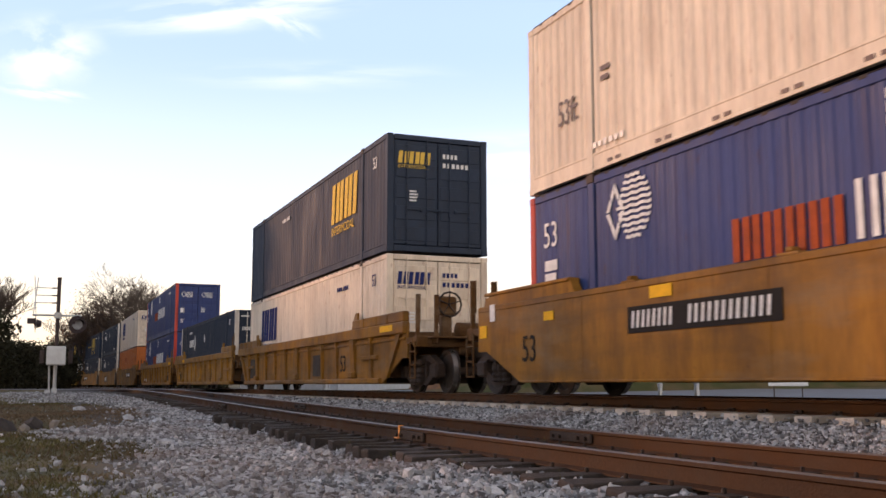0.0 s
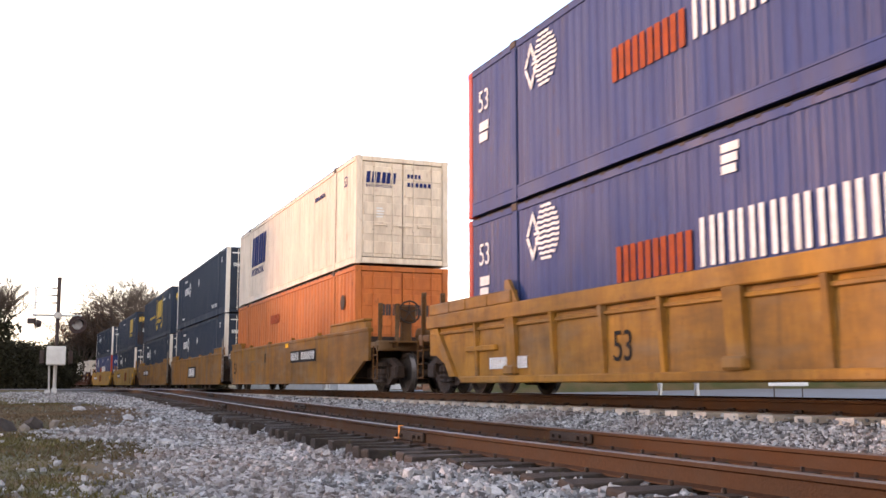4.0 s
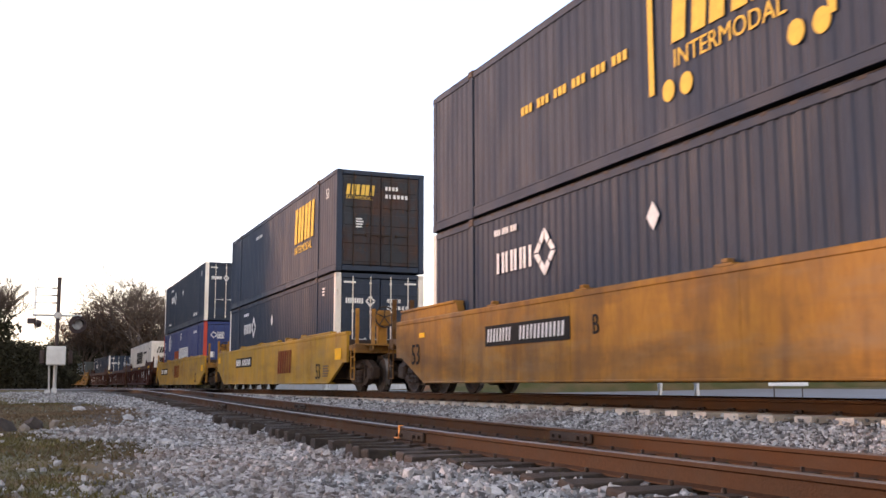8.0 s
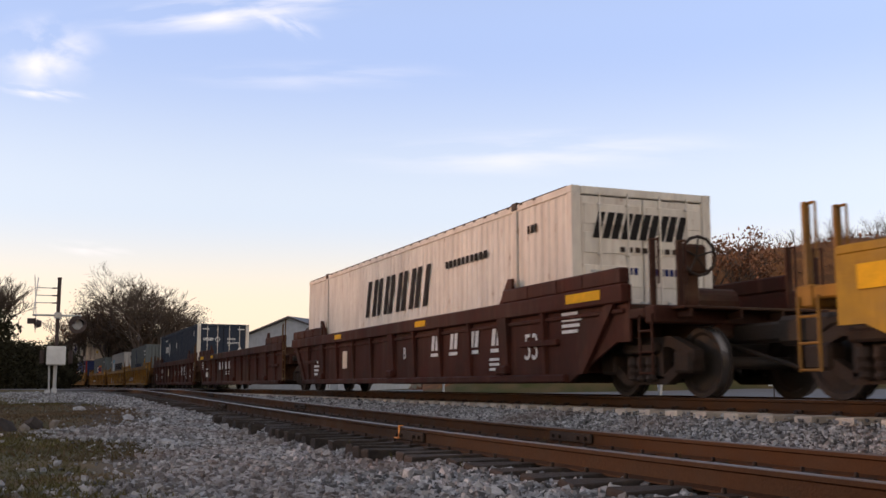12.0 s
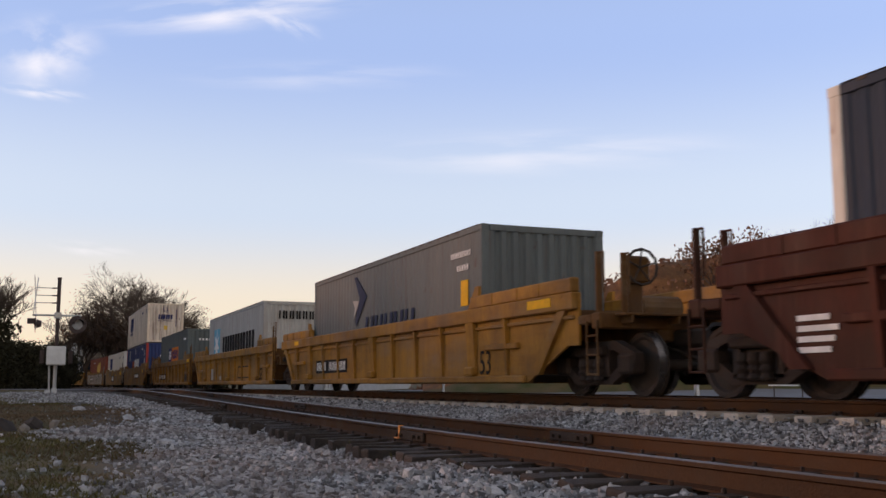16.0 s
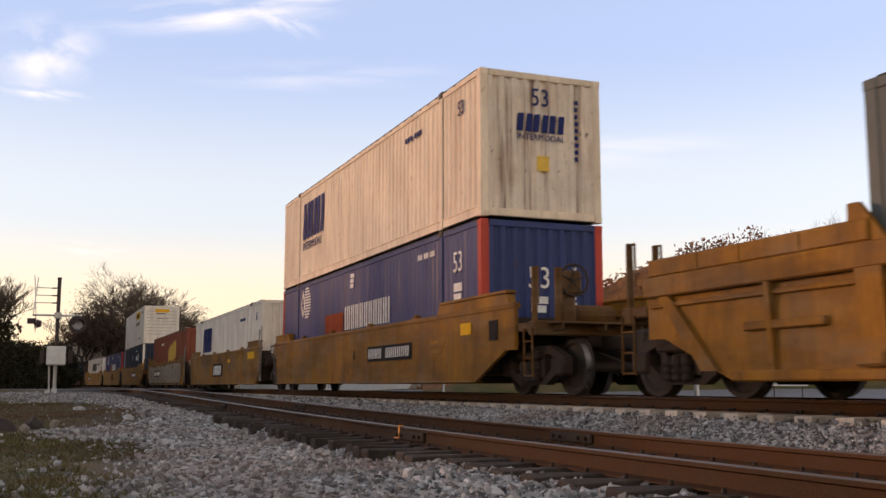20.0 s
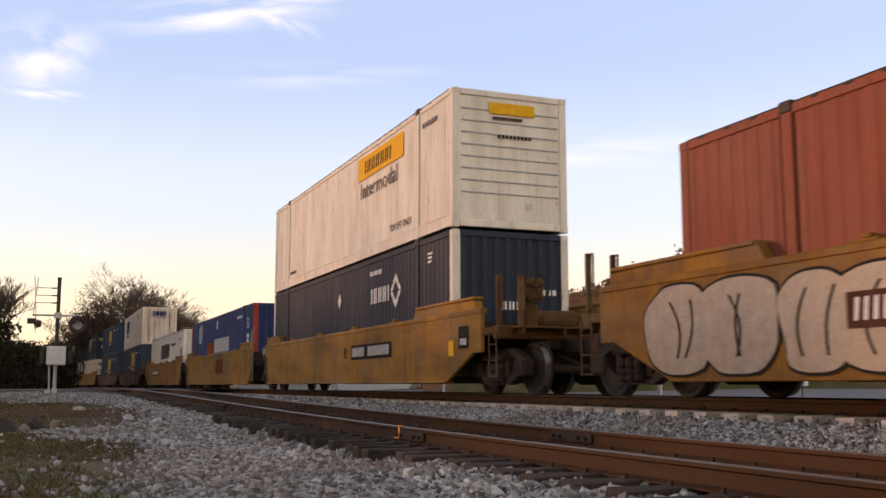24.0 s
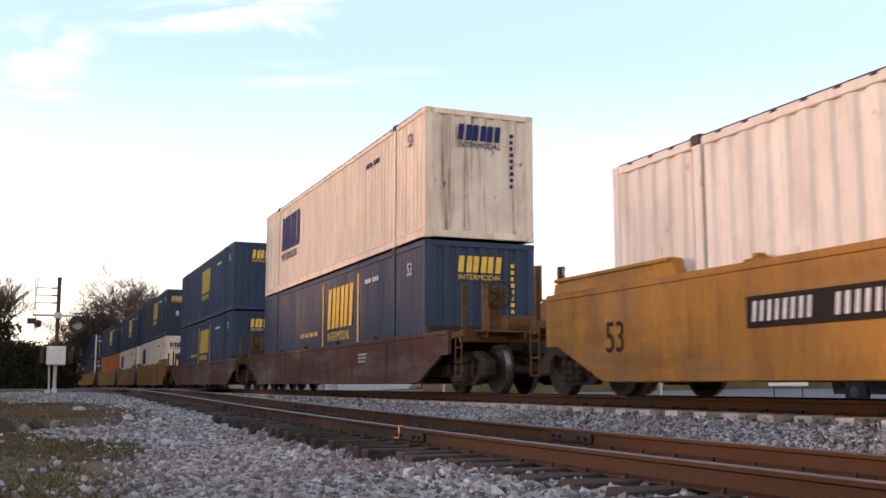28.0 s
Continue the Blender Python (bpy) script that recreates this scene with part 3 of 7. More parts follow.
class Box:
    """One freight container. Local x runs along the train, +x leads; z = 0 at its underside."""

    def __init__(self, label, length, mat, end="doors", pitch=0.26, depth=0.015, post=None, post_mat=None, high=2.90, rods="galv", door_mat=None, end_mat=None, rail=0.29, end_pitch=0.25):
        self.L, self.H = length, high
        self.ob = new("shipping_container")
        tagged(self.ob, label, "container", "containers of the train")
        ob, L, H = self.ob, length, high
        inner = L - 0.36
        big = 53 if L > 15 else 40
        key = lambda s: s + "|%d|%.2f|%.3f|%.3f" % (big, H, pitch, depth)
        for out in (-1, 1):
            spans = ((0.0, 11.94), (-(inner / 2 + 6.23) / 2, inner / 2 - 6.23), ((inner / 2 + 6.23) / 2, inner / 2 - 6.23)) if big == 53 else ((0.0, inner),)
            for mid, span in spans:
                part("side_panel", cached(key("side_panel|%d|%.2f|%.2f" % (out, span, rail)), lambda: corrugated(span, rail, H - 0.12, pitch, depth, out), mat), ob,
                     at=pose(mid, out * (HALF - 0.016), 0))
            part("top_rail", cached(key("top_rail|%d" % out), lambda: cbox(-inner / 2, inner / 2, out * HALF, out * (HALF - 0.08), H - 0.12, H, 0.012), mat), ob)
            # dark strip and dots stand for the roof edge's shadow and dirt
            part("roof_edge", cached(key("roof_edge|%d" % out), lambda: join(cbox(-inner / 2, inner / 2, out * (HALF - 0.002), out * (HALF - 0.06), H + 0.001, H + 0.014, 0.004),
                 *[cbox(-inner / 2 + 0.25 + 0.5 * i, -inner / 2 + 0.37 + 0.5 * i, out * (HALF + 0.003), out * (HALF - 0.02), H - 0.035, H + 0.006, 0.004) for i in range(int(inner / 0.5) - 1)]), "grime"), ob, "dark worn roof edge")
            part("bottom_rail", cached(key("bottom_rail|%d|%.2f" % (out, rail)), lambda: prism(
                [(out * y, z) for y, z in ((HALF - 0.09, 0.03), (HALF - 0.04, 0.018), (HALF + 0.006, 0.024), (HALF + 0.006, 0.056), (HALF - 0.004, 0.064), (HALF - 0.004, rail - 0.036), (HALF + 0.006, rail - 0.028),
                                           (HALF + 0.006, rail), (HALF - 0.012, rail + 0.004), (HALF - 0.09, rail))], -inner / 2, inner / 2, "x"), mat), ob)
            for e in (-1, 1):
                pm = post_mat if post_mat and not (post == "near" and out > 0) and (post == "near" or post == "both" or (post == "front" and e > 0) or (post == "rear" and e < 0)) else mat
                part("corner_post", cached(key("corner_post|%d|%d" % (out, e)), lambda: cbox(e * L / 2, e * (L / 2 - 0.18), out * HALF, out * (HALF - 0.17), 0.1, H - 0.1, 0.015), pm), ob)
                for zz in (0, 1):
                    part("corner_casting", cached(key("corner_casting|%d|%d|%d" % (out, e, zz)), lambda: cbox(e * (L / 2 + 0.004), e * (L / 2 - 0.18), out * (HALF + 0.004), out * (HALF - 0.16), H - 0.118 if zz else 0, H + 0.004 if zz else 0.118, 0.012), pm), ob)
                if big == 53:
                    post_ob = part("stacking_post", cached(key("stacking_post|%d|%d" % (out, e)), lambda: join(
                        cbox(e * 6.19, e * 6.01, out * (HALF + 0.010), out * (HALF - 0.07), 0.0, H + 0.003, 0.012),
                        cbox(e * 6.21, e * 6.0, out * (HALF + 0.018), out * (HALF - 0.12), 0.0, 0.11, 0.012)), mat), ob)
                    part("lift_casting", cached(key("lift_casting|%d|%d" % (out, e)), lambda: join(
                        cbox(e * 6.21, e * 6.0, out * (HALF + 0.022), out * (HALF - 0.15), H - 0.1, H + 0.04, 0.014),
                        cbox(e * 6.15, e * 6.06, out * (HALF + 0.026), out * (HALF + 0.01), H - 0.07, H - 0.005, 0.006)), "grime"), post_ob, "worn steel lifting casting")
        for out in (-1, 1):
            for e in (-1, 1):
                part("locking_cone", cached(key("locking_cone|%d|%d" % (out, e)), lambda: join(
                    cbox(e * (6.03 if big == 53 else L / 2 - 0.03), e * (6.17 if big == 53 else L / 2 - 0.15), out * (HALF - 0.02), out * (HALF - 0.13), -0.056, 0.004, 0.01),
                    cbox(e * (6.0 if big == 53 else L / 2), e * (6.2 if big == 53 else L / 2 - 0.18), out * (HALF - 0.005), out * (HALF - 0.14), -0.034, -0.018, 0.004)), "rust"), ob, "rusty locking cone")
        part("roof", cached(key("roof"), lambda: moved(([(x, z, -y) for x, y, z in corrugated(inner, -HALF + 0.07, HALF - 0.07, 0.5, 0.02, 1)[0]],
                            corrugated(inner, -HALF + 0.07, HALF - 0.07, 0.5, 0.02, 1)[1]), dz=H - 0.035), mat), ob)
        part("floor", cached(key("floor"), lambda: box(-inner / 2, inner / 2, -HALF + 0.085, HALF - 0.085, 0.06, 0.16), "grime"), ob)
        for e in (-1, 1):
            part("end_header", cached(key("end_header|%d" % e), lambda: cbox(e * L / 2, e * (L / 2 - 0.1), -HALF + 0.17, HALF - 0.17, H - 0.13, H, 0.012), mat), ob)
            part("end_sill", cached(key("end_sill|%d" % e), lambda: cbox(e * L / 2, e * (L / 2 - 0.1), -HALF + 0.17, HALF - 0.17, 0.02, 0.17, 0.012), mat), ob)
            if e > 0 and end == "doors":
                for k in (-1, 1):
                    door = part("door", cached(key("door|%d" % k), lambda: cbox(L / 2 - 0.06, L / 2 - 0.02, k * 0.012, k * (HALF - 0.18), 0.19, H - 0.15, 0.01), door_mat or mat), ob)
                    for z in (0.28, 0.80, 1.32, 1.84, 2.30):
                        part("door_panel", cached(key("door_panel|%d|%.2f" % (k, z)), lambda: cbox(L / 2 - 0.03, L / 2 - 0.002, k * 0.06, k * (HALF - 0.22), z, z + 0.33, 0.012), door_mat or mat), door)
                    for q in (0.30, 0.82):
                        part("lock_rod", cached(key("lock_rod|%d|%.2f" % (k, q)), lambda: join(
                            rod((L / 2 + 0.022, k * q, 0.12), (L / 2 + 0.022, k * q, H - 0.08), 0.017, 6),
                            *[cbox(L / 2 - 0.01, L / 2 + 0.04, k * q - 0.035, k * q + 0.035, z, z + 0.05, 0.01) for z in (0.2, 0.9, 1.8, 2.6)]), rods), door)
                        part("door_handle", cached(key("door_handle|%d|%.2f" % (k, q)), lambda: join(
                            cbox(L / 2 + 0.02, L / 2 + 0.045, k * q - 0.02, k * q - 0.36 * k, 1.03, 1.06, 0.008), cbox(L / 2 - 0.01, L / 2 + 0.04, k * q - 0.34 * k, k * q - 0.40 * k, 1.0, 1.09, 0.01)), rods if rods != "white" else "galv"), door)
            elif e > 0 and end == "louvre":
                wall = part("end_wall", cached(key("end_plain"), lambda: cbox(L / 2 - 0.08, L / 2 - 0.03, -HALF + 0.17, HALF - 0.17, 0.17, H - 0.13, 0.01), mat), ob)
                for i in range(8):
                    part("slat", cached(key("slat|%d" % i), lambda: cbox(L / 2 - 0.04, L / 2 - 0.005, -HALF + 0.2, HALF - 0.2, 0.72 + 0.25 * i, 0.76 + 0.25 * i, 0.01), "galv"), wall)
            else:
                part("end_wall", cached(key("end_wall|%d|%.2f" % (e, end_pitch)), lambda: (lambda s: ([(e * (L / 2 - 0.012 - abs(y)), x, z) for x, y, z in s[0]], s[1]))(
                    corrugated(2 * HALF - 0.34, 0.17, H - 0.13, end_pitch, 0.05, -1)), end_mat or mat), ob)

    def mark(self, name, shape, mat, x, z, label="", end=False, y=0.0, proud=0.0):
        """Flat marks on the near side (x from the middle, left edge) or on the leading end (y from the middle)."""
        at = pose(self.L / 2 + 0.008 + proud, y, z) @ FRONT if end else pose(x, -HALF - 0.003 - proud, z)
        for s in shape if isinstance(shape, list) else [shape]:
            part(name, mesh_of(name, *s, M[mat]), self.ob, label, at)

    def text(self, s, size, mat, x, z, end=False, y=0.0, squeeze=1.0):
        at = pose(self.L / 2 + 0.008, y, z) @ FRONT if end else pose(x, -HALF - 0.003, z)
        return part("lettering", lettering(s, size, mat, squeeze), self.ob, at=at)


def blockmark(label, mat, mark, end="doors", style="plain", side=-0.5, end_number=True, **kw):
    if end == "plain" and mat == "cream":
        kw["end_mat"] = "cream_end"
    kw.setdefault("rods", mat)
    if mat in ("cream", "white"):
        kw.setdefault("depth", 0.026)
    kw.setdefault("rail", 0.22)
    c = Box(label, 16.27, mat, end, **kw)
    w, h, z = 2.45, 1.12, 1.34
    c.mark("logo_block", glyphs(3, w, h, 0.1, 0.1), mark, side, z)
    c.text("INTERMODAL", 0.25, mark, side + 0.02, z - 0.34, squeeze=1.0)
    if style != "plain":
        for dx in (-0.55, w + 0.4):
            c.mark("bracket", box(0, 0.12, -0.004, 0.004, 0, 1.9), mark, side + dx, 0.75)
        if style == "bracket":
            c.mark("slogan_bar", words(6, 3.6, 0.2, 0, 0.25), mark, side - 4.5, 1.45)
            for dx in (-0.1, 0.3, w - 0.1, w + 0.3):
                c.mark("dot", ellipse(0.27, 0.3), mark, side + dx, 0.72)
        else:
            c.mark("slogan_bar", words(4, 2.2, 0.16, 0, 0.25), mark, side - 3.1, 1.2)
    if end == "doors":
        c.mark("logo_block", glyphs(3, 0.85, 0.30, 0.1, 0.08), mark, 0, 2.18, end=True, y=-1.05)
        c.text("INTERMODAL", 0.09, mark, 0, 2.06, end=True, y=-1.05)
        c.mark("number_bar", strip(4, 0.42, 0.16), "white_mark" if mark != "navy_mark" else mark, 0, 2.35, end=True, y=0.12)
        c.mark("number_bar", strip(6, 0.72, 0.16), "white_mark" if mark != "navy_mark" else mark, 0, 2.12, end=True, y=0.12)
        c.mark("placard", bars(4, 0.22, 0.3), "white_mark", 0, 1.25, end=True, y=-0.75)
    else:
        up = 0.0 if end_number else 0.5
        if end_number:
            c.text("53", 0.36, mark if mark == "navy_mark" else "white_mark", 0, 2.25, end=True, y=-0.25, squeeze=0.85)
            c.mark("placard", box(0, 0.26, -0.004, 0.004, 0, 0.3), "blockmark_gold", 0, 0.95, end=True, y=-0.12)
        c.mark("logo_block", glyphs(3, 1.05, 0.36, 0.1, 0.08), mark, 0, 1.72 + up, end=True, y=-0.55)
        c.text("INTERMODAL", 0.12, mark, 0, 1.56 + up, end=True, y=-0.55)
        c.mark("number_bar", bars(9, 0.09, 1.3, 0.6), mark, 0, 1.2, end=True, y=0.72)
    c.text("53", 0.3, mark if mark == "navy_mark" else "white_mark", 7.0, 2.2, squeeze=0.8)
    c.mark("number_bar", words(2, 1.2, 0.15, 0, 0.15), "white_mark" if mark != "navy_mark" else mark, 3.9 if side < 1 else -3.0, 2.3)
    return c


def charcoal(label, front_posts=True, corr=False, lift=True, mirrored=False):
    c = Box(label, 16.27, "charcoal", "plain" if corr else "doors", pitch=0.24, depth=0.020, post="both",
            post_mat="white" if front_posts else None, rods="white")
    w = 1.42
    x0 = 2.84 if mirrored else -4.95
    c.mark("logo_block", glyphs(4, w, 0.37, 0, 0.16), "white_mark", x0, 1.76)
    c.mark("logo_ring_piece", diamond(0.78, 0.82, 0.42), "white_mark", x0 + w + 0.42, 1.95)
    c.mark("number_bar", words(3, 1.0, 0.15, 0, 0.2), "white_mark", x0 - 0.1, 2.44)
    c.mark("placard", diamond(0.3, 0.4), "white_mark", 0.05, 2.05)
    c.mark("placard", bars(3, 0.26, 0.26), "white_mark", 6.75, 2.35)
    if lift:
        c.text("TOP LIFT ONLY", 0.17, "white_mark", 4.3, 0.42, squeeze=0.9)
        c.mark("number_bar", strip(6, 0.9, 0.13), "white_mark", -5.7, 0.42)
    if not corr:
        c.mark("logo_block", glyphs(4, 0.52, 0.15, 0, 0.14), "white_mark", 0, 2.05, end=True, y=-1.02)
        c.mark("logo_ring_piece", diamond(0.30, 0.34, 0.40), "white_mark", 0, 2.12, end=True, y=-0.30)
        c.mark("number_bar", words(4, 0.44, 0.14, 0, 0.3), "white_mark", 0, 2.08, end=True, y=0.2)
        c.mark("number_bar", words(6, 0.66, 0.14, 0, 0.3), "white_mark", 0, 1.88, end=True, y=0.2)
        c.mark("warning_diamond", diamond(0.32, 0.42), "white_mark", 0, 1.55, end=True, y=0.85)
        for k in (-1, 1):
            c.mark("top_stripe", box(0, 0.35, -0.004, 0.004, 0, 0.05), "white_mark", 0, 2.62, end=True, y=-1.08 if k < 0 else 0.72)
    else:
        c.mark("number_bar", strip(4, 0.5, 0.16), "white_mark", 0, 1.6, end=True, y=0.55)
        c.mark("logo_block", glyphs(4, 0.7, 0.17), "white_mark", 0, 1.3, end=True, y=-0.35)
    return c


def wavemark(label, end="doors", rear_number=True):
    c = Box(label, 16.27, "blue", end, pitch=0.24, depth=0.013, post="near" if end == "doors" else "both", post_mat="red", rods="blue")
    c.mark("logo_diamond", diamond(0.50, 0.86, 0.34), "white_mark", -5.42, 2.26)
    c.mark("logo_wave", disc_waves(0.48, 11), "white_mark", -5.02, 2.26)
    c.mark("word_block", glyphs(5, 1.85, 0.52, 0, 0.14), "dim_red", -2.8, 1.22, "faded red block")
    c.mark("word_block", glyphs(10, 3.75, 0.62, 0, 0.22), "white_mark", -0.82, 1.24, "white block")
    if rear_number:
        c.text("53", 0.42, "white_mark", -7.65, 2.0, squeeze=0.85)
    if end != "doors":
        c.text("53", 0.42, "white_mark", 6.75, 2.0, squeeze=0.85)
    for x in ((-7.6,) if rear_number else ()) + ((6.8,) if end != "doors" else ()):
        c.mark("height_placard", bars(2, 0.46, 0.42, 0.8), "white_mark", x, 1.4)
    c.mark("height_placard", bars(3, 0.34, 0.4, 0.8), "white_mark", -0.35, 2.32)
    c.mark("number_bar", words(3, 1.1, 0.16, 0, 0.2), "white_mark", 4.75, 2.45)
    if end == "doors":
        for y in (-1.0, 0.18):
            c.mark("logo_diamond", diamond(0.34, 0.40, 0.35), "white_mark", 0, 2.25, end=True, y=y + 0.17)
            c.mark("logo_wave", waves(0.36, 0.34, 6), "white_mark", 0, 2.08, end=True, y=y + 0.32)
        c.mark("height_placard", bars(1, 0.3, 0.3, 0.9), "white_mark", 0, 1.15, end=True, y=-1.02)
        c.mark("placard", bars(3, 0.2, 0.26), "white_mark", 0, 0.55, end=True, y=-0.98)
        c.mark("placard", bars(4, 0.26, 0.3), "white_mark", 0, 1.2, end=True, y=0.2)
    else:
        c.text("53", 0.42, "white_mark", 0, 1.62, end=True, y=-0.35, squeeze=0.85)
        c.mark("height_placard", bars(2, 0.4, 0.34, 0.8), "white_mark", 0, 1.15, end=True, y=-0.28)
        c.mark("number_bar", bars(8, 0.09, 1.1, 0.6), "white_mark", 0, 1.0, end=True, y=0.62)
    return c


def slantmark(label, end):
    c = Box(label, 16.27, "white", end, pitch=0.24 if end == "doors" else 0.34, depth=0.022 if end == "doors" else 0.034, rods="white", end_pitch=0.25 if end == "doors" else 0.34)
    c.mark("logo_block", glyphs(5, 4.4, 0.88, 0.28, 0.16), "black_mark", -2.45, 1.45)
    c.mark("number_bar", strip(10, 2.1, 0.2), "black_mark", 2.9, 2.1)
    c.mark("number_bar", strip(3, 0.4, 0.2), "black_mark", 6.6, 2.3)
    c.mark("logo_block", glyphs(5, 1.7 if end == "doors" else 1.2, 0.42 if end == "doors" else 0.3, 0.28, 0.12), "black_mark", 0, 2.08, end=True, y=-0.95 if end == "doors" else -0.55)
    if end == "doors":
        c.mark("word_bar", strip(10, 1.4, 0.12), "rust", 0, 1.86, end=True, y=-0.45)
        c.mark("number_bar", strip(4, 0.4, 0.16), "navy_mark", 0, 1.5, end=True, y=-0.5)
        c.mark("number_bar", strip(6, 0.55, 0.16), "navy_mark", 0, 1.5, end=True, y=0.2)
        c.mark("text_bar", bars(4, 0.35, 0.3), "galv", 0, 1.3, end=True, y=-1.0)
    else:
        c.mark("number_bar", bars(6, 0.12, 0.75, 0.6), "black_mark", 0, 1.35, end=True, y=0.85)
    return c


def panelmark(label):
    c = Box(label, 16.27, "white", "louvre", pitch=0.2, depth=0.016)
    c.mark("sign_panel", box(0, 3.5, -0.004, 0.004, 0, 0.58), "yellow_mark", 1.65, 2.1, "yellow name panel")
    c.mark("name_block", glyphs(6, 2.1, 0.32, 0.1, 0.22), "black_mark", 2.25, 2.22, proud=0.006)
    c.text("Intermodal", 0.42, "signal_dark", 1.85, 1.6, squeeze=1.12)
    c.text("TOP LIFT ONLY", 0.17, "signal_dark", 4.2, 0.42, squeeze=0.9)
    c.mark("number_bar", strip(6, 0.8, 0.13), "signal_dark", -5.8, 0.4)
    c.mark("number_bar", strip(6, 0.9, 0.15), "signal_dark", 6.4, 2.4)
    c.mark("sign_panel", box(0, 1.05, -0.004, 0.004, 0, 0.24), "yellow_mark", 0, 2.42, end=True, y=-0.5)
    c.mark("text_bar", bars(1, 0.85, 0.1, 0.6), "signal_dark", 0, 2.3, end=True, y=-0.42)
    c.mark("number_bar", strip(9, 0.8, 0.1), "rust", 0, 1.9, end=True, y=-0.3)
    c.mark("placard", bars(1, 0.16, 0.17, 0.9), "galv", 0, 0.42, end=True, y=0.35)
    return c


def plain_white(label, mat="cream"):
    c = Box(label, 16.27, mat, "doors", pitch=0.24, depth=0.02, rods="white")
    c.text("TOP LIFT ONLY", 0.17, "signal_dark", 4.0, 0.42, squeeze=0.9)
    c.text("53ft", 0.42, "signal_dark", -7.1, 0.95, squeeze=0.7)
    c.mark("placard", bars(2, 0.28, 0.3, 0.5), "signal_dark", -5.75, 1.35)
    c.mark("number_bar", strip(5, 0.9, 0.14), "rust", -4.5, 2.4)
    c.mark("number_bar", strip(6, 0.9, 0.13), "galv", -6.0, 0.35)
    c.mark("round_mark", ellipse(0.5, 0.5), "galv", 1.0, 1.45)
    for i in range(10):
        c.mark("rail_mark", box(0, 0.13, -0.004, 0.004, 0, 0.05), "signal_dark", -5.6 + i * 1.25, 0.08)
        c.mark("rail_mark", box(0, 0.13, -0.004, 0.004, 0, 0.05), "signal_dark", -5.38 + i * 1.25, 0.08)
    return c


def orange_box(label):
    c = Box(label, 16.27, "orange", "doors", pitch=0.36, depth=0.035, rods="orange")
    c.mark("round_mark", ellipse(0.45, 0.5), "rust", 7.0, 1.2)
    c.mark("round_mark", ellipse(0.4, 0.4), "rust", 7.0, 2.0)
    c.mark("name_block", glyphs(8, 1.3, 0.3, 0, 0.1), "signal_dark", 0, 1.6, end=True, y=-0.55)
    c.mark("name_block", glyphs(8, 1.3, 0.3, 0, 0.1), "dim_red", -2.0, 1.9)
    return c


def arrowmark(label):
    c = Box(label, 12.19, "seagray", "plain", pitch=0.28, depth=0.008, high=2.80)
    c.mark("logo_arrow", prism([(-0.66, 0.62), (-0.46, 0.62), (0.42, 0.06), (-0.46, -0.66), (-0.58, -0.54), (-0.18, 0.04)], -0.004, 0.004), "slate_mark", -1.38, 1.94, "dark blue arrow logo")
    c.mark("logo_wing", prism([(-0.70, 0.04), (-0.14, 0.0), (-0.58, -0.44), (-0.50, -0.16)], -0.006, 0.006), "palegray", -1.46, 1.92, "pale wedge of the logo")
    c.mark("word_block", glyphs(5, 3.6, 0.55, 0.15, 0.16), "slate_mark", -1.1, 0.92, "dark blue block lettering")
    c.mark("number_bar", strip(9, 1.0, 0.16), "white_mark", 4.6, 2.25)
    c.mark("number_bar", strip(5, 0.6, 0.16), "white_mark", 4.9, 1.98)
    c.mark("yellow_label", box(0, 0.35, -0.004, 0.004, 0, 0.5), "yellow_mark", 5.1, 1.3)
    return c


def palegray(label):
    c = Box(label, 12.19, "palegray", "plain", pitch=0.3, depth=0.015, high=2.84)
    c.mark("logo_panel", box(0, 1.55, -0.004, 0.004, 0, 1.5), "sky_mark", -4.65, 0.8, "light blue square behind a white star")
    c.mark("logo_star", star(0.72), "white_mark", -3.9, 1.56, proud=0.006)
    c.mark("word_block", glyphs(6, 6.95, 0.95, 0, 0.13), "black_mark", -2.35, 0.93, "tall black block")
    c.mark("word_block", glyphs(6, 1.5, 0.3, 0, 0.16), "black_mark", 0, 2.2, end=True, y=-0.75)
    return c


def duotone(label):
    c = Box(label, 12.19, "slategray", "plain", pitch=0.28, depth=0.01, high=2.84)
    c.mark("logo_panel", box(0, 1.4, -0.004, 0.004, 0, 0.85), "navy_mark", -1.9, 1.15, "navy panel with white blocks")
    c.mark("logo_block", glyphs(3, 1.1, 0.5, 0, 0.2), "white_mark", -1.75, 1.33, proud=0.006)
    c.mark("logo_panel", box(0, 2.9, -0.004, 0.004, 0, 0.85), "orange_mark", -0.495, 1.15, "orange name panel")
    c.mark("logo_block", glyphs(8, 2.6, 0.5, 0, 0.25), "navy_mark", -0.3, 1.33, proud=0.006)
    c.mark("number_bar", strip(9, 1.0, 0.16), "white_mark", 4.5, 2.25)
    c.mark("number_bar", strip(11, 1.9, 0.16), "white_mark", 0, 2.2, end=True, y=-0.7)
    return c


def red_box(label):
    c = Box(label, 16.27, "rustred", "doors", pitch=0.26, depth=0.012, rods="rustred")
    c.mark("number_bar", strip(8, 1.4, 0.17), "white_mark", -3.6, 2.3)
    for i in range(5):
        c.mark("sprayed_blob", ellipse(0.75, 1.15 + 0.15 * (i % 2)), "blockmark_gold", 0.5 + i * 0.7, 1.55 + 0.08 * i, "spray-painted yellow shapes")
        c.mark("sprayed_blob", ellipse(0.75, 0.8), "blockmark_gold", 0.65 + i * 0.7, 0.65)
    return c


# ---------------- well cars ----------------
WHEELSETS = []  # (wheelset, local x on its car, car's place along the train, radius)


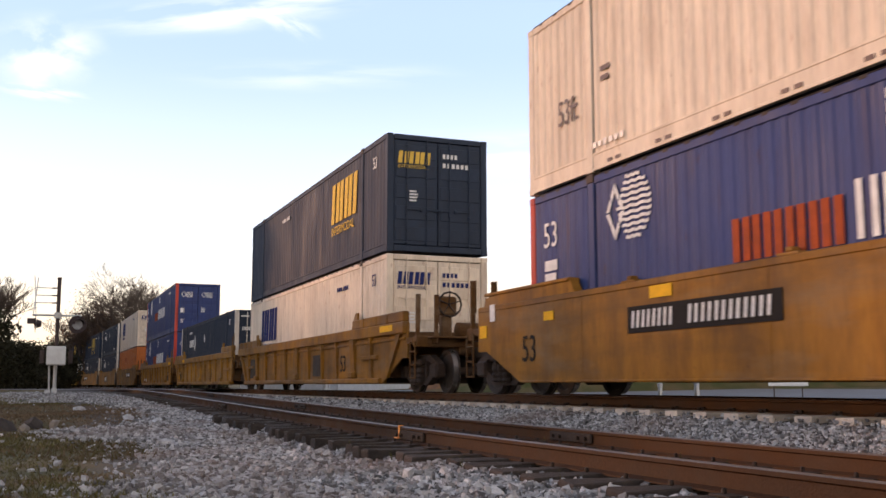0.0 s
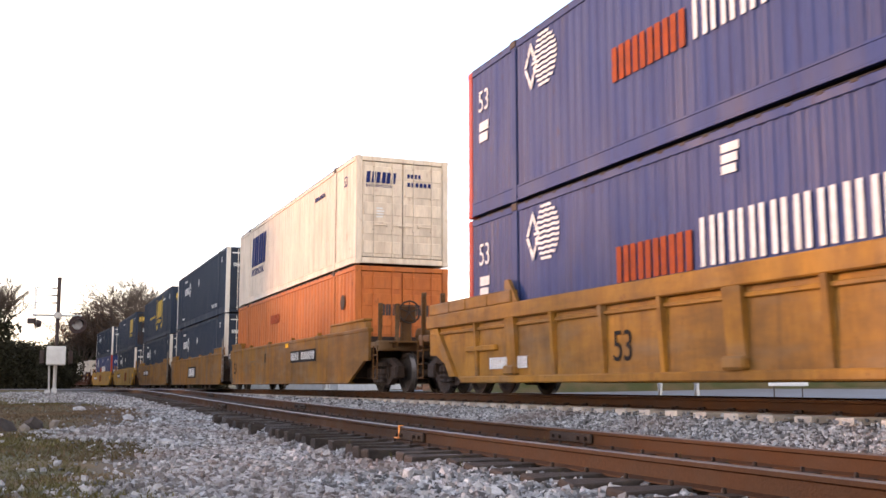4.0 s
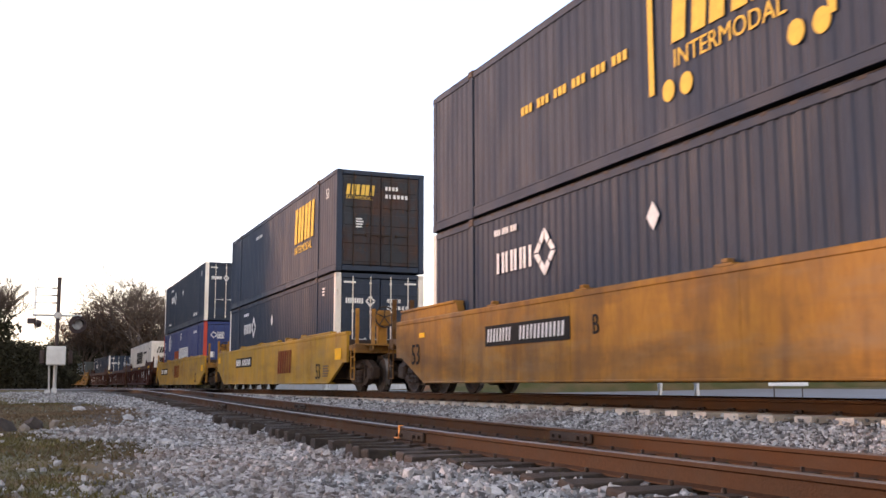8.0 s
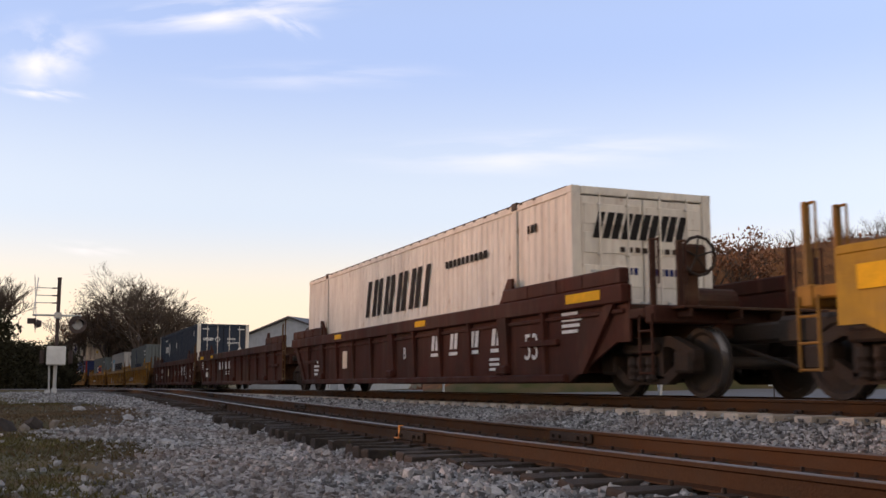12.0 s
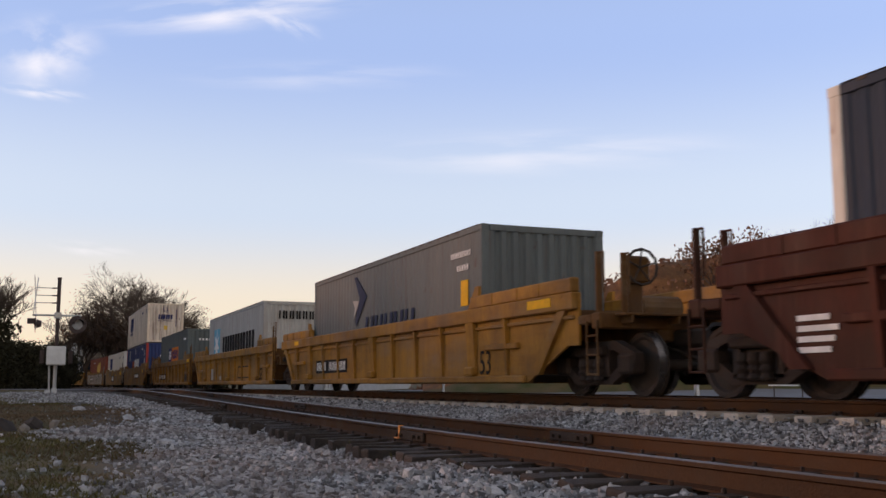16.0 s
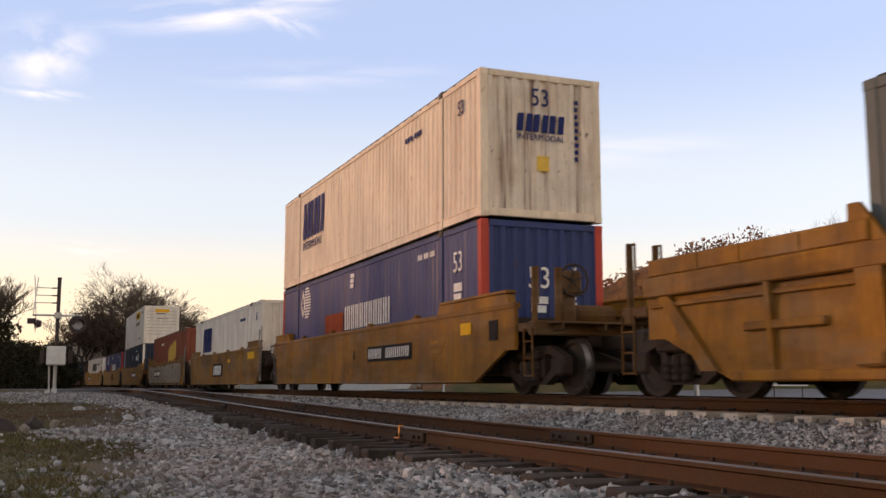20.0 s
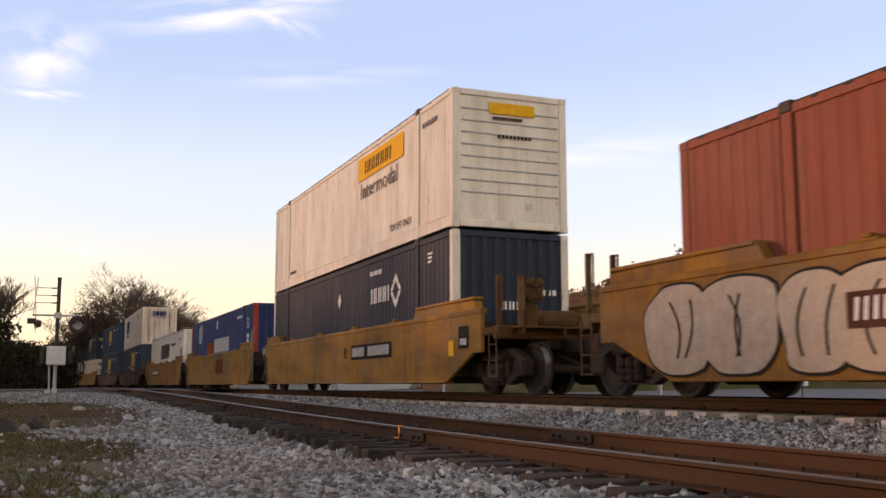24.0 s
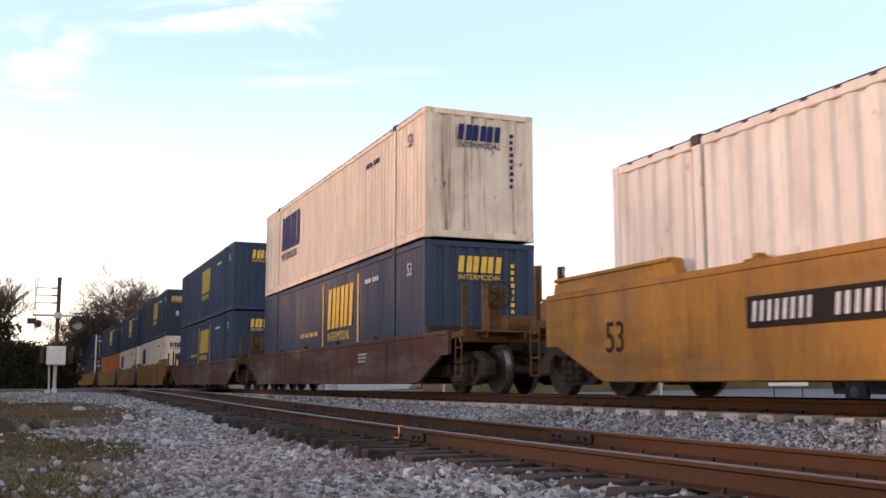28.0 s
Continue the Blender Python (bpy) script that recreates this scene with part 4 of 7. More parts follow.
def wheelset_mesh():
    r = 0.46
    prof = [(0.07, -0.98), (0.08, -0.86), (0.10, -0.83), (0.16, -0.80), (0.36, -0.775), (0.40, -0.81), (r, -0.815), (r, -0.70), (r + 0.03, -0.69),
            (r + 0.03, -0.665), (0.40, -0.665), (0.36, -0.73), (0.14, -0.71), (0.085, -0.66), (0.085, 0.66)]
    prof += [(a, -b) for a, b in reversed(prof[:-2])]
    return lathe(prof, 28)


def side_frame(out):
    y0, y1 = out * 0.93, out * 1.08
    shapes = [prism([(-1.15, 0.48), (-0.58, 0.68), (0.58, 0.68), (1.15, 0.48), (1.15, 0.62), (0.62, 0.82), (-0.62, 0.82), (-1.15, 0.62)], y0, y1),
              prism([(-1.0, 0.42), (-0.5, 0.17), (0.5, 0.17), (1.0, 0.42), (0.86, 0.52), (0.44, 0.29), (-0.44, 0.29), (-0.86, 0.52)], y0, y1)]
    for s in (-1, 1):
        shapes.append(prism([(s * 0.30, 0.25), (s * 0.46, 0.25), (s * 0.44, 0.70), (s * 0.32, 0.70)], y0, y1))
    for s in (-1, 1):
        shapes.append(cbox(s * 0.72, s * 1.12, out * 0.88, out * 1.13, 0.32, 0.62, 0.04))
        shapes.append(moved(lathe([(0.05, 0), (0.13, 0.02), (0.13, 0.06), (0.06, 0.08)], 12), s * 0.92, out * 1.12, 0.46))
    for s in (-0.22, 0, 0.22):
        shapes.append(moved(lathe([(0.085, 0.22), (0.10, 0.25), (0.075, 0.30), (0.10, 0.35), (0.075, 0.40), (0.10, 0.45), (0.085, 0.55)], 10, "z"), s, out * 1.11, 0))
    shapes.append(cbox(-0.4, 0.4, out * 1.0, out * 1.2, 0.60, 0.74, 0.03))
    return join(*shapes)


def add_truck(car, x, centre):
    t = part("truck", cached("truck|bolster", lambda: join(cbox(-0.24, 0.24, -1.05, 1.05, 0.5, 0.78, 0.04), lathe([(0.34, 0.76), (0.34, 0.92)], 16, "z"),
                                                          cbox(-0.75, 0.75, -0.6, -0.5, 0.4, 0.5, 0.02), cbox(-0.75, 0.75, 0.5, 0.6, 0.4, 0.5, 0.02)), "grime"), car, at=pose(x, 0, 0))
    for out in (-1, 1):
        part("side_frame", cached("side_frame|%d" % out, lambda: side_frame(out), "rust"), t)
    for k in (-0.92, 0.92):
        if ("wheelset", "grime") not in CACHE:
            tread = cached("wheelset", wheelset_mesh, "grime")
            tread.materials.append(M["bright_steel"])
            for p in tread.polygons:
                if abs(0.755 - abs(p.center.y)) < 0.05 and abs(math.hypot(p.center.x, p.center.z) - 0.457) < 0.012:
                    p.material_index = 1
        w = part("wheelset", cached("wheelset", wheelset_mesh, "grime"), t, "", pose(k, 0, 0.46))
        WHEELSETS.append((w, k, x + k, centre, 0.46))
    return t


def side_outline(fx, rx, top=1.54):
    rear = [(-rx, 0.76), (-rx + 0.35, 0.76), (-8.2, 0.215)] if rx > 9.5 else [(-rx, 1.22), (-8.95, 1.12), (-7.9, 0.215)] if rx > 9 else [(-rx, 0.62), (-8.15, 0.215)]
    front = [(8.2, 0.215), (fx - 0.35, 0.76), (fx, 0.76)] if fx > 9.5 else [(8.15, 0.215), (fx, 0.62)]
    return rear + front + [(fx, top), (-rx, top)]


def well_car(label, style, mat, centre, front, rear, marks=()):
    """One unit of a well car; front and rear: 'C' with a coupler, 'A' sharing a truck with the next unit."""
    car = new("well_car")
    tagged(car, label, "rail car", "well cars of the train")
    fx, rx = (9.9 if front == "C" else 8.62), (9.9 if rear == "C" else 8.62 if style == "slab" else 9.45)
    tag = "%s|%s%s" % (style, front, rear)
    for out in (-1, 1):
        o = lambda a, b: (out * a, out * b)
        if style == "slab":
            low = mat == "rust_car"
            top = 1.24 if low else 1.565
            side = part("side_sill", cached("side_sill|%s|%d|%.2f" % (tag, out, top), lambda: join(
                prism(side_outline(fx, rx, top - 0.025), *o(1.50, 1.43)),
                cbox(-rx + 0.02, fx - 0.02, *o(1.515, 1.36), top - 0.105, top, 0.02),
                cbox(-8.15, 8.15, *o(1.525, 1.30), 0.205, 0.245, 0.012),
                *[cbox(x, x + 0.03, *o(1.506, 1.43), 0.25, top - 0.1, 0.004) for x in (-6.15, -2.0, 2.0, 6.15)]), mat), car)
            if mat == "yellow_bright":
                for x0, x1 in ((-9.2, -7.9), (-4.6, -1.35), (-1.1, 1.8), (2.9, 4.0), (5.0, 8.4)):
                    part("top_strip", cached("top_strip|%.1f|%d" % (x0, out), lambda: join(cbox(x0, x1, *o(1.50, 1.34), 1.565, 1.63, 0.012), cbox(x0 + 0.08, x0 + 0.22, *o(1.52, 1.36), 1.56, 1.68, 0.015)), mat), side)
            for e, lim in ((1, fx), (-1, rx)) if mat != "yellow_bright" and not low else ():
                part("end_guide", cached("end_guide|%s|%d|%d" % (tag, out, e), lambda: join(
                    prism([(e * 6.35, 1.565), (e * (lim - 0.25), 1.565), (e * (lim - 0.3), 1.72), (e * 7.0, 1.80), (e * 6.5, 1.80)], *o(1.49, 1.34)),
                    cbox(e * 6.5, e * (lim - 0.3), *o(1.52, 1.30), 1.74, 1.80, 0.015)), mat), side)
            for x in (-4.9, -1.7, 1.7, 4.9):
                part("latch", cached("latch|%d" % out, lambda: join(cbox(-0.18, 0.18, *o(1.47, 1.33), 1.565, 1.60, 0.01), cbox(-0.06, 0.06, *o(1.45, 1.33), 1.6, 1.66, 0.015)), mat), side, at=pose(x, 0, top - 1.565))
        else:
            side = part("side_plate", cached("side_plate|%s|%d" % (tag, out), lambda: prism(side_outline(fx, rx), *o(1.43, 1.39)), mat), car)
            part("top_chord", cached("top_chord|%s|%d" % (tag, out), lambda: join(
                cbox(-rx + 0.02, fx - 0.02, *o(1.53, 1.36), 1.30, 1.565, 0.02), cbox(-rx + 0.1, fx - 0.1, *o(1.475, 1.43), 1.16, 1.22, 0.012)), mat), side)
            part("bottom_chord", cached("bottom_chord|%s|%d" % (tag, out), lambda: cbox(-8.15, 8.15, *o(1.51, 1.30), 0.205, 0.33, 0.02), mat), side)
            for i in range(11):
                x = (i - 5) * 1.49
                wide = i in (1, 5, 9)
                w = 0.17 if wide else 0.045
                part("rib", cached("rib|%d|%d" % (wide, out), lambda: join(
                    prism([(o(1.53, 0)[0], 1.31), (o(1.42, 0)[0], 1.31), (o(1.42, 0)[0], 0.33 if not wide else 0.42), (o(1.475, 0)[0], 0.33 if not wide else 0.42)], -w, w, "x"),
                    *([cbox(-0.2, 0.2, *o(1.56, 1.42), 0.34, 0.50, 0.03)] if wide else [])), mat), side, at=pose(x, 0, 0))
            for e, lim in ((1, fx), (-1, rx)):
                part("end_guide", cached("end_guide|%s|%d|%d" % (tag, out, e), lambda: join(
                    cbox(e * 5.95, e * (lim - 0.1), *o(1.50, 1.34), 1.565, 1.80, 0.025),
                    prism([(e * 5.75, 1.565), (e * 6.25, 1.565), (e * 6.25, 1.98), (e * 6.1, 1.98)], *o(1.46, 1.40)),
                    *[cbox(e * x, e * (x + 0.05), *o(1.515, 1.40), 1.565, 1.79, 0.01) for x in (6.9, 7.9, 8.7)]), mat), side)
                part("end_leg", cached("end_leg|%s|%d|%d" % (tag, out, e), lambda: join(
                    prism([(e * (lim - 0.55), 1.3), (e * (lim - 0.3), 1.3), (e * (lim - 1.2), 0.33), (e * (lim - 1.5), 0.33)], *o(1.50, 1.42)),
                    cbox(e * 6.6, e * 7.9, *o(1.50, 1.42), 0.78, 0.88, 0.015)) if lim > 9.5 else join(
                    prism([(e * (lim - 0.62), 1.3), (e * (lim - 0.3), 1.3), (e * (lim - 1.4), 0.33), (e * (lim - 1.62), 0.33)], *o(1.50, 1.42)) if lim > 9 else
                    cbox(e * (lim - 0.16), e * lim, *o(1.50, 1.42), 0.5, 1.3, 0.02), cbox(e * 6.6, e * 7.9, *o(1.50, 1.42), 0.78, 0.88, 0.015)), mat), side)
    for x in (-7.6, -6.1, -3.0, 0.0, 3.0, 6.1, 7.6):
        part("cross_beam", cached("cross_beam", lambda: cbox(-0.16, 0.16, -1.36, 1.36, 0.215, 0.345, 0.02), "grime"), car, at=pose(x, 0, 0))
    # most cars have end parts of a darker tone than their sides
    mat = "yellow" if mat == "yellow_bright" else "end_dark_oxide" if mat == "oxide" else "end_brown"
    for e, kind in ((1, front), (-1, rear)):
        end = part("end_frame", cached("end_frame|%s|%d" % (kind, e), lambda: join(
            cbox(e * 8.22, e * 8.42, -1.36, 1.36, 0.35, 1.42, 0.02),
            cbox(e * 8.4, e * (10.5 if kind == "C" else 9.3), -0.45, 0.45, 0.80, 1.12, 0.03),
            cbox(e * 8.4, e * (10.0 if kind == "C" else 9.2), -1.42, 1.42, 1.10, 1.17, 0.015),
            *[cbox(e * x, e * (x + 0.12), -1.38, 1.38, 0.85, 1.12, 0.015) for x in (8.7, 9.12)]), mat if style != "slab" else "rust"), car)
        if kind == "C":
            part("coupler", cached("coupler|%d" % e, lambda: join(cbox(e * 10.3, e * 11.45, -0.16, 0.16, 0.72, 0.98, 0.04), cbox(e * 11.4, e * 11.88, -0.2, 0.24, 0.66, 1.04, 0.06),
                                                              rod((e * 10.6, -0.3, 0.7), (e * 11.8, -0.18, 0.38), 0.03, 6)), "grime"), end)
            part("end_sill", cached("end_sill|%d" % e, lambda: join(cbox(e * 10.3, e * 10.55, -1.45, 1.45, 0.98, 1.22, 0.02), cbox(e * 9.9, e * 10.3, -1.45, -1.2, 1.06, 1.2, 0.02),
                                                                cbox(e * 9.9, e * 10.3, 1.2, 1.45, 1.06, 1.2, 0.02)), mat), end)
            for y in (-1.38, -0.95, 0.9, 1.38):
                part("grab_post", cached("grab_post", lambda: join(cbox(-0.03, 0.03, -0.045, 0.045, 1.0, 2.12, 0.01), rod((0, 0, 2.1), (0.14, 0, 2.1), 0.016, 6), rod((0.14, 0, 2.1), (0.14, 0, 1.5), 0.016, 6)), mat), end, at=pose(e * 10.42, y, 0))
            part("crossover_step", cached("crossover_step|%d" % e, lambda: join(cbox(e * 10.5, e * 10.85, -1.2, 1.2, 1.16, 1.2, 0.01), *[cbox(e * 10.5, e * 10.85, y, y + 0.04, 1.05, 1.17, 0.01) for y in (-1.1, -0.3, 0.4, 1.0)]), mat), end)
            for y in (-1.47, 1.47):
                part("side_ladder", cached("side_ladder|%d|%d" % (e, y > 0), lambda: join(*[rod((e * 10.2, y, z), (e * 10.5, y, z), 0.016, 6) for z in (0.32, 0.6, 0.88)],
                                                                                      *[rod((e * x, y, 0.3), (e * x, y, 1.1), 0.018, 6) for x in (10.2, 10.5)]), mat), end)
            if e > 0:
                part("brake_stand", cached("brake_stand", lambda: join(cbox(10.05, 10.25, -0.75, -0.5, 1.15, 2.02, 0.03), cbox(10.2, 10.34, -0.85, -0.42, 1.68, 2.1, 0.05)), mat), end)
                part("brake_wheel", cached("brake_wheel", lambda: join(*[rod((10.42, -0.63 + 0.27 * math.cos(a), 1.92 + 0.27 * math.sin(a)), (10.42, -0.63 + 0.27 * math.cos(a + 0.5236), 1.92 + 0.27 * math.sin(a + 0.5236)), 0.022, 6) for a in [i * 0.5236 for i in range(12)]],
                                                                   *[rod((10.36, -0.63, 1.92), (10.42, -0.63 + 0.27 * math.cos(a), 1.92 + 0.27 * math.sin(a)), 0.014, 5) for a in (0.3, 1.56, 2.8, 4.1, 5.3)]), "grime"), end)
                part("air_tank", cached("air_tank", lambda: moved(lathe([(0.02, -0.42), (0.2, -0.36), (0.2, 0.36), (0.02, 0.42)], 14), 9.35, 0.35, 1.4), mat), end)
            add_truck(car, e * 9.72, centre)
        else:
            part("joint_casting", cached("joint_casting|%d" % e, lambda: join(cbox(e * 9.2, e * 9.75, -0.32, 0.32, 0.82, 1.06, 0.04), cbox(e * 9.1, e * 9.35, -1.3, 1.3, 0.95, 1.1, 0.02)), "grime"), end)
            if e < 0:
                if style == "slab":
                    part("grease_patch", cached("grease_patch", lambda: prism([(-8.60, 0.63), (-8.19, 0.26), (-7.93, 0.26), (-8.17, 0.72), (-8.28, 1.14), (-8.60, 1.2)], -1.506, -1.49), "grime"), end, "black patch on the side over the truck")
                    plate = part("load_plate", cached("load_plate", lambda: join(cbox(-9.26, -8.63, -1.47, -1.40, 1.16, 1.52, 0.015), cbox(-9.2, -8.63, -1.44, -1.0, 1.10, 1.18, 0.01)), "grime"), end, "dark plate with white lettering over the truck")
                    part("lettering", lettering("125T", 0.2, "white_mark", 0.92), plate, "", pose(-9.2, -1.475, 1.26))
            else:
                part("side_ladder", cached("side_ladder|A", lambda: join(*[rod((8.70, -1.50, z), (9.0, -1.50, z), 0.016, 6) for z in (0.38, 0.68, 0.98, 1.28)],
                                                                     *[rod((x, -1.50, 0.30), (x, -1.50, top), 0.02, 6) for x, top in ((8.70, 2.16), (9.0, 2.28))],
                                                                     rod((8.70, -1.50, 2.16), (8.58, -1.50, 2.12), 0.016, 6), rod((8.58, -1.50, 2.12), (8.58, -1.50, 1.6), 0.016, 6)), "bright_steel" if style == "slab" else "end_brown"), end, "worn steel ladder and handrail")
                for y in (1.1,):
                    part("grab_post", cached("grab_post|A", lambda: join(cbox(-0.025, 0.025, -0.05, 0.05, 1.0, 2.05, 0.01), rod((0, 0, 2.03), (0.13, 0, 2.03), 0.015, 6), rod((0.13, 0, 2.03), (0.13, 0, 1.4), 0.015, 6)), "grime"), end, at=pose(8.75, y, 0))
            if e < 0:
                add_truck(car, -9.75, centre)
    y = -1.512 if style == "slab" else -1.445
    for kind, x, z, *more in marks:
        if kind == "plate":
            part("number_plate", mesh_of("number_plate", *box(0, 3.1, -0.003, 0.003, 0, 0.36), M["black_mark"]), car, "black panel with white blocks", pose(x, y, z))
            for s in glyphs(4, 1.0, 0.23, 0.12, 0.3) + [moved(q, 1.28) for q in glyphs(6, 1.6, 0.23, 0.12, 0.3)]:
                part("number_block", mesh_of("number_block", *s, M["white_mark"]), car, "", pose(x + 0.1, y - 0.006, z + 0.07))
        elif kind == "text":
            part("lettering", lettering(more[0], more[1], more[2], 0.85), car, "", pose(x, y, z))
        elif kind == "blocks":
            for s in glyphs(more[0], more[1], more[2], more[4] if len(more) > 4 else 0.0, 0.14):
                part("marking_block", mesh_of("marking_block", *s, M[more[3]]), car, "", pose(x, y - 0.008, z))
        elif kind == "bars":
            for s in bars(more[0], more[1], more[2]):
                part("marking_bar", mesh_of("marking_bar", *s, M[more[3]]), car, "", pose(x, y, z))
        elif kind == "patch":
            part("reflective_patch", mesh_of("reflective_patch", *box(0, more[0], -0.004, 0.004, 0, more[1]), M[more[2]]), car, "", pose(x, -1.537 if style != "slab" and z > 1.25 else y - 0.004, z))
    return car


def blob(w, h, seed, n=26):
    """A rounded, uneven outline with a spike at its top."""
    pts = []
    for i in range(n):
        a = 2 * math.pi * i / n
        c, q = math.cos(a), math.sin(a)
        k = 1 + 0.10 * math.sin(3 * a + seed) + 0.06 * math.sin(5 * a + 2.3 * seed)
        pts.append((w / 2 * k * math.copysign(abs(c) ** 0.75, c), h / 2 * math.copysign(abs(q) ** 0.75, q)))
    return prism(pts, -0.004, 0.004)


def graffiti(car, x0, x1):
    """Rounded sprayed shapes with dark outlines along the near side."""
    rng = random.Random(5)
    x = x0
    while x < x1:
        w, h = rng.uniform(1.1, 1.5), rng.uniform(1.04, 1.16)
        z = 0.29 + h / 2
        part("sprayed_outline", mesh_of("sprayed_outline", *blob(w + 0.07, h + 0.07, x), M["black_mark"]), car, "", pose(x, -1.516, z))
        part("sprayed_shape", mesh_of("sprayed_shape", *blob(w, h, x), M["graf"]), car, "silver spray-painted rounded shape", pose(x, -1.524, z))
        for k in range(2):
            bow, lean = rng.uniform(-0.16, 0.16), rng.uniform(-0.15, 0.15)
            pts = [(lean * u + bow * math.sin(math.pi * u), -0.36 + 0.72 * u) for u in (0, 0.2, 0.4, 0.6, 0.8, 1.0)]
            part("sprayed_stroke", mesh_of("sprayed_stroke", *prism(pts + [(p + 0.035, q) for p, q in reversed(pts)], -0.004, 0.004), M["black_mark"]), car, "", pose(x + rng.uniform(-0.3, 0.3), -1.532, z))
        x += w * 0.86


LOW, TOP = 0.39, 3.345
TRAIN = []  # (thing, place along the train at the start, height)
P = "patch"


def unit(centre, car, *boxes):
    TRAIN.append((car, centre, 0.0))
    for b, z in zip(boxes, (LOW, TOP)):
        TRAIN.append((b.ob, centre, z))


S53 = lambda x, z=0.62, mat="black_mark": ("text", x, z, "53", 0.44, mat)
YEL_SLAB = "dull yellow smooth-sided well car on two trucks, grimy"
YEL_RIB = "weathered yellow well car with ribbed sides on the rails"
# the blue box with a cream one on it, leading
unit(-7.0, well_car(YEL_SLAB, "slab", "yellow_dirty", -7.0, "A", "C", [("plate", -4.85, 0.86), S53(-8.1, 0.55), (P, -9.8, 1.0, 0.3, 0.22, "yellow_mark"), (P, -7.3, 1.18, 0.32, 0.14, "yellow_mark"), (P, -4.3, 1.3, 0.5, 0.16, "yellow_mark"), (P, -9.35, 1.28, 0.2, 0.3, "white_mark")]),
     wavemark("deep blue container with red corner posts in a well car", "plain"), plain_white("cream white corrugated container stacked on a blue one"))
unit(-30.8, well_car(YEL_RIB, "rib", "yellow_dirty", -30.8, "C", "A", [(P, 8.3, 1.38, 0.9, 0.14, "yellow_mark"), ("bars", 2.0, 1.38, 1, 1.5, 0.12, "black_mark"), ("bars", -6.7, 0.5, 2, 0.6, 0.2, "white_mark"), S53(4.72, 0.52), (P, -7.25, 0.42, 0.95, 0.7, "grime"), (P, 1.9, 0.42, 0.8, 0.6, "grime")]),
     blockmark("cream white container with dark blocks, carried low in a well car", "cream", "navy_mark", side=-6.05), blockmark("dark gray container with gold blocks, stacked on a cream one", "gray", "blockmark_gold", side=3.2))
unit(-50.3, well_car(YEL_RIB, "rib", "yellow", -50.3, "A", "A", [("text", -5.0, 0.47, "53", 0.37, "signal_dark"), (P, -6.0, 1.38, 0.8, 0.14, "yellow_mark"), (P, -7.3, 0.42, 0.45, 0.5, "grime"), ("bars", 2.5, 0.45, 5, 0.9, 0.5, "grime")]),
     charcoal("charcoal container with white corner posts, alone in a yellow well car"))
unit(-70.0, well_car(YEL_RIB, "rib", "yellow", -70.0, "A", "C", [S53(-2.75, 0.5), ("blocks", -6.9, 0.45, 8, 1.5, 0.2, "white_mark"), (P, 7.6, 1.38, 0.9, 0.14, "yellow_mark"), ("bars", 6.4, 0.45, 1, 0.8, 0.9, "grime")]),
     wavemark("deep blue container with red corner posts in a well car"), wavemark("deep blue corrugated container with red corner posts, stacked on its twin"))
unit(-93.75, well_car(YEL_SLAB, "slab", "yellow_dirty", -93.75, "C", "A", [("plate", 1.9, 0.86), S53(-7.7), (P, 1.2, 1.35, 0.4, 0.14, "yellow_mark"), ("bars", -4.5, 0.9, 2, 1.8, 0.2, "orange_brown"), ("blocks", -1.9, 0.95, 1, 0.15, 0.3, "black_mark")]),
     orange_box("bright orange corrugated container, carried low in a well car"), blockmark("cream container with navy blocks, stacked on an orange one", "cream", "navy_mark", side=-5.6, pitch=0.3, depth=0.02))
unit(-113.1, well_car(YEL_SLAB, "slab", "yellow_dirty", -113.1, "A", "A", [("blocks", -1.15, 0.62, 3, 2.0, 0.40, "white_mark", 0.15), (P, -1.4, 0.54, 2.6, 0.56, "black_mark")]),
     charcoal("charcoal container with white corner posts, carried low in a well car"), charcoal("charcoal container with white corner posts, stacked on its twin"))
unit(-132.35, well_car(YEL_SLAB, "slab", "orange_brown", -132.35, "A", "C", [("plate", -5.05, 0.85), ("text", -1.3, 0.9, "B", 0.3, "black_mark"), S53(-8.9, 0.6), ("patch", -8.4, 1.15, 0.3, 0.1, "yellow_mark")]),
     charcoal("charcoal container with white corner posts, carried low in a well car"), blockmark("dark gray container with gold marks in brackets, stacked", "gray", "blockmark_gold", style="bracket", side=0.6))
RED_MARKS = [("blocks", 2.0, 0.55, 3, 1.9, 0.72, "oxide_mark", 0.1), ("plate", -5.5, 0.85), ("bars", 7.65, 0.40, 5, 0.6, 0.34, "signal_dark"), S53(6.85, 0.34), (P, 8.85, 0.84, 0.6, 0.3, "yellow_mark"), (P, -9.6, 1.1, 0.5, 0.25, "yellow_mark")]
unit(-156.05, well_car("bright yellow smooth-sided well car with end railings", "slab", "yellow_bright", -156.05, "C", "C", RED_MARKS),
     charcoal("charcoal container with white corner posts, in a yellow well car"), blockmark("dark gray container with gold blocks and rusty doors", "gray", "blockmark_gold", side=3.2, door_mat="gray_rusty", rods="rust"))
unit(-179.5, well_car("bright yellow smooth-sided well car with end railings", "slab", "yellow_bright", -179.5, "C", "C", [("blocks", -1.05, 0.6, 3, 2.0, 0.66, "oxide_mark", 0.1), ("plate", -7.3, 0.8)] + RED_MARKS[3:]),
     wavemark("deep blue container with red corner posts in a yellow car"), charcoal("charcoal container with white front posts, stacked on a blue one"))
BROWN = "oxide brown well car with ribbed sides and white markings"
BM = [("blocks", x, 0.86, 1, 0.4, 0.34, "white_mark", 0.2) for x in (2.45, 3.45, 4.45, 5.4)] + [("bars", x, 0.74, 1, 0.5, 0.12, "white_mark") for x in (2.4, 3.4, 4.4, 5.35)]
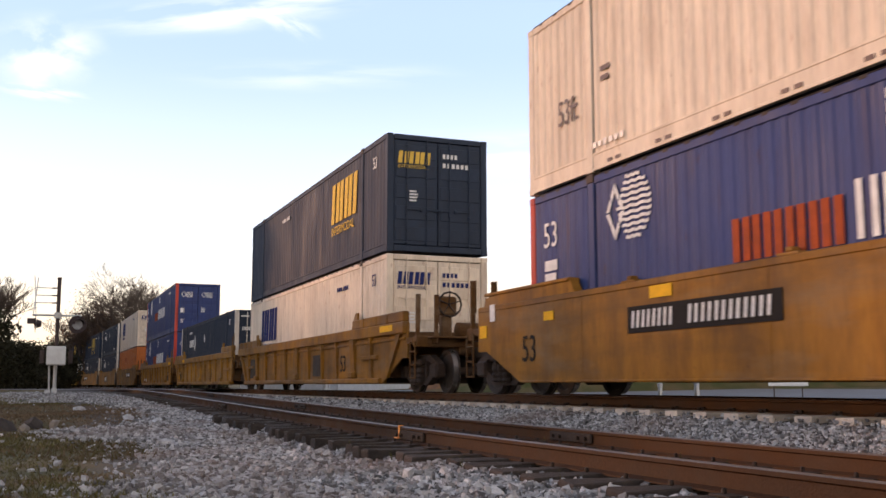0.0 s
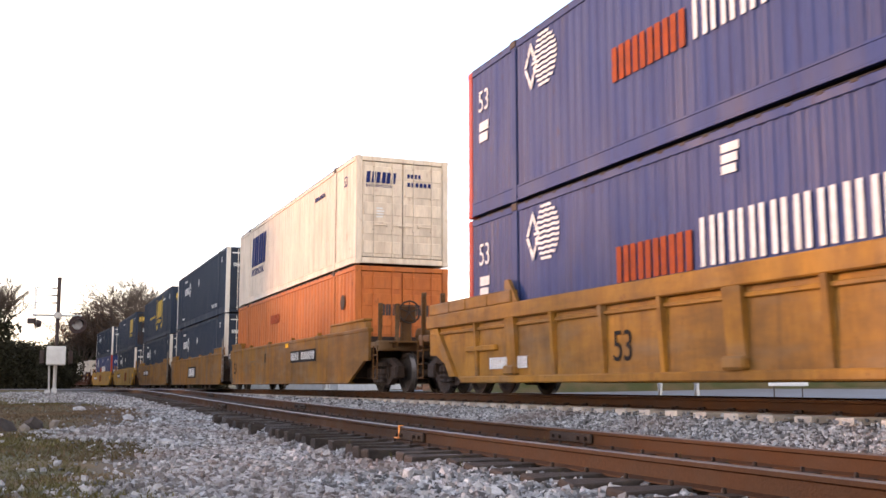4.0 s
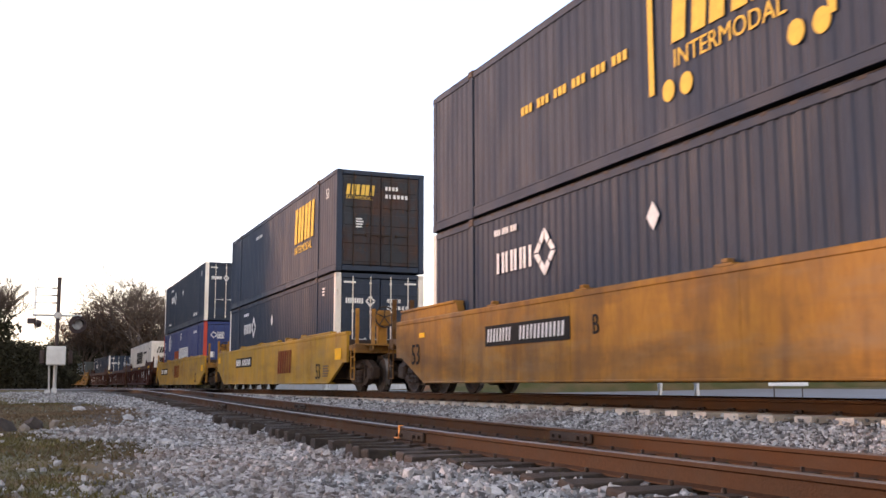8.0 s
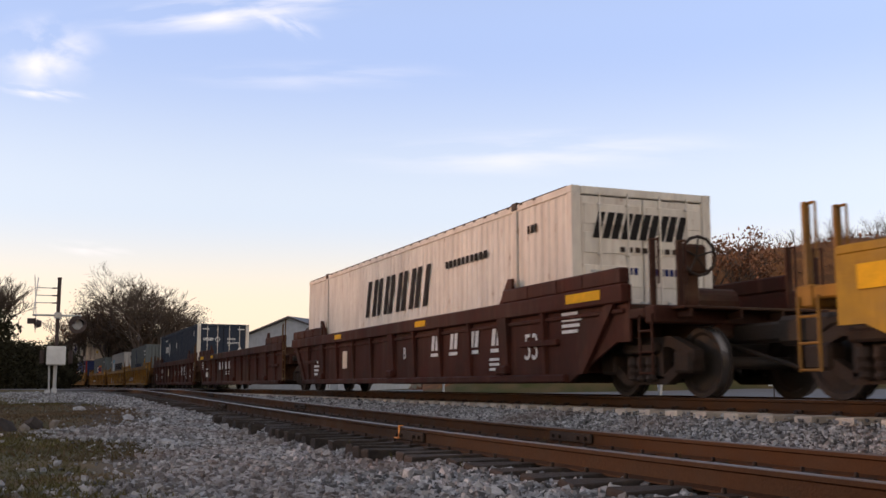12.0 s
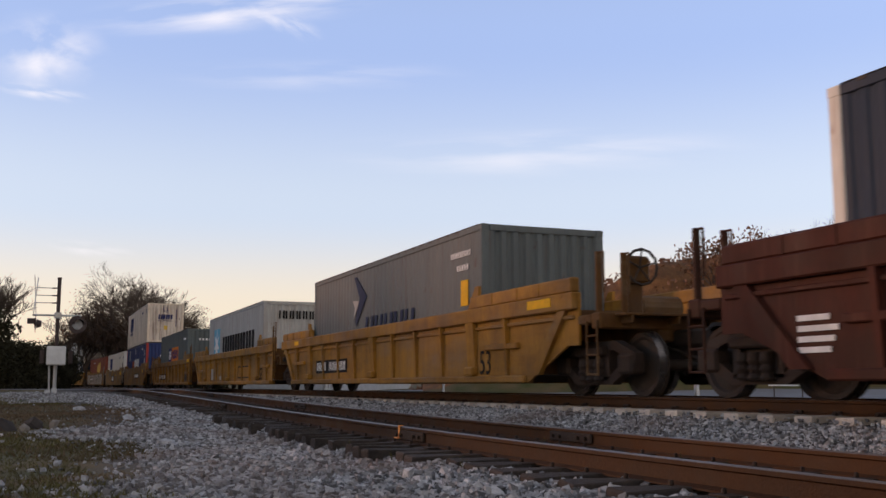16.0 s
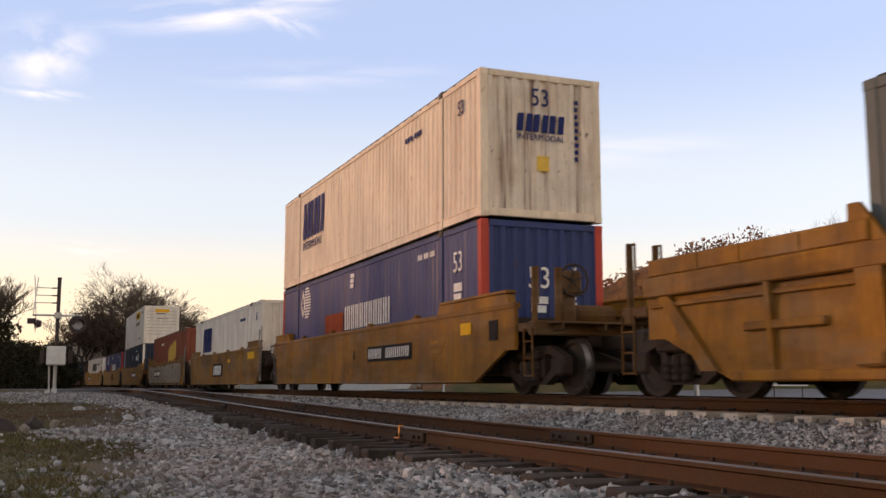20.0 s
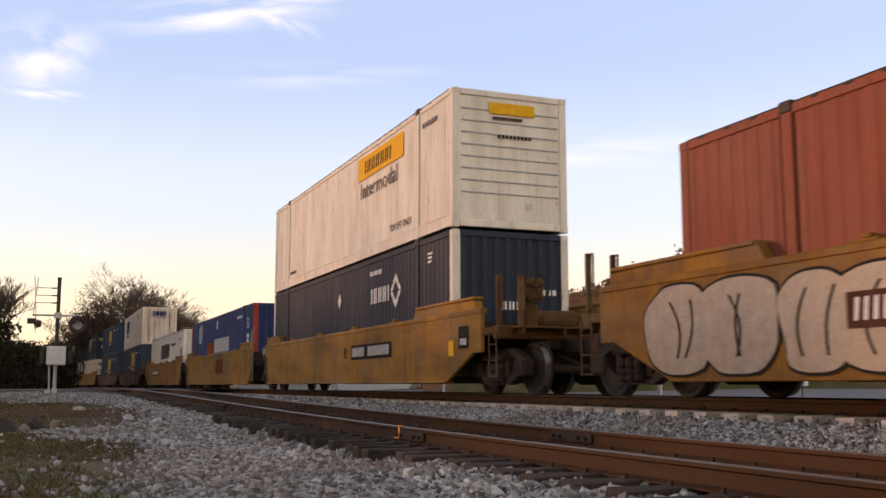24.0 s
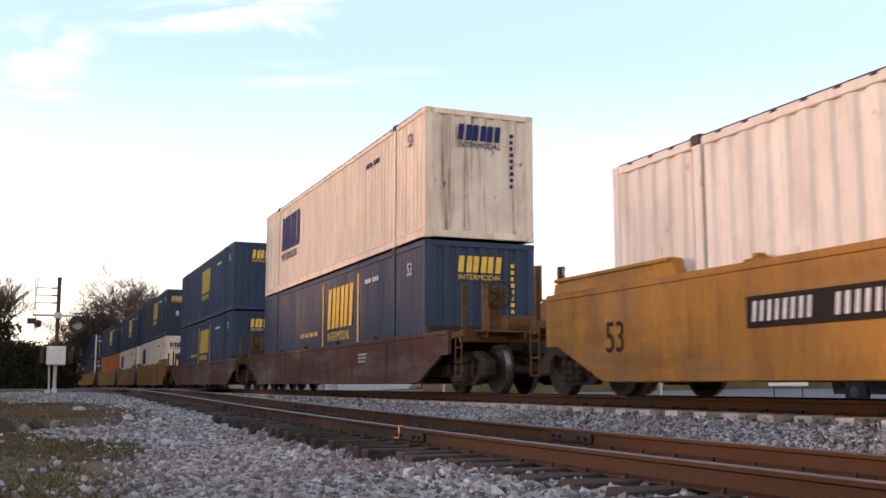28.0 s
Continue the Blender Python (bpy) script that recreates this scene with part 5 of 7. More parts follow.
BM += [("bars", 5.3, 0.42, 3, 0.55, 0.26, "white_mark"), ("text", 6.68, 0.58, "53", 0.44, "white_mark"), ("text", 0.72, 0.74, "B", 0.26, "white_mark"), ("bars", 8.0, 0.95, 5, 0.6, 0.45, "white_mark"),
       (P, -4.5, 1.38, 0.6, 0.12, "yellow_mark"), (P, 8.3, 1.38, 1.0, 0.14, "yellow_mark"), (P, 1.7, 1.38, 0.6, 0.12, "yellow_mark"), ("bars", -6.9, 0.45, 4, 0.5, 0.45, "white_mark"), ("patch", -4.0, 0.6, 0.4, 0.45, "cream")]
unit(-203.27, well_car(BROWN, "rib", "oxide", -203.27, "C", "A", BM), slantmark("white container with dark slanted blocks, alone in a brown well car", "doors"))
unit(-222.7, well_car("empty oxide brown well car with ribbed sides and markings", "rib", "oxide", -222.7, "A", "A",
                      [("blocks", -7.6, 0.55, 4, 0.9, 0.4, "white_mark"), ("blocks", -3.7, 0.85, 4, 0.95, 0.34, "white_mark"), ("blocks", -2.2, 0.85, 5, 1.1, 0.34, "white_mark"), ("bars", -2.1, 0.62, 2, 1.0, 0.18, "white_mark"), (P, -8.6, 1.38, 0.9, 0.14, "yellow_mark"), (P, -5.6, 1.38, 0.6, 0.12, "yellow_mark"), ("bars", -8.8, 0.9, 4, 0.6, 0.4, "white_mark")]))
unit(-242.15, well_car(BROWN, "rib", "oxide", -242.15, "A", "C", BM[:-5] + [("patch", 0.2 - 2.6, 0.7, 0.5, 0.42, "cream"), ("blocks", -6.4, 0.95, 4, 0.7, 0.22, "white_mark"), ("blocks", -5.4, 0.95, 5, 0.8, 0.24, "white_mark"), ("bars", -6.4, 0.6, 2, 1.6, 0.2, "white_mark"), ("bars", -8.6, 0.5, 4, 0.6, 0.45, "white_mark")]),
     charcoal("charcoal container with white posts, alone in a brown well car"))
unit(-265.37, well_car(YEL_RIB, "rib", "yellow", -265.37, "C", "A", [("plate", -5.3, 0.5), S53(6.25, 0.36), (P, 8.4, 1.38, 0.8, 0.14, "yellow_mark"), (P, -7.6, 1.38, 0.5, 0.12, "yellow_mark")]), arrowmark("blue-gray forty-foot container with an arrow logo"))
unit(-284.8, well_car(YEL_RIB, "rib", "yellow", -284.8, "A", "A", [S53(6.2, 0.36), ("bars", -4.6, 0.4, 1, 0.9, 0.9, "palegray"), ("bars", -2.2, 0.4, 1, 0.9, 0.3, "palegray"), (P, 2.1, 0.44, 2.2, 0.05, "rust"), (P, 2.1, 0.86, 2.2, 0.05, "rust"), (P, 2.1, 0.49, 0.05, 0.37, "rust"), (P, 4.25, 0.49, 0.05, 0.37, "rust")]), palegray("pale gray forty-foot container with a star on blue, rust-stained"))
unit(-304.36, well_car(YEL_RIB, "rib", "yellow_dirty", -304.36, "A", "C", [("plate", -5.3, 0.5), (P, 6.3, 0.40, 0.95, 0.36, "grime"), (P, 7.6, 1.38, 0.8, 0.14, "yellow_mark")]), duotone("slate gray forty-foot container with navy and orange panel"))
unit(-328.1, well_car(YEL_SLAB, "slab", "yellow_dirty", -328.1, "C", "A", [("plate", 1.8, 0.72), (P, 7.6, 1.1, 0.5, 0.22, "yellow_mark"), (P, 8.9, 0.95, 0.35, 0.35, "black_mark"), ("bars", 6.0, 0.8, 3, 0.8, 0.3, "orange_brown"), S53(-8.6), ("text", 0.6, 0.8, "A", 0.25, "black_mark")]),
     wavemark("deep blue container with red corner posts in a well car", "plain", rear_number=False), blockmark("cream container with navy blocks and rust-streaked end, stacked", "cream", "navy_mark", "plain", side=-5.6))
unit(-347.75, well_car(YEL_SLAB, "slab", "yellow_dirty", -347.75, "A", "A", [("blocks", -1.1, 0.62, 3, 1.95, 0.40, "white_mark", 0.15), (P, -1.35, 0.54, 2.5, 0.56, "black_mark"), (P, 6.6, 1.15, 1.2, 0.25, "yellow_mark"), (P, 2.4, 1.1, 0.5, 0.14, "yellow_mark")]),
     blockmark("cream white container with navy blocks, alone in its well", "white", "navy_mark", "plain", side=-5.6))
CAR_O = well_car("yellow well car with silver graffiti along its side", "slab", "yellow_dirty", -367.3, "A", "C", [])
graffiti(CAR_O, -8.0, 7.4)
part("number_plate", mesh_of("number_plate", *box(0, 3.1, -0.003, 0.003, 0, 0.36), M["oxide"]), CAR_O, "dark panel with white blocks", pose(-5.1, -1.545, 0.72))
for s in glyphs(4, 1.0, 0.23, 0.12, 0.3) + [moved(q, 1.28) for q in glyphs(6, 1.6, 0.23, 0.12, 0.3)]:
    part("number_block", mesh_of("number_block", *s, M["white_mark"]), CAR_O, "", pose(-5.0, -1.551, 0.79))
unit(-367.3, CAR_O, red_box("brick red container with sprayed yellow shapes"))
unit(-391.3, well_car(YEL_SLAB, "slab", "yellow", -391.3, "C", "A", [("plate", 1.85, 0.8), (P, 8.9, 0.85, 0.45, 0.42, "black_mark"), (P, 8.97, 0.92, 0.3, 0.12, "white_mark"), (P, 8.4, 0.72, 0.25, 0.3, "yellow_mark"), ("text", 1.2, 0.85, "B", 0.28, "black_mark")]),
     charcoal("charcoal container with white corner posts, carried low", corr=True, mirrored=True), panelmark("white container with a yellow name panel and louvred end, stacked"))
unit(-411.03, well_car(YEL_SLAB, "slab", "yellow", -411.03, "A", "A", [("blocks", 0.8, 0.67, 3, 1.95, 0.6, "oxide_mark", 0.1), S53(-8.1), ("text", -4.4, 0.85, "C", 0.25, "black_mark"), ("bars", 5.0, 0.75, 5, 1.0, 0.4, "orange_brown")]),
     wavemark("deep blue corrugated container with red posts, alone in its well", "plain", rear_number=False))
unit(-430.6, well_car(YEL_SLAB, "slab", "yellow", -430.6, "A", "C", [("plate", -5.0, 0.8), ("text", -1.5, 0.75, "A", 0.25, "black_mark"), S53(-8.1), ("bars", 5.6, 0.85, 5, 1.0, 0.42, "orange_brown"), (P, 8.0, 0.9, 0.2, 0.4, "yellow_mark")]),
     slantmark("white container with dark slanted blocks, alone in a yellow car", "plain"))
RUSTY = "rusty red-brown well car on greasy trucks"
unit(-454.5, well_car(RUSTY, "slab", "rust_car", -454.5, "C", "C", [("bars", 4.0, 0.72, 3, 0.7, 0.26, "palegray")]),
     blockmark("navy container with gold blocks, carried low", "blockmark_blue", "blockmark_gold", "plain", style="framed", end_number=False, end_pitch=0.3, side=0.4), blockmark("cream container with navy blocks, stacked on a navy one", "cream", "navy_mark", "plain", side=-5.6, end_number=False, end_pitch=0.36))
unit(-477.2, well_car(RUSTY, "slab", "rust_car", -477.2, "C", "C"),
     blockmark("navy container with gold blocks, carried low", "blockmark_blue", "blockmark_gold", "plain", style="framed", end_number=False, end_pitch=0.3, side=-0.6), blockmark("dull navy container with gold blocks, stacked", "blockmark_blue", "blockmark_gold", "plain", side=-0.6, end_number=False, end_pitch=0.3))
for centre, f, r, low, top in ((-500.4, "C", "A", 0, 1), (-519.9, "A", "A", 0, 1), (-539.4, "A", "C", 2, 1), (-563.2, "C", "A", 3, 3), (-582.7, "A", "A", 3, 1), (-602.2, "A", "C", 0, 3), (-625.9, "C", "A", 3, 1), (-645.4, "A", "C", 3, 3)):
    lows = {0: lambda: blockmark("cream white container with dark blocks, carried low", "cream", "navy_mark", side=-6.3), 2: lambda: orange_box("bright orange corrugated container, carried low"),
            3: lambda: charcoal("charcoal container with white corner posts in the train")}
    tops = {1: lambda: blockmark("dark gray container with gold blocks, stacked", "gray", "blockmark_gold", side=0.5), 3: lows[3]}
    unit(centre, well_car("grimy brown well car far back in the train", "slab", "orange_brown", centre, f, r), lows[low](), tops[top]())


# ---------------- ground, tracks and roads ----------------
def ground_material():
    m = material("earth_gravel_and_grass", (0.075, 0.07, 0.068), 0.9, 0, 0.35, 1.4, 45, 0.6, (0.10, 0.075, 0.055), 0.5)
    n, l = m.node_tree.nodes, m.node_tree.links
    b = n["Principled BSDF"]
    stone = b.inputs["Base Color"].links[0].from_socket
    tc = n.new("ShaderNodeTexCoord")
    sep = n.new("ShaderNodeSeparateXYZ")
    l.new(tc.outputs["Object"], sep.inputs[0])
    nz = n.new("ShaderNodeTexNoise")
    nz.inputs["Scale"].default_value, nz.inputs["Detail"].default_value = 0.9, 6
    l.new(tc.outputs["Object"], nz.inputs["Vector"])
    green = n.new("ShaderNodeTexNoise")
    green.inputs["Scale"].default_value, green.inputs["Detail"].default_value = 0.5, 8
    l.new(tc.outputs["Object"], green.inputs["Vector"])
    ramp = n.new("ShaderNodeMix")
    ramp.data_type = "RGBA"
    ramp.inputs["A"].default_value, ramp.inputs["B"].default_value = (0.062, 0.064, 0.015, 1), (0.125, 0.088, 0.036, 1)
    pick = n.new("ShaderNodeMapRange")
    pick.inputs["From Min"].default_value, pick.inputs["From Max"].default_value = 0.4, 0.62
    l.new(green.outputs["Fac"], pick.inputs["Value"])
    l.new(pick.outputs[0], ramp.inputs["Factor"])

    def edge(sign, at, width):
        a = n.new("ShaderNodeMath")
        a.operation = "MULTIPLY_ADD"
        l.new(nz.outputs["Fac"], a.inputs[0])
        a.inputs[1].default_value = width
        l.new(sep.outputs["Y"], a.inputs[2])
        r = n.new("ShaderNodeMapRange")
        r.inputs["From Min"].default_value, r.inputs["From Max"].default_value = (at + 0.3, at - 0.3) if sign < 0 else (at - 0.3, at + 0.3)
        l.new(a.outputs[0], r.inputs["Value"])
        return r.outputs[0]
    near, far = edge(-1, 1.75, 1.7), edge(1, 14.5, 1.5)
    mx = n.new("ShaderNodeMath")
    mx.operation = "MAXIMUM"
    l.new(near, mx.inputs[0])
    l.new(far, mx.inputs[1])
    mix = n.new("ShaderNodeMix")
    mix.data_type = "RGBA"
    l.new(mx.outputs[0], mix.inputs["Factor"])
    l.new(stone, mix.inputs["A"])
    l.new(ramp.outputs["Result"], mix.inputs["B"])
    l.new(mix.outputs["Result"], b.inputs["Base Color"])
    return m


M["ground"] = ground_material()


def grid_mesh(name, xs, ys, height, mat):
    v = [(x, y, height(x, y)) for x in xs for y in ys]
    n = len(ys)
    f = [(i * n + j, (i + 1) * n + j, (i + 1) * n + j + 1, i * n + j + 1) for i in range(len(xs) - 1) for j in range(n - 1)]
    me = mesh_of(name, v, f, M[mat])
    for p in me.polygons:
        p.use_smooth = True
    return me


xs = sorted(set([-4500, -2500, -1200, -700, -450, 1500, 4500, 600, 200, 80, 40] + list(range(-330, -60, 10)) + [x * 1.0 for x in range(-60, 24, 1)]))
ys = sorted(set([-4500, -2000, -800, -300, -120, -60, -35, -22, -14, -9, 4500, 2000, 900, 400, 250, 160, 120, 90, 70, 55, 42, 32, 27] + [y * 0.5 for y in range(-12, 50)] + [2.6, 2.7, 2.8, 2.9, 3.1, 3.2, 3.3, 6.2, 6.4, 6.65, 6.9, 7.1, 11.2, 11.6, 12.2]))
tagged(new("ground", grid_mesh("ground", xs, ys, lambda x, y: ground_z(x, y), "ground")), "gravel and worn grass ground beside the railway", "ground", kind="structure")


def rail_mesh(y, zfun, x0, x1, step, mat="rail"):
    prof = [(-0.07, -0.17), (0.07, -0.17), (0.07, -0.158), (0.012, -0.14), (0.012, -0.045), (0.036, -0.033), (0.036, -0.006), (0.028, 0.0), (-0.028, 0.0), (-0.036, -0.006), (-0.036, -0.033), (-0.012, -0.045), (-0.012, -0.14), (-0.07, -0.158)]
    v, f = [], []
    pts = np.arange(x0, x1 + step / 2, step)
    k = len(prof)
    for x in pts:
        v += [(float(x), y + bend(x) + a, zfun(x) + b) for a, b in prof]
    for i in range(len(pts) - 1):
        for j in range(k):
            f.append((i * k + j, (i + 1) * k + j, (i + 1) * k + (j + 1) % k, i * k + (j + 1) % k))
    f += [tuple(range(k - 1, -1, -1)), tuple(range((len(pts) - 1) * k, len(pts) * k))]
    me = mesh_of("rail", v, f, M[mat])
    me.materials.append(M["railhead"])
    for p in me.polygons:
        if (p.index % k) in (6, 7, 8):
            p.material_index = 1
    return me


main_z = lambda x: 0.0
main_track = tagged(new("main_track"), "main railway track with rusty rails on pale concrete ties", "railway track", kind="structure")
siding = tagged(new("siding_track"), "rusty siding rails on old wooden ties in gravel", "railway track", kind="structure")
for yy in (-0.755, 0.755):
    part("rail", rail_mesh(TRACK_Y + yy, main_z, -330, 60, 3), main_track)
    part("rail", rail_mesh(SIDING_Y + yy, siding_z, -120, 20, 2, "rail_dark" if yy < 0 else "rail"), siding)


def tie_shape(h, w, length, rng, rough):
    bm = bmesh.new()
    bmesh.ops.create_cube(bm, size=1, matrix=Matrix.Diagonal((w, length, h, 1)))
    bmesh.ops.subdivide_edges(bm, edges=[e for e in bm.edges if abs((e.verts[0].co - e.verts[1].co).y) > 0.5], cuts=4)
    bmesh.ops.bevel(bm, geom=bm.edges[:], offset=0.012, segments=1, affect="EDGES")
    for v in bm.verts:
        v.co += Vector((rng.uniform(-1, 1), rng.uniform(-1, 1), rng.uniform(-1, 1))) * rough
    return bm


rng = random.Random(11)
wood = [bm_mesh("tie", tie_shape(0.18, 0.22, 2.6 + 0.06 * k, rng, 0.012), "tie") for k in range(4)]
conc = [bm_mesh("tie", tie_shape(0.2, 0.27, 2.62, rng, 0.004), "concrete") for k in range(2)]
x = 3.0
while x > -46:
    part("tie", wood[rng.randrange(4)], siding, at=pose(x + rng.uniform(-0.04, 0.04), SIDING_Y + rng.uniform(-0.07, 0.05) - (0.16 if -19 < x < -8.2 else 0.06), siding_z(x) - 0.17 - 0.09 + 0.004, 0, rng.uniform(-1.5, 1.5), rng.uniform(-2, 2)))
    x -= 0.53
x = 1.0
while x > -75:
    part("tie", conc[rng.randrange(2)], main_track, at=pose(x, TRACK_Y, -0.17 - 0.1 + 0.004))
    x -= 0.61
clip_shape = join(cbox(-0.06, 0.06, -0.09, -0.04, 0, 0.05, 0.01), cbox(-0.03, 0.03, -0.13, -0.06, 0, 0.035, 0.01))
me_clip = mesh_of("rail_clip", *clip_shape, M["rust"])
x = 1.0
while x > -30:
    part("rail_clip", me_clip, main_track, at=pose(x, TRACK_Y - 0.755, -0.168))
    x -= 0.61
plate_shape = join(cbox(-0.1, 0.1, -0.19, 0.19, 0, 0.015, 0.004), cbox(-0.05, -0.02, -0.14, -0.11, 0.015, 0.05, 0.006), cbox(0.03, 0.06, 0.11, 0.14, 0.015, 0.045, 0.006))
me_plate = mesh_of("tie_plate", *plate_shape, M["rust"])
x = 3.0
while x > -24:
    for yy in (-0.755, 0.755):
        part("tie_plate", me_plate, siding, at=pose(x, SIDING_Y + yy, siding_z(x) - 0.172))
    x -= 0.53
for xj in (-10.6, -22.5, -34.4):
    for yy in (-0.755, 0.755):
        part("joint_bar", cached("joint_bar", lambda: join(cbox(-0.45, 0.45, -0.045, -0.012, -0.14, -0.04, 0.01), *[moved(lathe([(0.02, -0.075), (0.02, -0.045)], 8), k, 0, -0.09) for k in (-0.35, -0.2, 0.2, 0.35)]), "rust"), siding, at=pose(xj + (0.9 if yy > 0 else 0), SIDING_Y + yy, siding_z(xj)))

# strap on the rail whose bright orange stands for a glint of sun
part("rail_clamp", mesh_of("rail_clamp", *join(cbox(-0.022, 0.022, -0.05, -0.038, -0.13, 0.012, 0.004), cbox(-0.022, 0.022, -0.05, 0.0, 0.002, 0.014, 0.004), cbox(-0.09, 0.022, -0.075, -0.05, -0.135, -0.12, 0.004)), M["glint_copper"]), siding, "copper strap on the rail, sun glint put into its colour", pose(-10.9, SIDING_Y - 0.755, siding_z(-10.9)))
weeds = random.Random(41)
for k in range(26):
    xw, yw = weeds.uniform(-14, -4), SIDING_Y + weeds.choice((-0.62, 0.6, -1.35, 0.88)) + weeds.uniform(-0.06, 0.06)
    v, f = [], []
    for q in range(9):
        a, h, b = weeds.uniform(0, 6.28), weeds.uniform(0.05, 0.15), weeds.uniform(0.01, 0.07)
        dx, dy = math.cos(a), math.sin(a)
        n0 = len(v)
        v += [(-dy * 0.004, dx * 0.004, 0), (dy * 0.004, -dx * 0.004, 0), (dx * b, dy * b, h)]
        f.append((n0, n0 + 1, n0 + 2))
    tagged(new("weed", mesh_of("weed", v, f, M["grass"])), "small dry weed growing beside the siding rail", "weed", "weeds").matrix_basis = pose(xw, yw, ground_z(xw, yw) + 0.01)

# the road over the level crossing, and the street behind the tracks
tagged(new("road", grid_mesh("road", [-54, -52, -50, -48, -46.5], [-80, -40, -20, -10, -6, -4, -2] + [SIDING_Y - 0.85], lambda x, y: -0.012 if y > -2 else -0.012 + (ground_z(x, y) + 0.03 + 0.012) * smooth(2, 10, -y), "asphalt")), "gray asphalt road over the level crossing", "road", kind="structure")
tagged(new("crossing_panel", grid_mesh("crossing_panel", [-54, -50, -46.5], [SIDING_Y - 0.66, SIDING_Y + 0.66], lambda x, y: -0.012, "asphalt")), "asphalt panel between the siding rails at the crossing", "road", kind="structure")
tagged(new("crossing_strip", grid_mesh("crossing_strip", [-54, -50, -46.5], [SIDING_Y + 0.85, TRACK_Y - 0.85], lambda x, y: -0.012, "asphalt")), "asphalt between the two tracks at the crossing", "road", kind="structure")
tagged(new("street", grid_mesh("street", [-88, -60, -30, 0, 40, 120], [15.5, 18, 22, 25, 28, 31, 34, 37, 40, 42], lambda x, y: ground_z(x, y) + 0.045, "asphalt")), "gray asphalt street running behind the tracks", "road", kind="structure")


# ---------------- loose stones, grass ----------------
def stones(name, spots, label, mat="ballast", seed=1):
    """Many angular stones in one mesh: spots is an array of x, y, z, size."""
    r = np.random.RandomState(seed)
    n = len(spots)
    base = np.array([(x, y, z) for x in (-1, 1) for y in (-1, 1) for z in (-1, 1)], float)
    pts = base[None] * r.uniform(0.3, 1.0, (n, 8, 3)) * r.uniform(0.55, 1.15, (n, 1, 3))
    a, b = r.uniform(0, 6.283, n), r.uniform(-0.7, 0.7, n)
    ca, sa, cb, sb = np.cos(a)[:, None], np.sin(a)[:, None], np.cos(b)[:, None], np.sin(b)[:, None]
    x, y, z = pts[..., 0], pts[..., 1], pts[..., 2]
    x, z = x * cb - z * sb, x * sb + z * cb
    x, y = x * ca - y * sa, x * sa + y * ca
    pts = np.stack([x, y, z], -1) * spots[:, None, 3:4] * 0.5 + spots[:, None, :3]
    quad = np.array([(0, 1, 3, 2), (4, 6, 7, 5), (0, 4, 5, 1), (2, 3, 7, 6), (0, 2, 6, 4), (1, 5, 7, 3)])
    faces = (quad[None] + 8 * np.arange(n)[:, None, None]).reshape(-1, 4)
    me = bpy.data.meshes.new(name)
    me.vertices.add(8 * n)
    me.vertices.foreach_set("co", pts.reshape(-1))
    me.loops.add(24 * n)
    me.loops.foreach_set("vertex_index", faces.reshape(-1))
    me.polygons.add(6 * n)
    me.polygons.foreach_set("loop_start", np.arange(0, 24 * n, 4))
    me.update()
    me.shade_flat()
    me.materials.append(M[mat])
    return tagged(new(name, me), label, "gravel", kind="stuff")


def scatter(n, x0, x1, y0, y1, size, seed, keep=lambda x, y, r: True, power=1.0):
    r = random.Random(seed)
    out = []
    while len(out) < n:
        x, y = x0 + (x1 - x0) * r.random() ** power, r.uniform(y0, y1)
        if keep(x, y, r):
            s = size * r.choice((0.55, 0.7, 0.85, 1.0, 1.2, 1.6)) * r.uniform(0.8, 1.2)
            out.append((x, y, ground_z(x, y) + s * r.uniform(-0.1, 0.35), s))
    return np.array(out)


VERGE = ((0, 0.35), (6.6, 0.78), (9.9, 1.25), (11.8, 1.2), (13.0, 0.25), (15.5, 0.1), (16.8, 1.3), (19, 2.1), (24, 2.3), (26.5, 1.4), (29, -0.6), (42, -1.6), (60, 0.5))


def verge(x):
    """How far the worn verge reaches towards the gravel at x, with a bare patch that cuts into it."""
    for (d0, y0), (d1, y1) in zip(VERGE, VERGE[1:]):
        if -x <= d1:
            return y0 + (y1 - y0) * smooth(d0, d1, -x) + 0.12 * math.sin(x * 2.1)
    return 0.5


def left_edge(x, y, r):
    return y > verge(x) + r.gauss(0, 0.14) - (abs(r.gauss(0, 0.6)) if r.random() < 0.06 else 0) and not (-17 < x < -11.5 and y < 1.25 and r.random() < 0.68) and not (x < -25 and y < 1.9 and r.random() < 0.86)


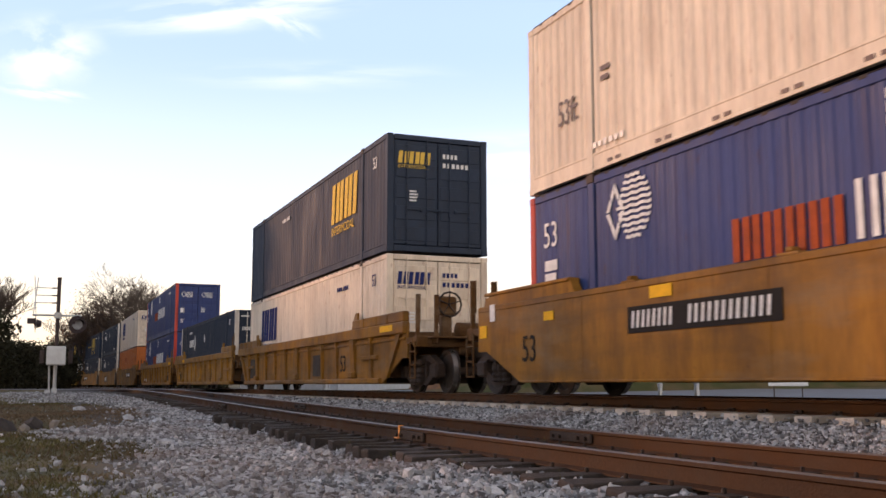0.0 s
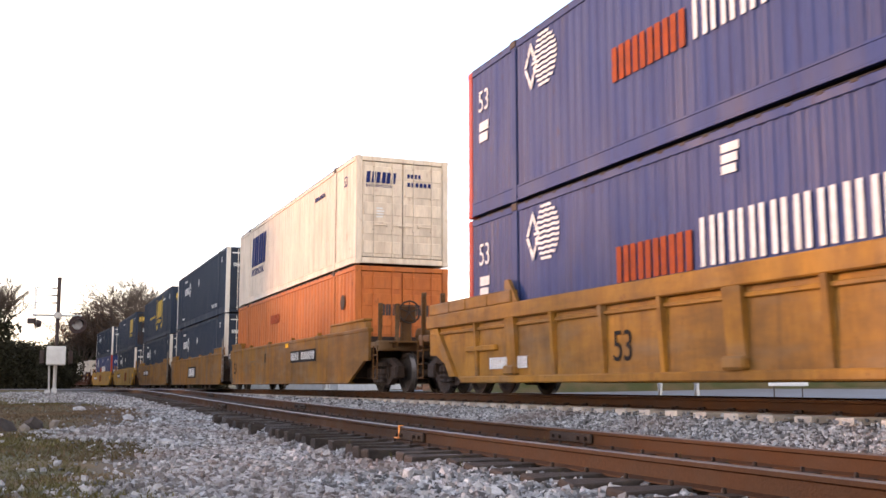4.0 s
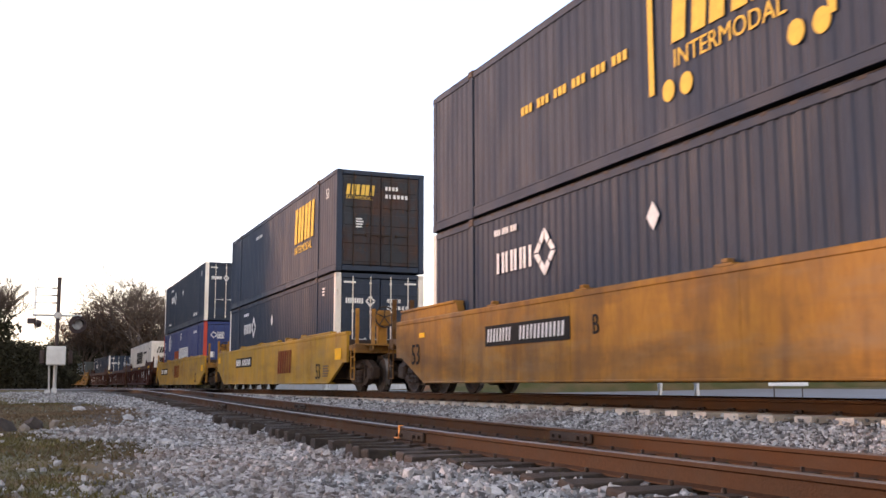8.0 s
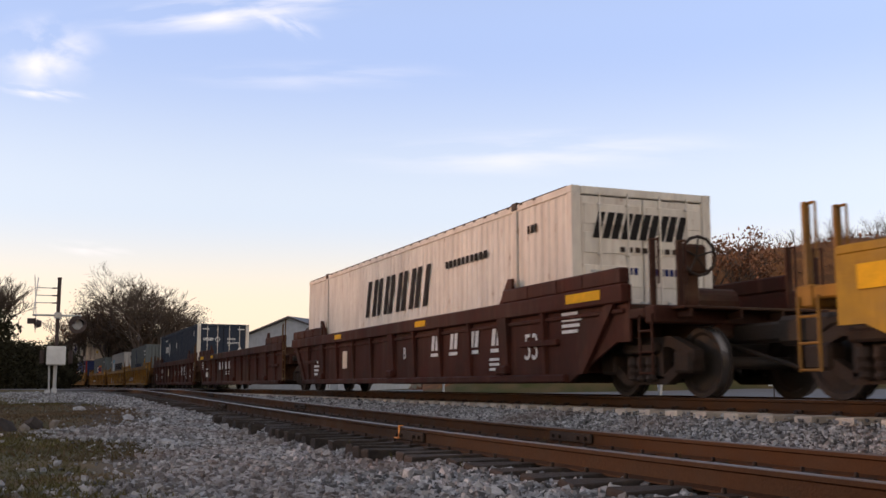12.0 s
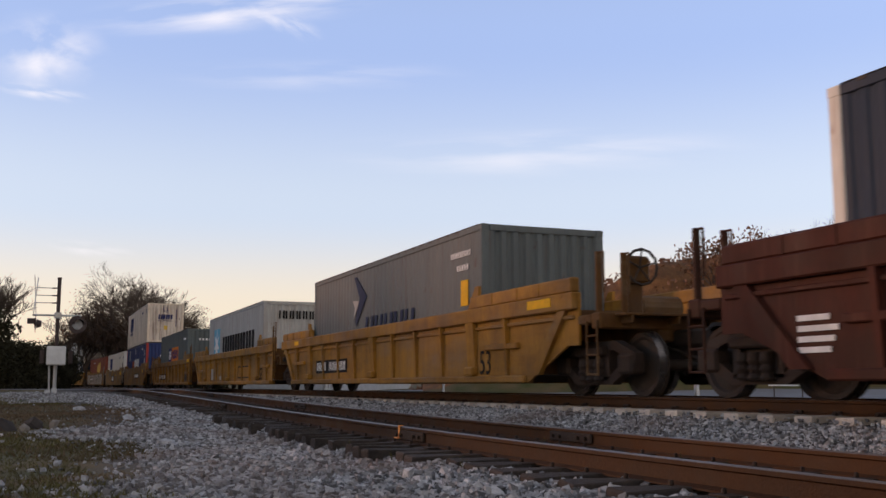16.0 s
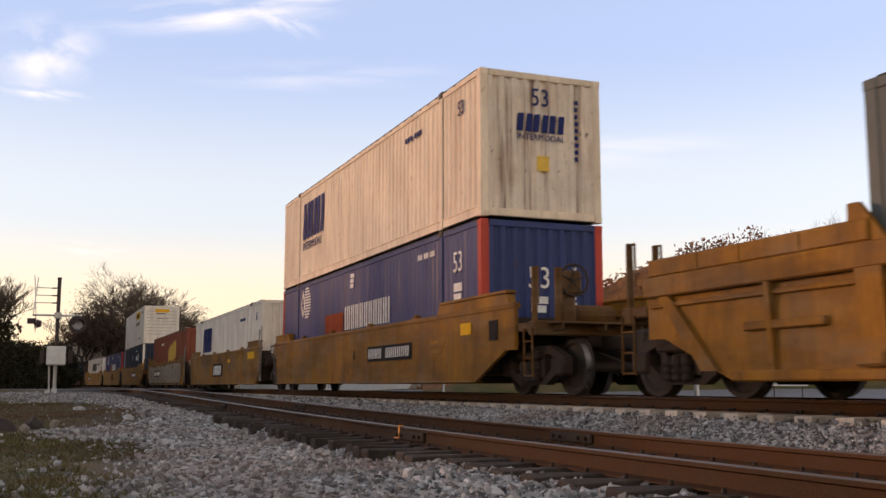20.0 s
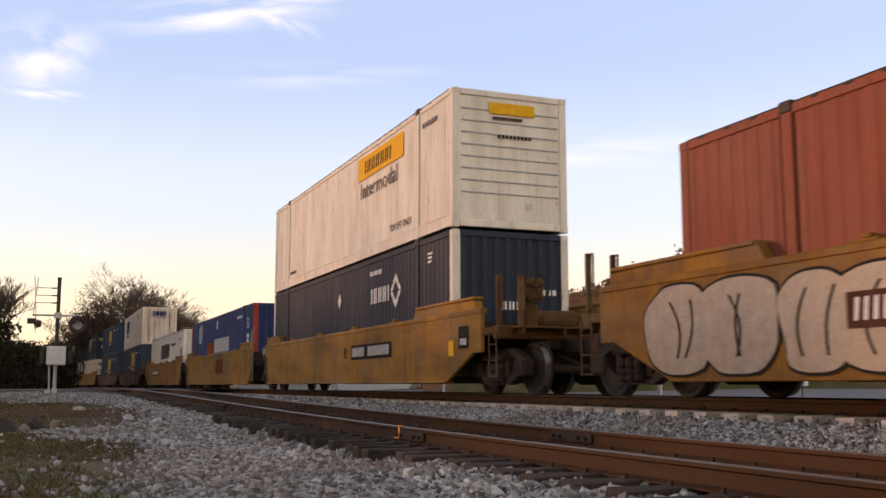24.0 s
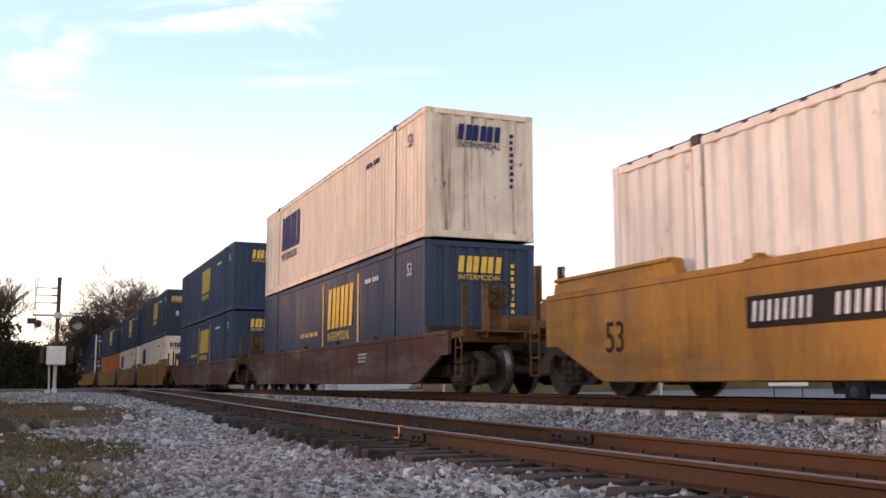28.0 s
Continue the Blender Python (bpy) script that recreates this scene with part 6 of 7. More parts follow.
clear = lambda x, y: abs(abs(y - SIDING_Y) - 0.755) > 0.09
between = lambda x, y, r: clear(x, y) and 0.13 < (3.0 - x) % 0.53 < 0.40
stones("ballast", np.concatenate([
    scatter(66000, -3.2, -15, -0.6, 3.3, 0.039, 1, left_edge, 1.25),
    scatter(36000, -15, -46, -1.9, 3.4, 0.048, 2, left_edge, 1.2),
    scatter(5200, -3, -26, 3.4, 6.0, 0.030, 3, lambda x, y, r: clear(x, y)),
    scatter(2000, -3, -8.6, 3.0, 3.8, 0.042, 31, between) + np.array((0, 0, 0.02, 0)),
    scatter(1500, -3, -15, 4.0, 5.3, 0.036, 32, between) + np.array((0, 0, 0.02, 0)),
    scatter(420, -5, -17, 2.55, 2.86, 0.058, 36) + np.array((0, 0, 0.03, 0)),
    scatter(500, -4, -26, 7.5, 7.95, 0.04, 33) + np.array((0, 0, 0.03, 0)),
    scatter(32000, -3, -22, 5.7, 7.62, 0.038, 4),
    scatter(11000, -22, -46, 5.6, 7.66, 0.06, 5),
    scatter(190, -5, -24, -3.0, 1.0, 0.022, 6),
    scatter(26000, 6, -3.2, 0.2, 3.3, 0.042, 34, lambda x, y, r: y > 0.4 + r.gauss(0, 0.14)),
    scatter(6000, 6, -3, 5.7, 7.6, 0.05, 35)]), "loose gray crushed stone ballast around the tracks")


def blades(name, n, x0, x1, y0, y1, seed, keep, high=0.04, mat="grass", label="short dull green grass on the bare verge"):
    r = random.Random(seed)
    v, f = [], []
    while len(v) < 3 * n:
        x, y = x0 + (x1 - x0) * r.random() ** 1.4, r.uniform(y0, y1)
        if not keep(x, y, r):
            continue
        z, a, h = ground_z(x, y), r.uniform(0, 6.28), high * r.uniform(0.4, 1.4)
        w = 0.004 + 0.0004 * abs(x)
        dx, dy = math.cos(a) * w, math.sin(a) * w
        k = len(v)
        v += [(x - dx, y - dy, z - 0.01), (x + dx, y + dy, z - 0.01), (x + r.uniform(-0.05, 0.05), y + r.uniform(-0.05, 0.05), z + h)]
        f.append((k, k + 1, k + 2))
    return tagged(new(name, mesh_of(name, v, f, M[mat])), label, "grass", kind="stuff")


bare = lambda x, y: -26 < x < -16.3 and y > -1.5 + 0.5 * math.sin(x)
blades("grass", 130000, -5, -46, -9, 2.4, 8, lambda x, y, r: not bare(x, y) and y < verge(x) + r.gauss(0.0, 0.22) and noise.noise((x * 0.5, y * 0.7, 3)) > -0.25 - 0.2 * (y < -1), 0.035)
blades("grass", 22000, -5, 5, -7, 0.6, 28, lambda x, y, r: y < 0.45 + r.gauss(0.0, 0.2) and noise.noise((x * 0.5, y * 0.7, 3)) > -0.3, 0.035)
blades("dead_grass", 30000, -5, -27, -5, 2.6, 18, lambda x, y, r: (bare(x, y) or noise.noise((x * 0.6, y * 0.8, 9)) > 0.12) and y < verge(x) + r.gauss(0.0, 0.25), 0.03, "dead_grass", "dead brown grass and leaves on the worn verge")


# ---------------- crossing signals ----------------
def crossing_signal(label, at, flip=1):
    s = new("crossing_signal")
    tagged(s, label, "signal", "crossing signals")
    part("mast", mesh_of("mast", *join(rod((0, 0, 0.1), (0, 0, 2.0), 0.065, 12), rod((0, 0, 2.0), (0, 0, 4.7), 0.075, 12), cbox(-0.09, 0.09, -0.09, 0.09, 4.66, 4.74, 0.02)), M["signal_dark"]), s, "dark mast, pale towards its foot")
    part("lower_mast", mesh_of("lower_mast", *rod((0, 0, 0.0), (0, 0, 1.35), 0.072, 12), M["galv"]), s, "galvanised lower mast")
    part("base", mesh_of("base", *join(cbox(-0.14, 0.14, -0.14, 0.14, -0.1, 0.06, 0.03), prism([(-0.12, 0.06), (0.12, 0.06), (0.08, 0.3), (-0.08, 0.3)], -0.1, 0.1)), M["galv"]), s, "pale cast base")
    boxp = part("equipment_box", mesh_of("equipment_box", *cbox(-0.22, 0.22, -0.36, 0.36, 1.2, 1.95, 0.03), M["box_white"]), s, "silver equipment box", pose(0.25, 0, 0))
    part("box_door", mesh_of("box_door", *cbox(0.22, 0.24, -0.32, 0.32, 1.24, 1.91, 0.01), M["box_white"]), boxp)
    for y in (-0.52, 0.55):
        part("bell", mesh_of("bell", *cbox(-0.12, 0.12, y - 0.09, y + 0.09, 1.25, 1.8, 0.04), M["signal_dark"]), s)
    part("conduit", mesh_of("conduit", *join(rod((0.15, -0.2, 0.0), (0.2, -0.24, 1.2), 0.035, 8), prism([(0.0, 0), (0.3, 0), (0.25, 0.22), (0.1, 0.22)], -0.36, -0.15)), M["galv"]), s, "pale conduit and foot box")
    part("cross_arm", mesh_of("cross_arm", *join(rod((0, -0.95, 3.2), (0, 0.9, 3.2), 0.04, 8), cbox(-0.1, 0.1, -0.14, 0.14, 3.08, 3.32, 0.03)), M["galv"]), s, "galvanised lamp arm")
    for y, turn in ((-0.82, -90), (0.75, 15)):
        lamp = part("flashing_lamp", mesh_of("flashing_lamp", *join(lathe([(0.02, -0.02), (0.36, 0.0), (0.36, 0.02)], 28, "x"), lathe([(0.12, -0.22), (0.18, -0.02)], 20, "x")), M["signal_dark"]), s, "round black backboard with an unlit lens", pose(0.04, y, 2.85, 0, 0, turn))
        part("lens", mesh_of("lens", *lathe([(0.02, 0.06), (0.17, 0.045), (0.21, 0.022)], 20, "x"), M["lens_back"] if turn != -90 else M["lens"]), lamp)
        part("hood", mesh_of("hood", *prism([(0.22 * math.cos(a), 0.22 * math.sin(a)) for a in np.linspace(0, math.pi, 10)] + [(0.20 * math.cos(a), 0.20 * math.sin(a)) for a in np.linspace(math.pi, 0, 10)], 0.02, 0.32, "x"), M["signal_dark"]), lamp)
    board = part("crossbuck", mesh_of("crossbuck", *join(prism([(-0.62, -0.72), (-0.5, -0.78), (0.62, 0.72), (0.5, 0.78)], -0.012, 0.012, "x"), prism([(0.62, -0.72), (0.5, -0.78), (-0.62, 0.72), (-0.5, 0.78)], -0.03, -0.014, "x")), M["white_mark"]), s, "white crossbuck boards seen edge-on", pose(-0.02, -0.86, 4.0, 0, 0, 84))
    part("board_bracket", mesh_of("board_bracket", *join(*[rod((0, 0, z), (0, -0.86, z), 0.018, 6) for z in (3.7, 4.0, 4.3)]), M["galv"]), s)
    for z in (3.7, 4.0, 4.3):
        part("step", mesh_of("step", *rod((0, -0.26, z), (0, 0.02, z), 0.03, 6), M["signal_dark"]), s)
    s.matrix_basis = at
    return s


crossing_signal("crossing signal with dark mast and silver box beside the siding", pose(-43.6, 0.82, -0.24))
crossing_signal("crossing signal beyond the tracks with dark mast", pose(-47.2, 13.0, -0.25, 0, 0, 180))


# ---------------- trees ----------------
def limbs(seed, height, spread, levels=5, kids=3, trunk=0.2, droop=0.0, thin=0.007):
    r = random.Random(seed)
    wood, fine, tips = [], [], []

    def grow(p, d, length, rad, level):
        q = p + d * length
        (wood if level < 3 else fine).append(rod(p, q, rad, 6 if level < 2 else 3, rad * 0.62))
        if level >= levels:
            tips.append(q)
            return
        for i in range(kids + (1 if level < 2 else 0)):
            side = Vector((r.uniform(-1, 1), r.uniform(-1, 1), r.uniform(-0.35, 0.6) - droop))
            nd = (d * r.uniform(0.55, 1.0) + side.normalized() * r.uniform(0.5, 0.95) * spread).normalized()
            start = p + d * length * r.uniform(0.55, 1.0) if level else p + d * length * r.uniform(0.5, 1.0)
            grow(start, nd, length * r.uniform(0.55, 0.82), max(thin, rad * 0.6), level + 1)
    grow(Vector((0, 0, -0.2)), Vector((r.uniform(-0.08, 0.08), r.uniform(-0.08, 0.08), 1)).normalized(), height * 0.32, trunk, 0)
    top = max(t.z for t in tips)
    k = height / top
    scale = lambda s: ([(x * k, y * k, z * k) for x, y, z in s[0]], s[1])
    return scale(join(*wood)), scale(join(*fine)), [t * k for t in tips]


def tree(label, x, y, z, height, seed, leaf=None, leaves=3000, spread=1.0, levels=5, size=0.22, fill=0.8, thin=0.007):
    t = new("tree")
    tagged(t, label, "tree", "trees")
    w, f, tips = limbs(seed, height, spread, levels, thin=thin)
    part("trunk", mesh_of("trunk", *w, M["bark"]), t, "trunk and main limbs")
    part("branchwork", mesh_of("branchwork", *f, M["twig"]), t, "fine branches")
    if leaf:
        r = np.random.RandomState(seed + 50)
        c = np.array([tuple(p) for p in tips])[r.randint(0, len(tips), leaves)] + r.normal(0, 1, (leaves, 3)) * (fill, fill, fill * 0.8)
        low = c[:, 2] < height * 0.06
        c[low, 2] = height * 0.06 + r.uniform(0, 1, low.sum())
        a, b = r.normal(0, 1, (leaves, 3)), r.normal(0, 1, (leaves, 3))
        a *= size * r.uniform(0.5, 1.2, (leaves, 1)) / np.linalg.norm(a, axis=1, keepdims=True)
        b *= size * 0.6 / np.linalg.norm(b, axis=1, keepdims=True)
        v = np.stack([c - a, c + b, c + a, c - b], 1).reshape(-1, 3).tolist()
        q = [(k, k + 1, k + 2, k + 3) for k in range(0, 4 * leaves, 4)]
        part("crown", mesh_of("crown", v, q, M[leaf]), t, "crown of leaves")
    t.matrix_basis = pose(x, y, z)
    return t


def spot(across, depth):
    """Where the line at that bearing (tangent from the view's middle) meets the ground plan, so many metres ahead."""
    return (depth * (across * math.cos(YAW) - math.sin(YAW)), depth * (across * math.sin(YAW) + math.cos(YAW)))


def plant(label, across, depth, height, seed, **kw):
    x, y = spot(across, depth)
    return tree(label, x, y, ground_z(x, y) - 0.1, height, seed, **kw)


BARE = "bare leafless tree with fine branches against the sky"
EVER = "dense dark evergreen tree added out of view for shade"
plant(BARE, -0.462, 72, 9.6, 3, levels=7, spread=0.62, thin=0.007)
plant(BARE, -0.456, 78, 8.8, 6, levels=6, spread=0.42, thin=0.008)
plant(BARE, -0.478, 80, 11.5, 5, levels=6, spread=0.7, thin=0.008)
plant(BARE, -0.298, 118, 14.8, 7, levels=7, spread=0.66, thin=0.012)
plant(BARE, -0.285, 122, 14.0, 27, levels=6, spread=0.55, thin=0.014)
for i, (a, d, h) in enumerate(((-0.345, 150, 12.6), (-0.36, 156, 11.0), (-0.328, 160, 13.4))):
    plant("half-bare tree with some brown leaves beyond the crossing", a, d, h, 9 + 3 * i, levels=6, spread=0.7, leaf="leaf_brown", leaves=1500, size=0.16, fill=0.5, thin=0.016)


for i, (a, d, h) in enumerate(((-0.352, 132, 9.6), (-0.331, 128, 11.0), (-0.312, 131, 12.6), (-0.296, 127, 12.2), (-0.272, 130, 11.0), (-0.25, 133, 8.6))):
    plant("twiggy tree with dry brown leaves beyond the crossing", a, d, h, 60 + 5 * i, levels=6, spread=0.6, leaf="bud", leaves=5200, size=0.12, fill=0.45, thin=0.014)


def shrub(label, across, depth, wide, high, seed, leaf="leaf_dark", leaves=9000, size=0.13):
    """A dense mass of leaves to the ground on a few stems, with an uneven outline."""
    s = new("bush")
    tagged(s, label, "bush", "bushes")
    r = np.random.RandomState(seed)
    stems = [rod((r.uniform(-0.2, 0.2) * wide, r.uniform(-0.2, 0.2) * wide, -0.2), (r.uniform(-0.4, 0.4) * wide, r.uniform(-0.4, 0.4) * wide, high * r.uniform(0.6, 0.95)), 0.05, 6, 0.015) for k in range(9)]
    part("stem", mesh_of("stem", *join(*stems), M["bark"]), s, "stems")
    lobes = np.stack([r.uniform(-0.45, 0.45, 22) * wide, r.uniform(-0.45, 0.45, 22) * wide, r.uniform(0.05, 0.86, 22) * high], 1)
    c = lobes[r.randint(0, 22, leaves)] + r.normal(0, 1, (leaves, 3)) * (0.11 * wide, 0.11 * wide, 0.09 * high)
    c[:, 2] = np.abs(c[:, 2])
    a, b = r.normal(0, 1, (leaves, 3)), r.normal(0, 1, (leaves, 3))
    a *= size * r.uniform(0.6, 1.3, (leaves, 1)) / np.linalg.norm(a, axis=1, keepdims=True)
    b *= size * 0.6 / np.linalg.norm(b, axis=1, keepdims=True)
    v = np.stack([c - a, c + b, c + a, c - b], 1).reshape(-1, 3).tolist()
    part("foliage", mesh_of("foliage", v, [(k, k + 1, k + 2, k + 3) for k in range(0, 4 * leaves, 4)], M[leaf]), s, "leaves down to the ground")
    x, y = spot(across, depth)
    s.matrix_basis = pose(x, y, ground_z(x, y) - 0.05)
    return s


EVERB = "dense dark evergreen bush at the edge of the verge"
for i, (a, d, w, h) in enumerate(((-0.452, 70, 4.2, 5.6), (-0.432, 76, 4.0, 3.6), (-0.414, 82, 4.2, 3.3), (-0.396, 90, 4.0, 3.5), (-0.380, 99, 3.6, 3.4),
                                  (-0.372, 150, 8, 7.2), (-0.345, 150, 8, 7.8), (-0.318, 146, 8, 8.4), (-0.292, 140, 8, 8.6), (-0.266, 138, 8, 8.2), (-0.242, 140, 7, 6.4), (-0.40, 170, 10, 7.0), (-0.43, 170, 10, 7.4))):
    shrub(EVERB if d < 120 else "dark mass of evergreen growth beyond the crossing", a, d, w, h, 300 + i, leaves=9000, size=0.16 if d < 120 else 0.26)
# unseen trees added on the camera's side to shade the scene, tall along the far stretch and a low thicket nearer
for i in range(25):
    x = -74 - 9.5 * i + (i * 37 % 5)
    y, h = -19 - (i * 53 % 6) + bend(x), 12.0 + (i * 29 % 4)
    tree(EVER, x, y, ground_z(x, y) - 0.1, h, 130 + i, leaf="leaf_dark", leaves=4500, levels=4, fill=1.5, size=0.45)
# unseen thicket that shades ground and cars; three kept low to let sun through
for i in range(15):
    x, y, h = -12 - 3.7 * i, -22 - (i * 31 % 4), (6.9 if i < 8 else 6.0) + 0.3 * (i * 17 % 6) - (3.4 if i in (4, 5, 6) else 0)
    tree("low brown thicket added out of view to shade the ground", x, y, ground_z(x, y) - 0.1, h, 170 + i, leaf="leaf_brown", leaves=2200, levels=5, fill=0.5, size=0.2)
# unseen trees that break up the sun on the containers
for i in range(6):
    x, y, h = -43 - 5.6 * i, -23 - (i * 41 % 5), (8.6 if i < 4 else 12.0) + 0.6 * (i * 19 % 4)
    tree("tall half-bare tree added out of view for dappled shade", x, y, ground_z(x, y) - 0.1, h, 210 + i, leaf="leaf_brown", leaves=1700, levels=5, fill=0.5, size=0.2, thin=0.02)
# unseen row that blocks sun and sky from the far train
for i in range(20):
    x = -61 - 6.5 * i - (i * 23 % 3)
    y, h = -12.0 - (i * 31 % 4) + bend(x), 11.5 + 0.7 * (i * 13 % 4)
    tree("dense dark evergreen tree added out of view to darken the far train", x, y, ground_z(x, y) - 0.1, h, 400 + i, leaf="leaf_dark", leaves=5000, levels=4, fill=1.1, size=0.32)
BROWN_TREE = "tree with brown autumn leaves on the far bank"
CREST = ((-0.02, 30), (0.04, 95), (0.082, 140), (0.121, 168), (0.15, 180), (0.163, 187), (0.19, 208), (0.222, 229), (0.29, 237), (0.35, 247), (0.44, 262), (0.56, 270), (0.75, 200), (0.9, 60))


def crest(a):
    """Height of the bank's top over the eye's level, seen at 72 m, by its bearing."""
    for (a0, h0), (a1, h1) in zip(CREST, CREST[1:]):
        if a <= a1:
            return (h0 + (h1 - h0) * max(0, a - a0) / (a1 - a0)) * 72 / 1786
    return 0


def bank():
    across, deep = [-0.02 + 0.0075 * i for i in range(124)], [63 + 1.2 * i for i in range(34)]
    v = []
    for a in across:
        for d in deep:
            x, y = spot(a, d)
            rise = smooth(63, 73, d) * (1 - 0.85 * smooth(76, 102, d))
            lump = 0.35 * noise.noise((x * 0.22, y * 0.22, 1.0)) + 0.16 * noise.noise((x * 0.9, y * 0.9, 4.0))
            v.append((x, y, ground_z(x, y) - 0.25 + (crest(a) + 0.3) * rise + lump * smooth(63, 67, d)))
    n = len(deep)
    f = [(i * n + j, (i + 1) * n + j, (i + 1) * n + j + 1, i * n + j + 1) for i in range(len(across) - 1) for j in range(n - 1)]
    b = tagged(new("bank", mesh_of("bank", v, f, M["leaf_litter"])), "brown leaf-covered bank beyond the street", "bank", kind="structure")
    b.data.materials.append(M["ground"])
    for p in b.data.polygons:
        p.use_smooth = True
        p.material_index = 1 if p.index % (n - 1) < 3 else 0
    r = np.random.RandomState(77)
    high = np.array([q for i, q in enumerate(v) if i % n > 4])
    c = high[r.randint(0, len(high), 26000)] + r.normal(0, 1, (26000, 3)) * (0.6, 0.6, 0.16)
    s, t = r.normal(0, 1, (26000, 3)) * 0.10, r.normal(0, 1, (26000, 3)) * 0.08
    q = np.stack([c - s, c + t, c + s, c - t], 1).reshape(-1, 3).tolist()
    tagged(new("undergrowth", mesh_of("undergrowth", q, [(k, k + 1, k + 2, k + 3) for k in range(0, 4 * 26000, 4)], M["leaf_brown"])), "brown dead undergrowth covering the bank", "undergrowth", kind="stuff")


bank()
plant(BROWN_TREE, 0.265, 66, 10.2, 80, leaf="leaf_brown", leaves=3600, levels=5, fill=0.3, size=0.15, spread=0.6)
for i, (a, d, h) in enumerate(((0.385, 84, 14.2), (0.41, 84, 14.8), (0.435, 86, 15.4), (0.35, 86, 13.2), (0.335, 90, 13.0), (0.365, 92, 14.4), (0.398, 92, 15.0), (0.422, 94, 15.6), (0.46, 88, 15.8), (0.49, 92, 16.4))):
    plant(BARE, a, d, h, 90 + i, levels=6, spread=0.8 if i < 4 else 0.5)

# ---------------- metal shed beyond the crossing ----------------
shed = tagged(new("metal_building"), "pale gray metal building with a dark gabled roof", "building")
SX, SY = spot(-0.152, 98)
GW, GL, EH, RH = 5.4, 17.0, 5.2, 7.0
part("wall", mesh_of("wall", *join(
    prism([(-GW, 0), (GW, 0), (GW, EH), (0, RH), (-GW, EH)], 0, 0.15),
    prism([(-GW, 0), (GW, 0), (GW, EH), (0, RH), (-GW, EH)], GL - 0.15, GL),
    box(-GW, -GW + 0.15, 0.15, GL - 0.15, 0, EH), box(GW - 0.15, GW, 0.15, GL - 0.15, 0, EH)), M["shed"]), shed, "pale gray cladding")
for e in (-1, 1):
    part("roof_slope", mesh_of("roof_slope", *prism([(0, RH + 0.02), (e * (GW + 0.35), EH - 0.1), (e * (GW + 0.35), EH + 0.06), (0, RH + 0.2)], -0.35, GL + 0.35), M["roof"]), shed, "dark metal roof")
for i in range(9):
    part("cladding_rib", cached("cladding_rib", lambda: box(-0.04, 0.04, -0.03, -0.002, 0.1, EH - 0.05), "shed"), shed, at=pose(-4.8 + i * 1.2, 0, 0))
shed.matrix_basis = pose(SX, SY, ground_z(SX, SY), 0, 0, 46)

# ---------------- small things on the verges ----------------
def chunk(name, label, x, y, size, mat, seed, cat="rock"):
    r = random.Random(seed)
    bm = bmesh.new()
    bmesh.ops.create_icosphere(bm, subdivisions=1, radius=0.5)
    for v in bm.verts:
        v.co *= 1 + 0.75 * noise.noise(v.co * 3.1 + Vector((seed * 1.7, 0, 0)))
        v.co = Vector((v.co.x * size[0], v.co.y * size[1], v.co.z * size[2]))
    ob = new(name, bm_mesh(name, bm, mat))
    ob.matrix_basis = pose(x, y, ground_z(x, y) + size[2] * 0.25, 0, 0, r.uniform(0, 180))
    return tagged(ob, label, cat)


chunk("rubble_block", "pale broken concrete lump on the grass", -16.6, 0.32, (0.16, 0.16, 0.2), "rubble", 1)
chunk("rubble_block", "pale broken concrete lump on the grass", -15.6, -0.08, (0.26, 0.16, 0.14), "rubble", 2)
chunk("rubble_block", "dark lump of earth and debris on the grass", -15.8, -0.38, (0.6, 0.4, 0.3), "tie", 3)
chunk("rubble_block", "dark lump of earth and debris on the grass", -16.4, 0.05, (0.5, 0.3, 0.22), "tie", 4)
for i, (x, y, s) in enumerate(((-9.6, 2.2, 0.16), (-11.8, 1.4, 0.2), (-17, 1.9, 0.2), (-19, 1.6, 0.22), (-24, 1.0, 0.25))):
    chunk("stone", "larger gray stone lying on the ballast", x, y, (s * 1.4, s, s * 0.6), "ballast", 20 + i, "stone")
board = tagged(new("sign_board"), "low white board on two short posts beyond the street", "sign")
part("board", mesh_of("board", *cbox(-0.78, 0.78, -0.02, 0.02, 0.5, 0.8, 0.01), M["white_mark"]), board, "plain white board")
for x in (-0.55, 0.55):
    part("post", mesh_of("post", *cbox(x - 0.02, x + 0.02, 0.02, 0.06, -0.2, 0.78, 0.006), M["signal_dark"]), board)
board.matrix_basis = pose(*spot(0.339, 40), -0.36, 0, 0, 66)
for a, d, h in ((0.2489, 30, 0.75), (0.213, 34, 0.6), (0.0005, 62, 0.7)):
    x, y = spot(a, d)
    tagged(new("marker_post", mesh_of("marker_post", *join(cbox(-0.07, 0.07, -0.05, 0.05, -0.3, h * 0.75, 0.01), cbox(-0.09, 0.09, -0.06, 0.06, h * 0.75, h, 0.02)), M["galv"])), "short gray marker post beside the street", "post").matrix_basis = pose(x, y, -0.36)


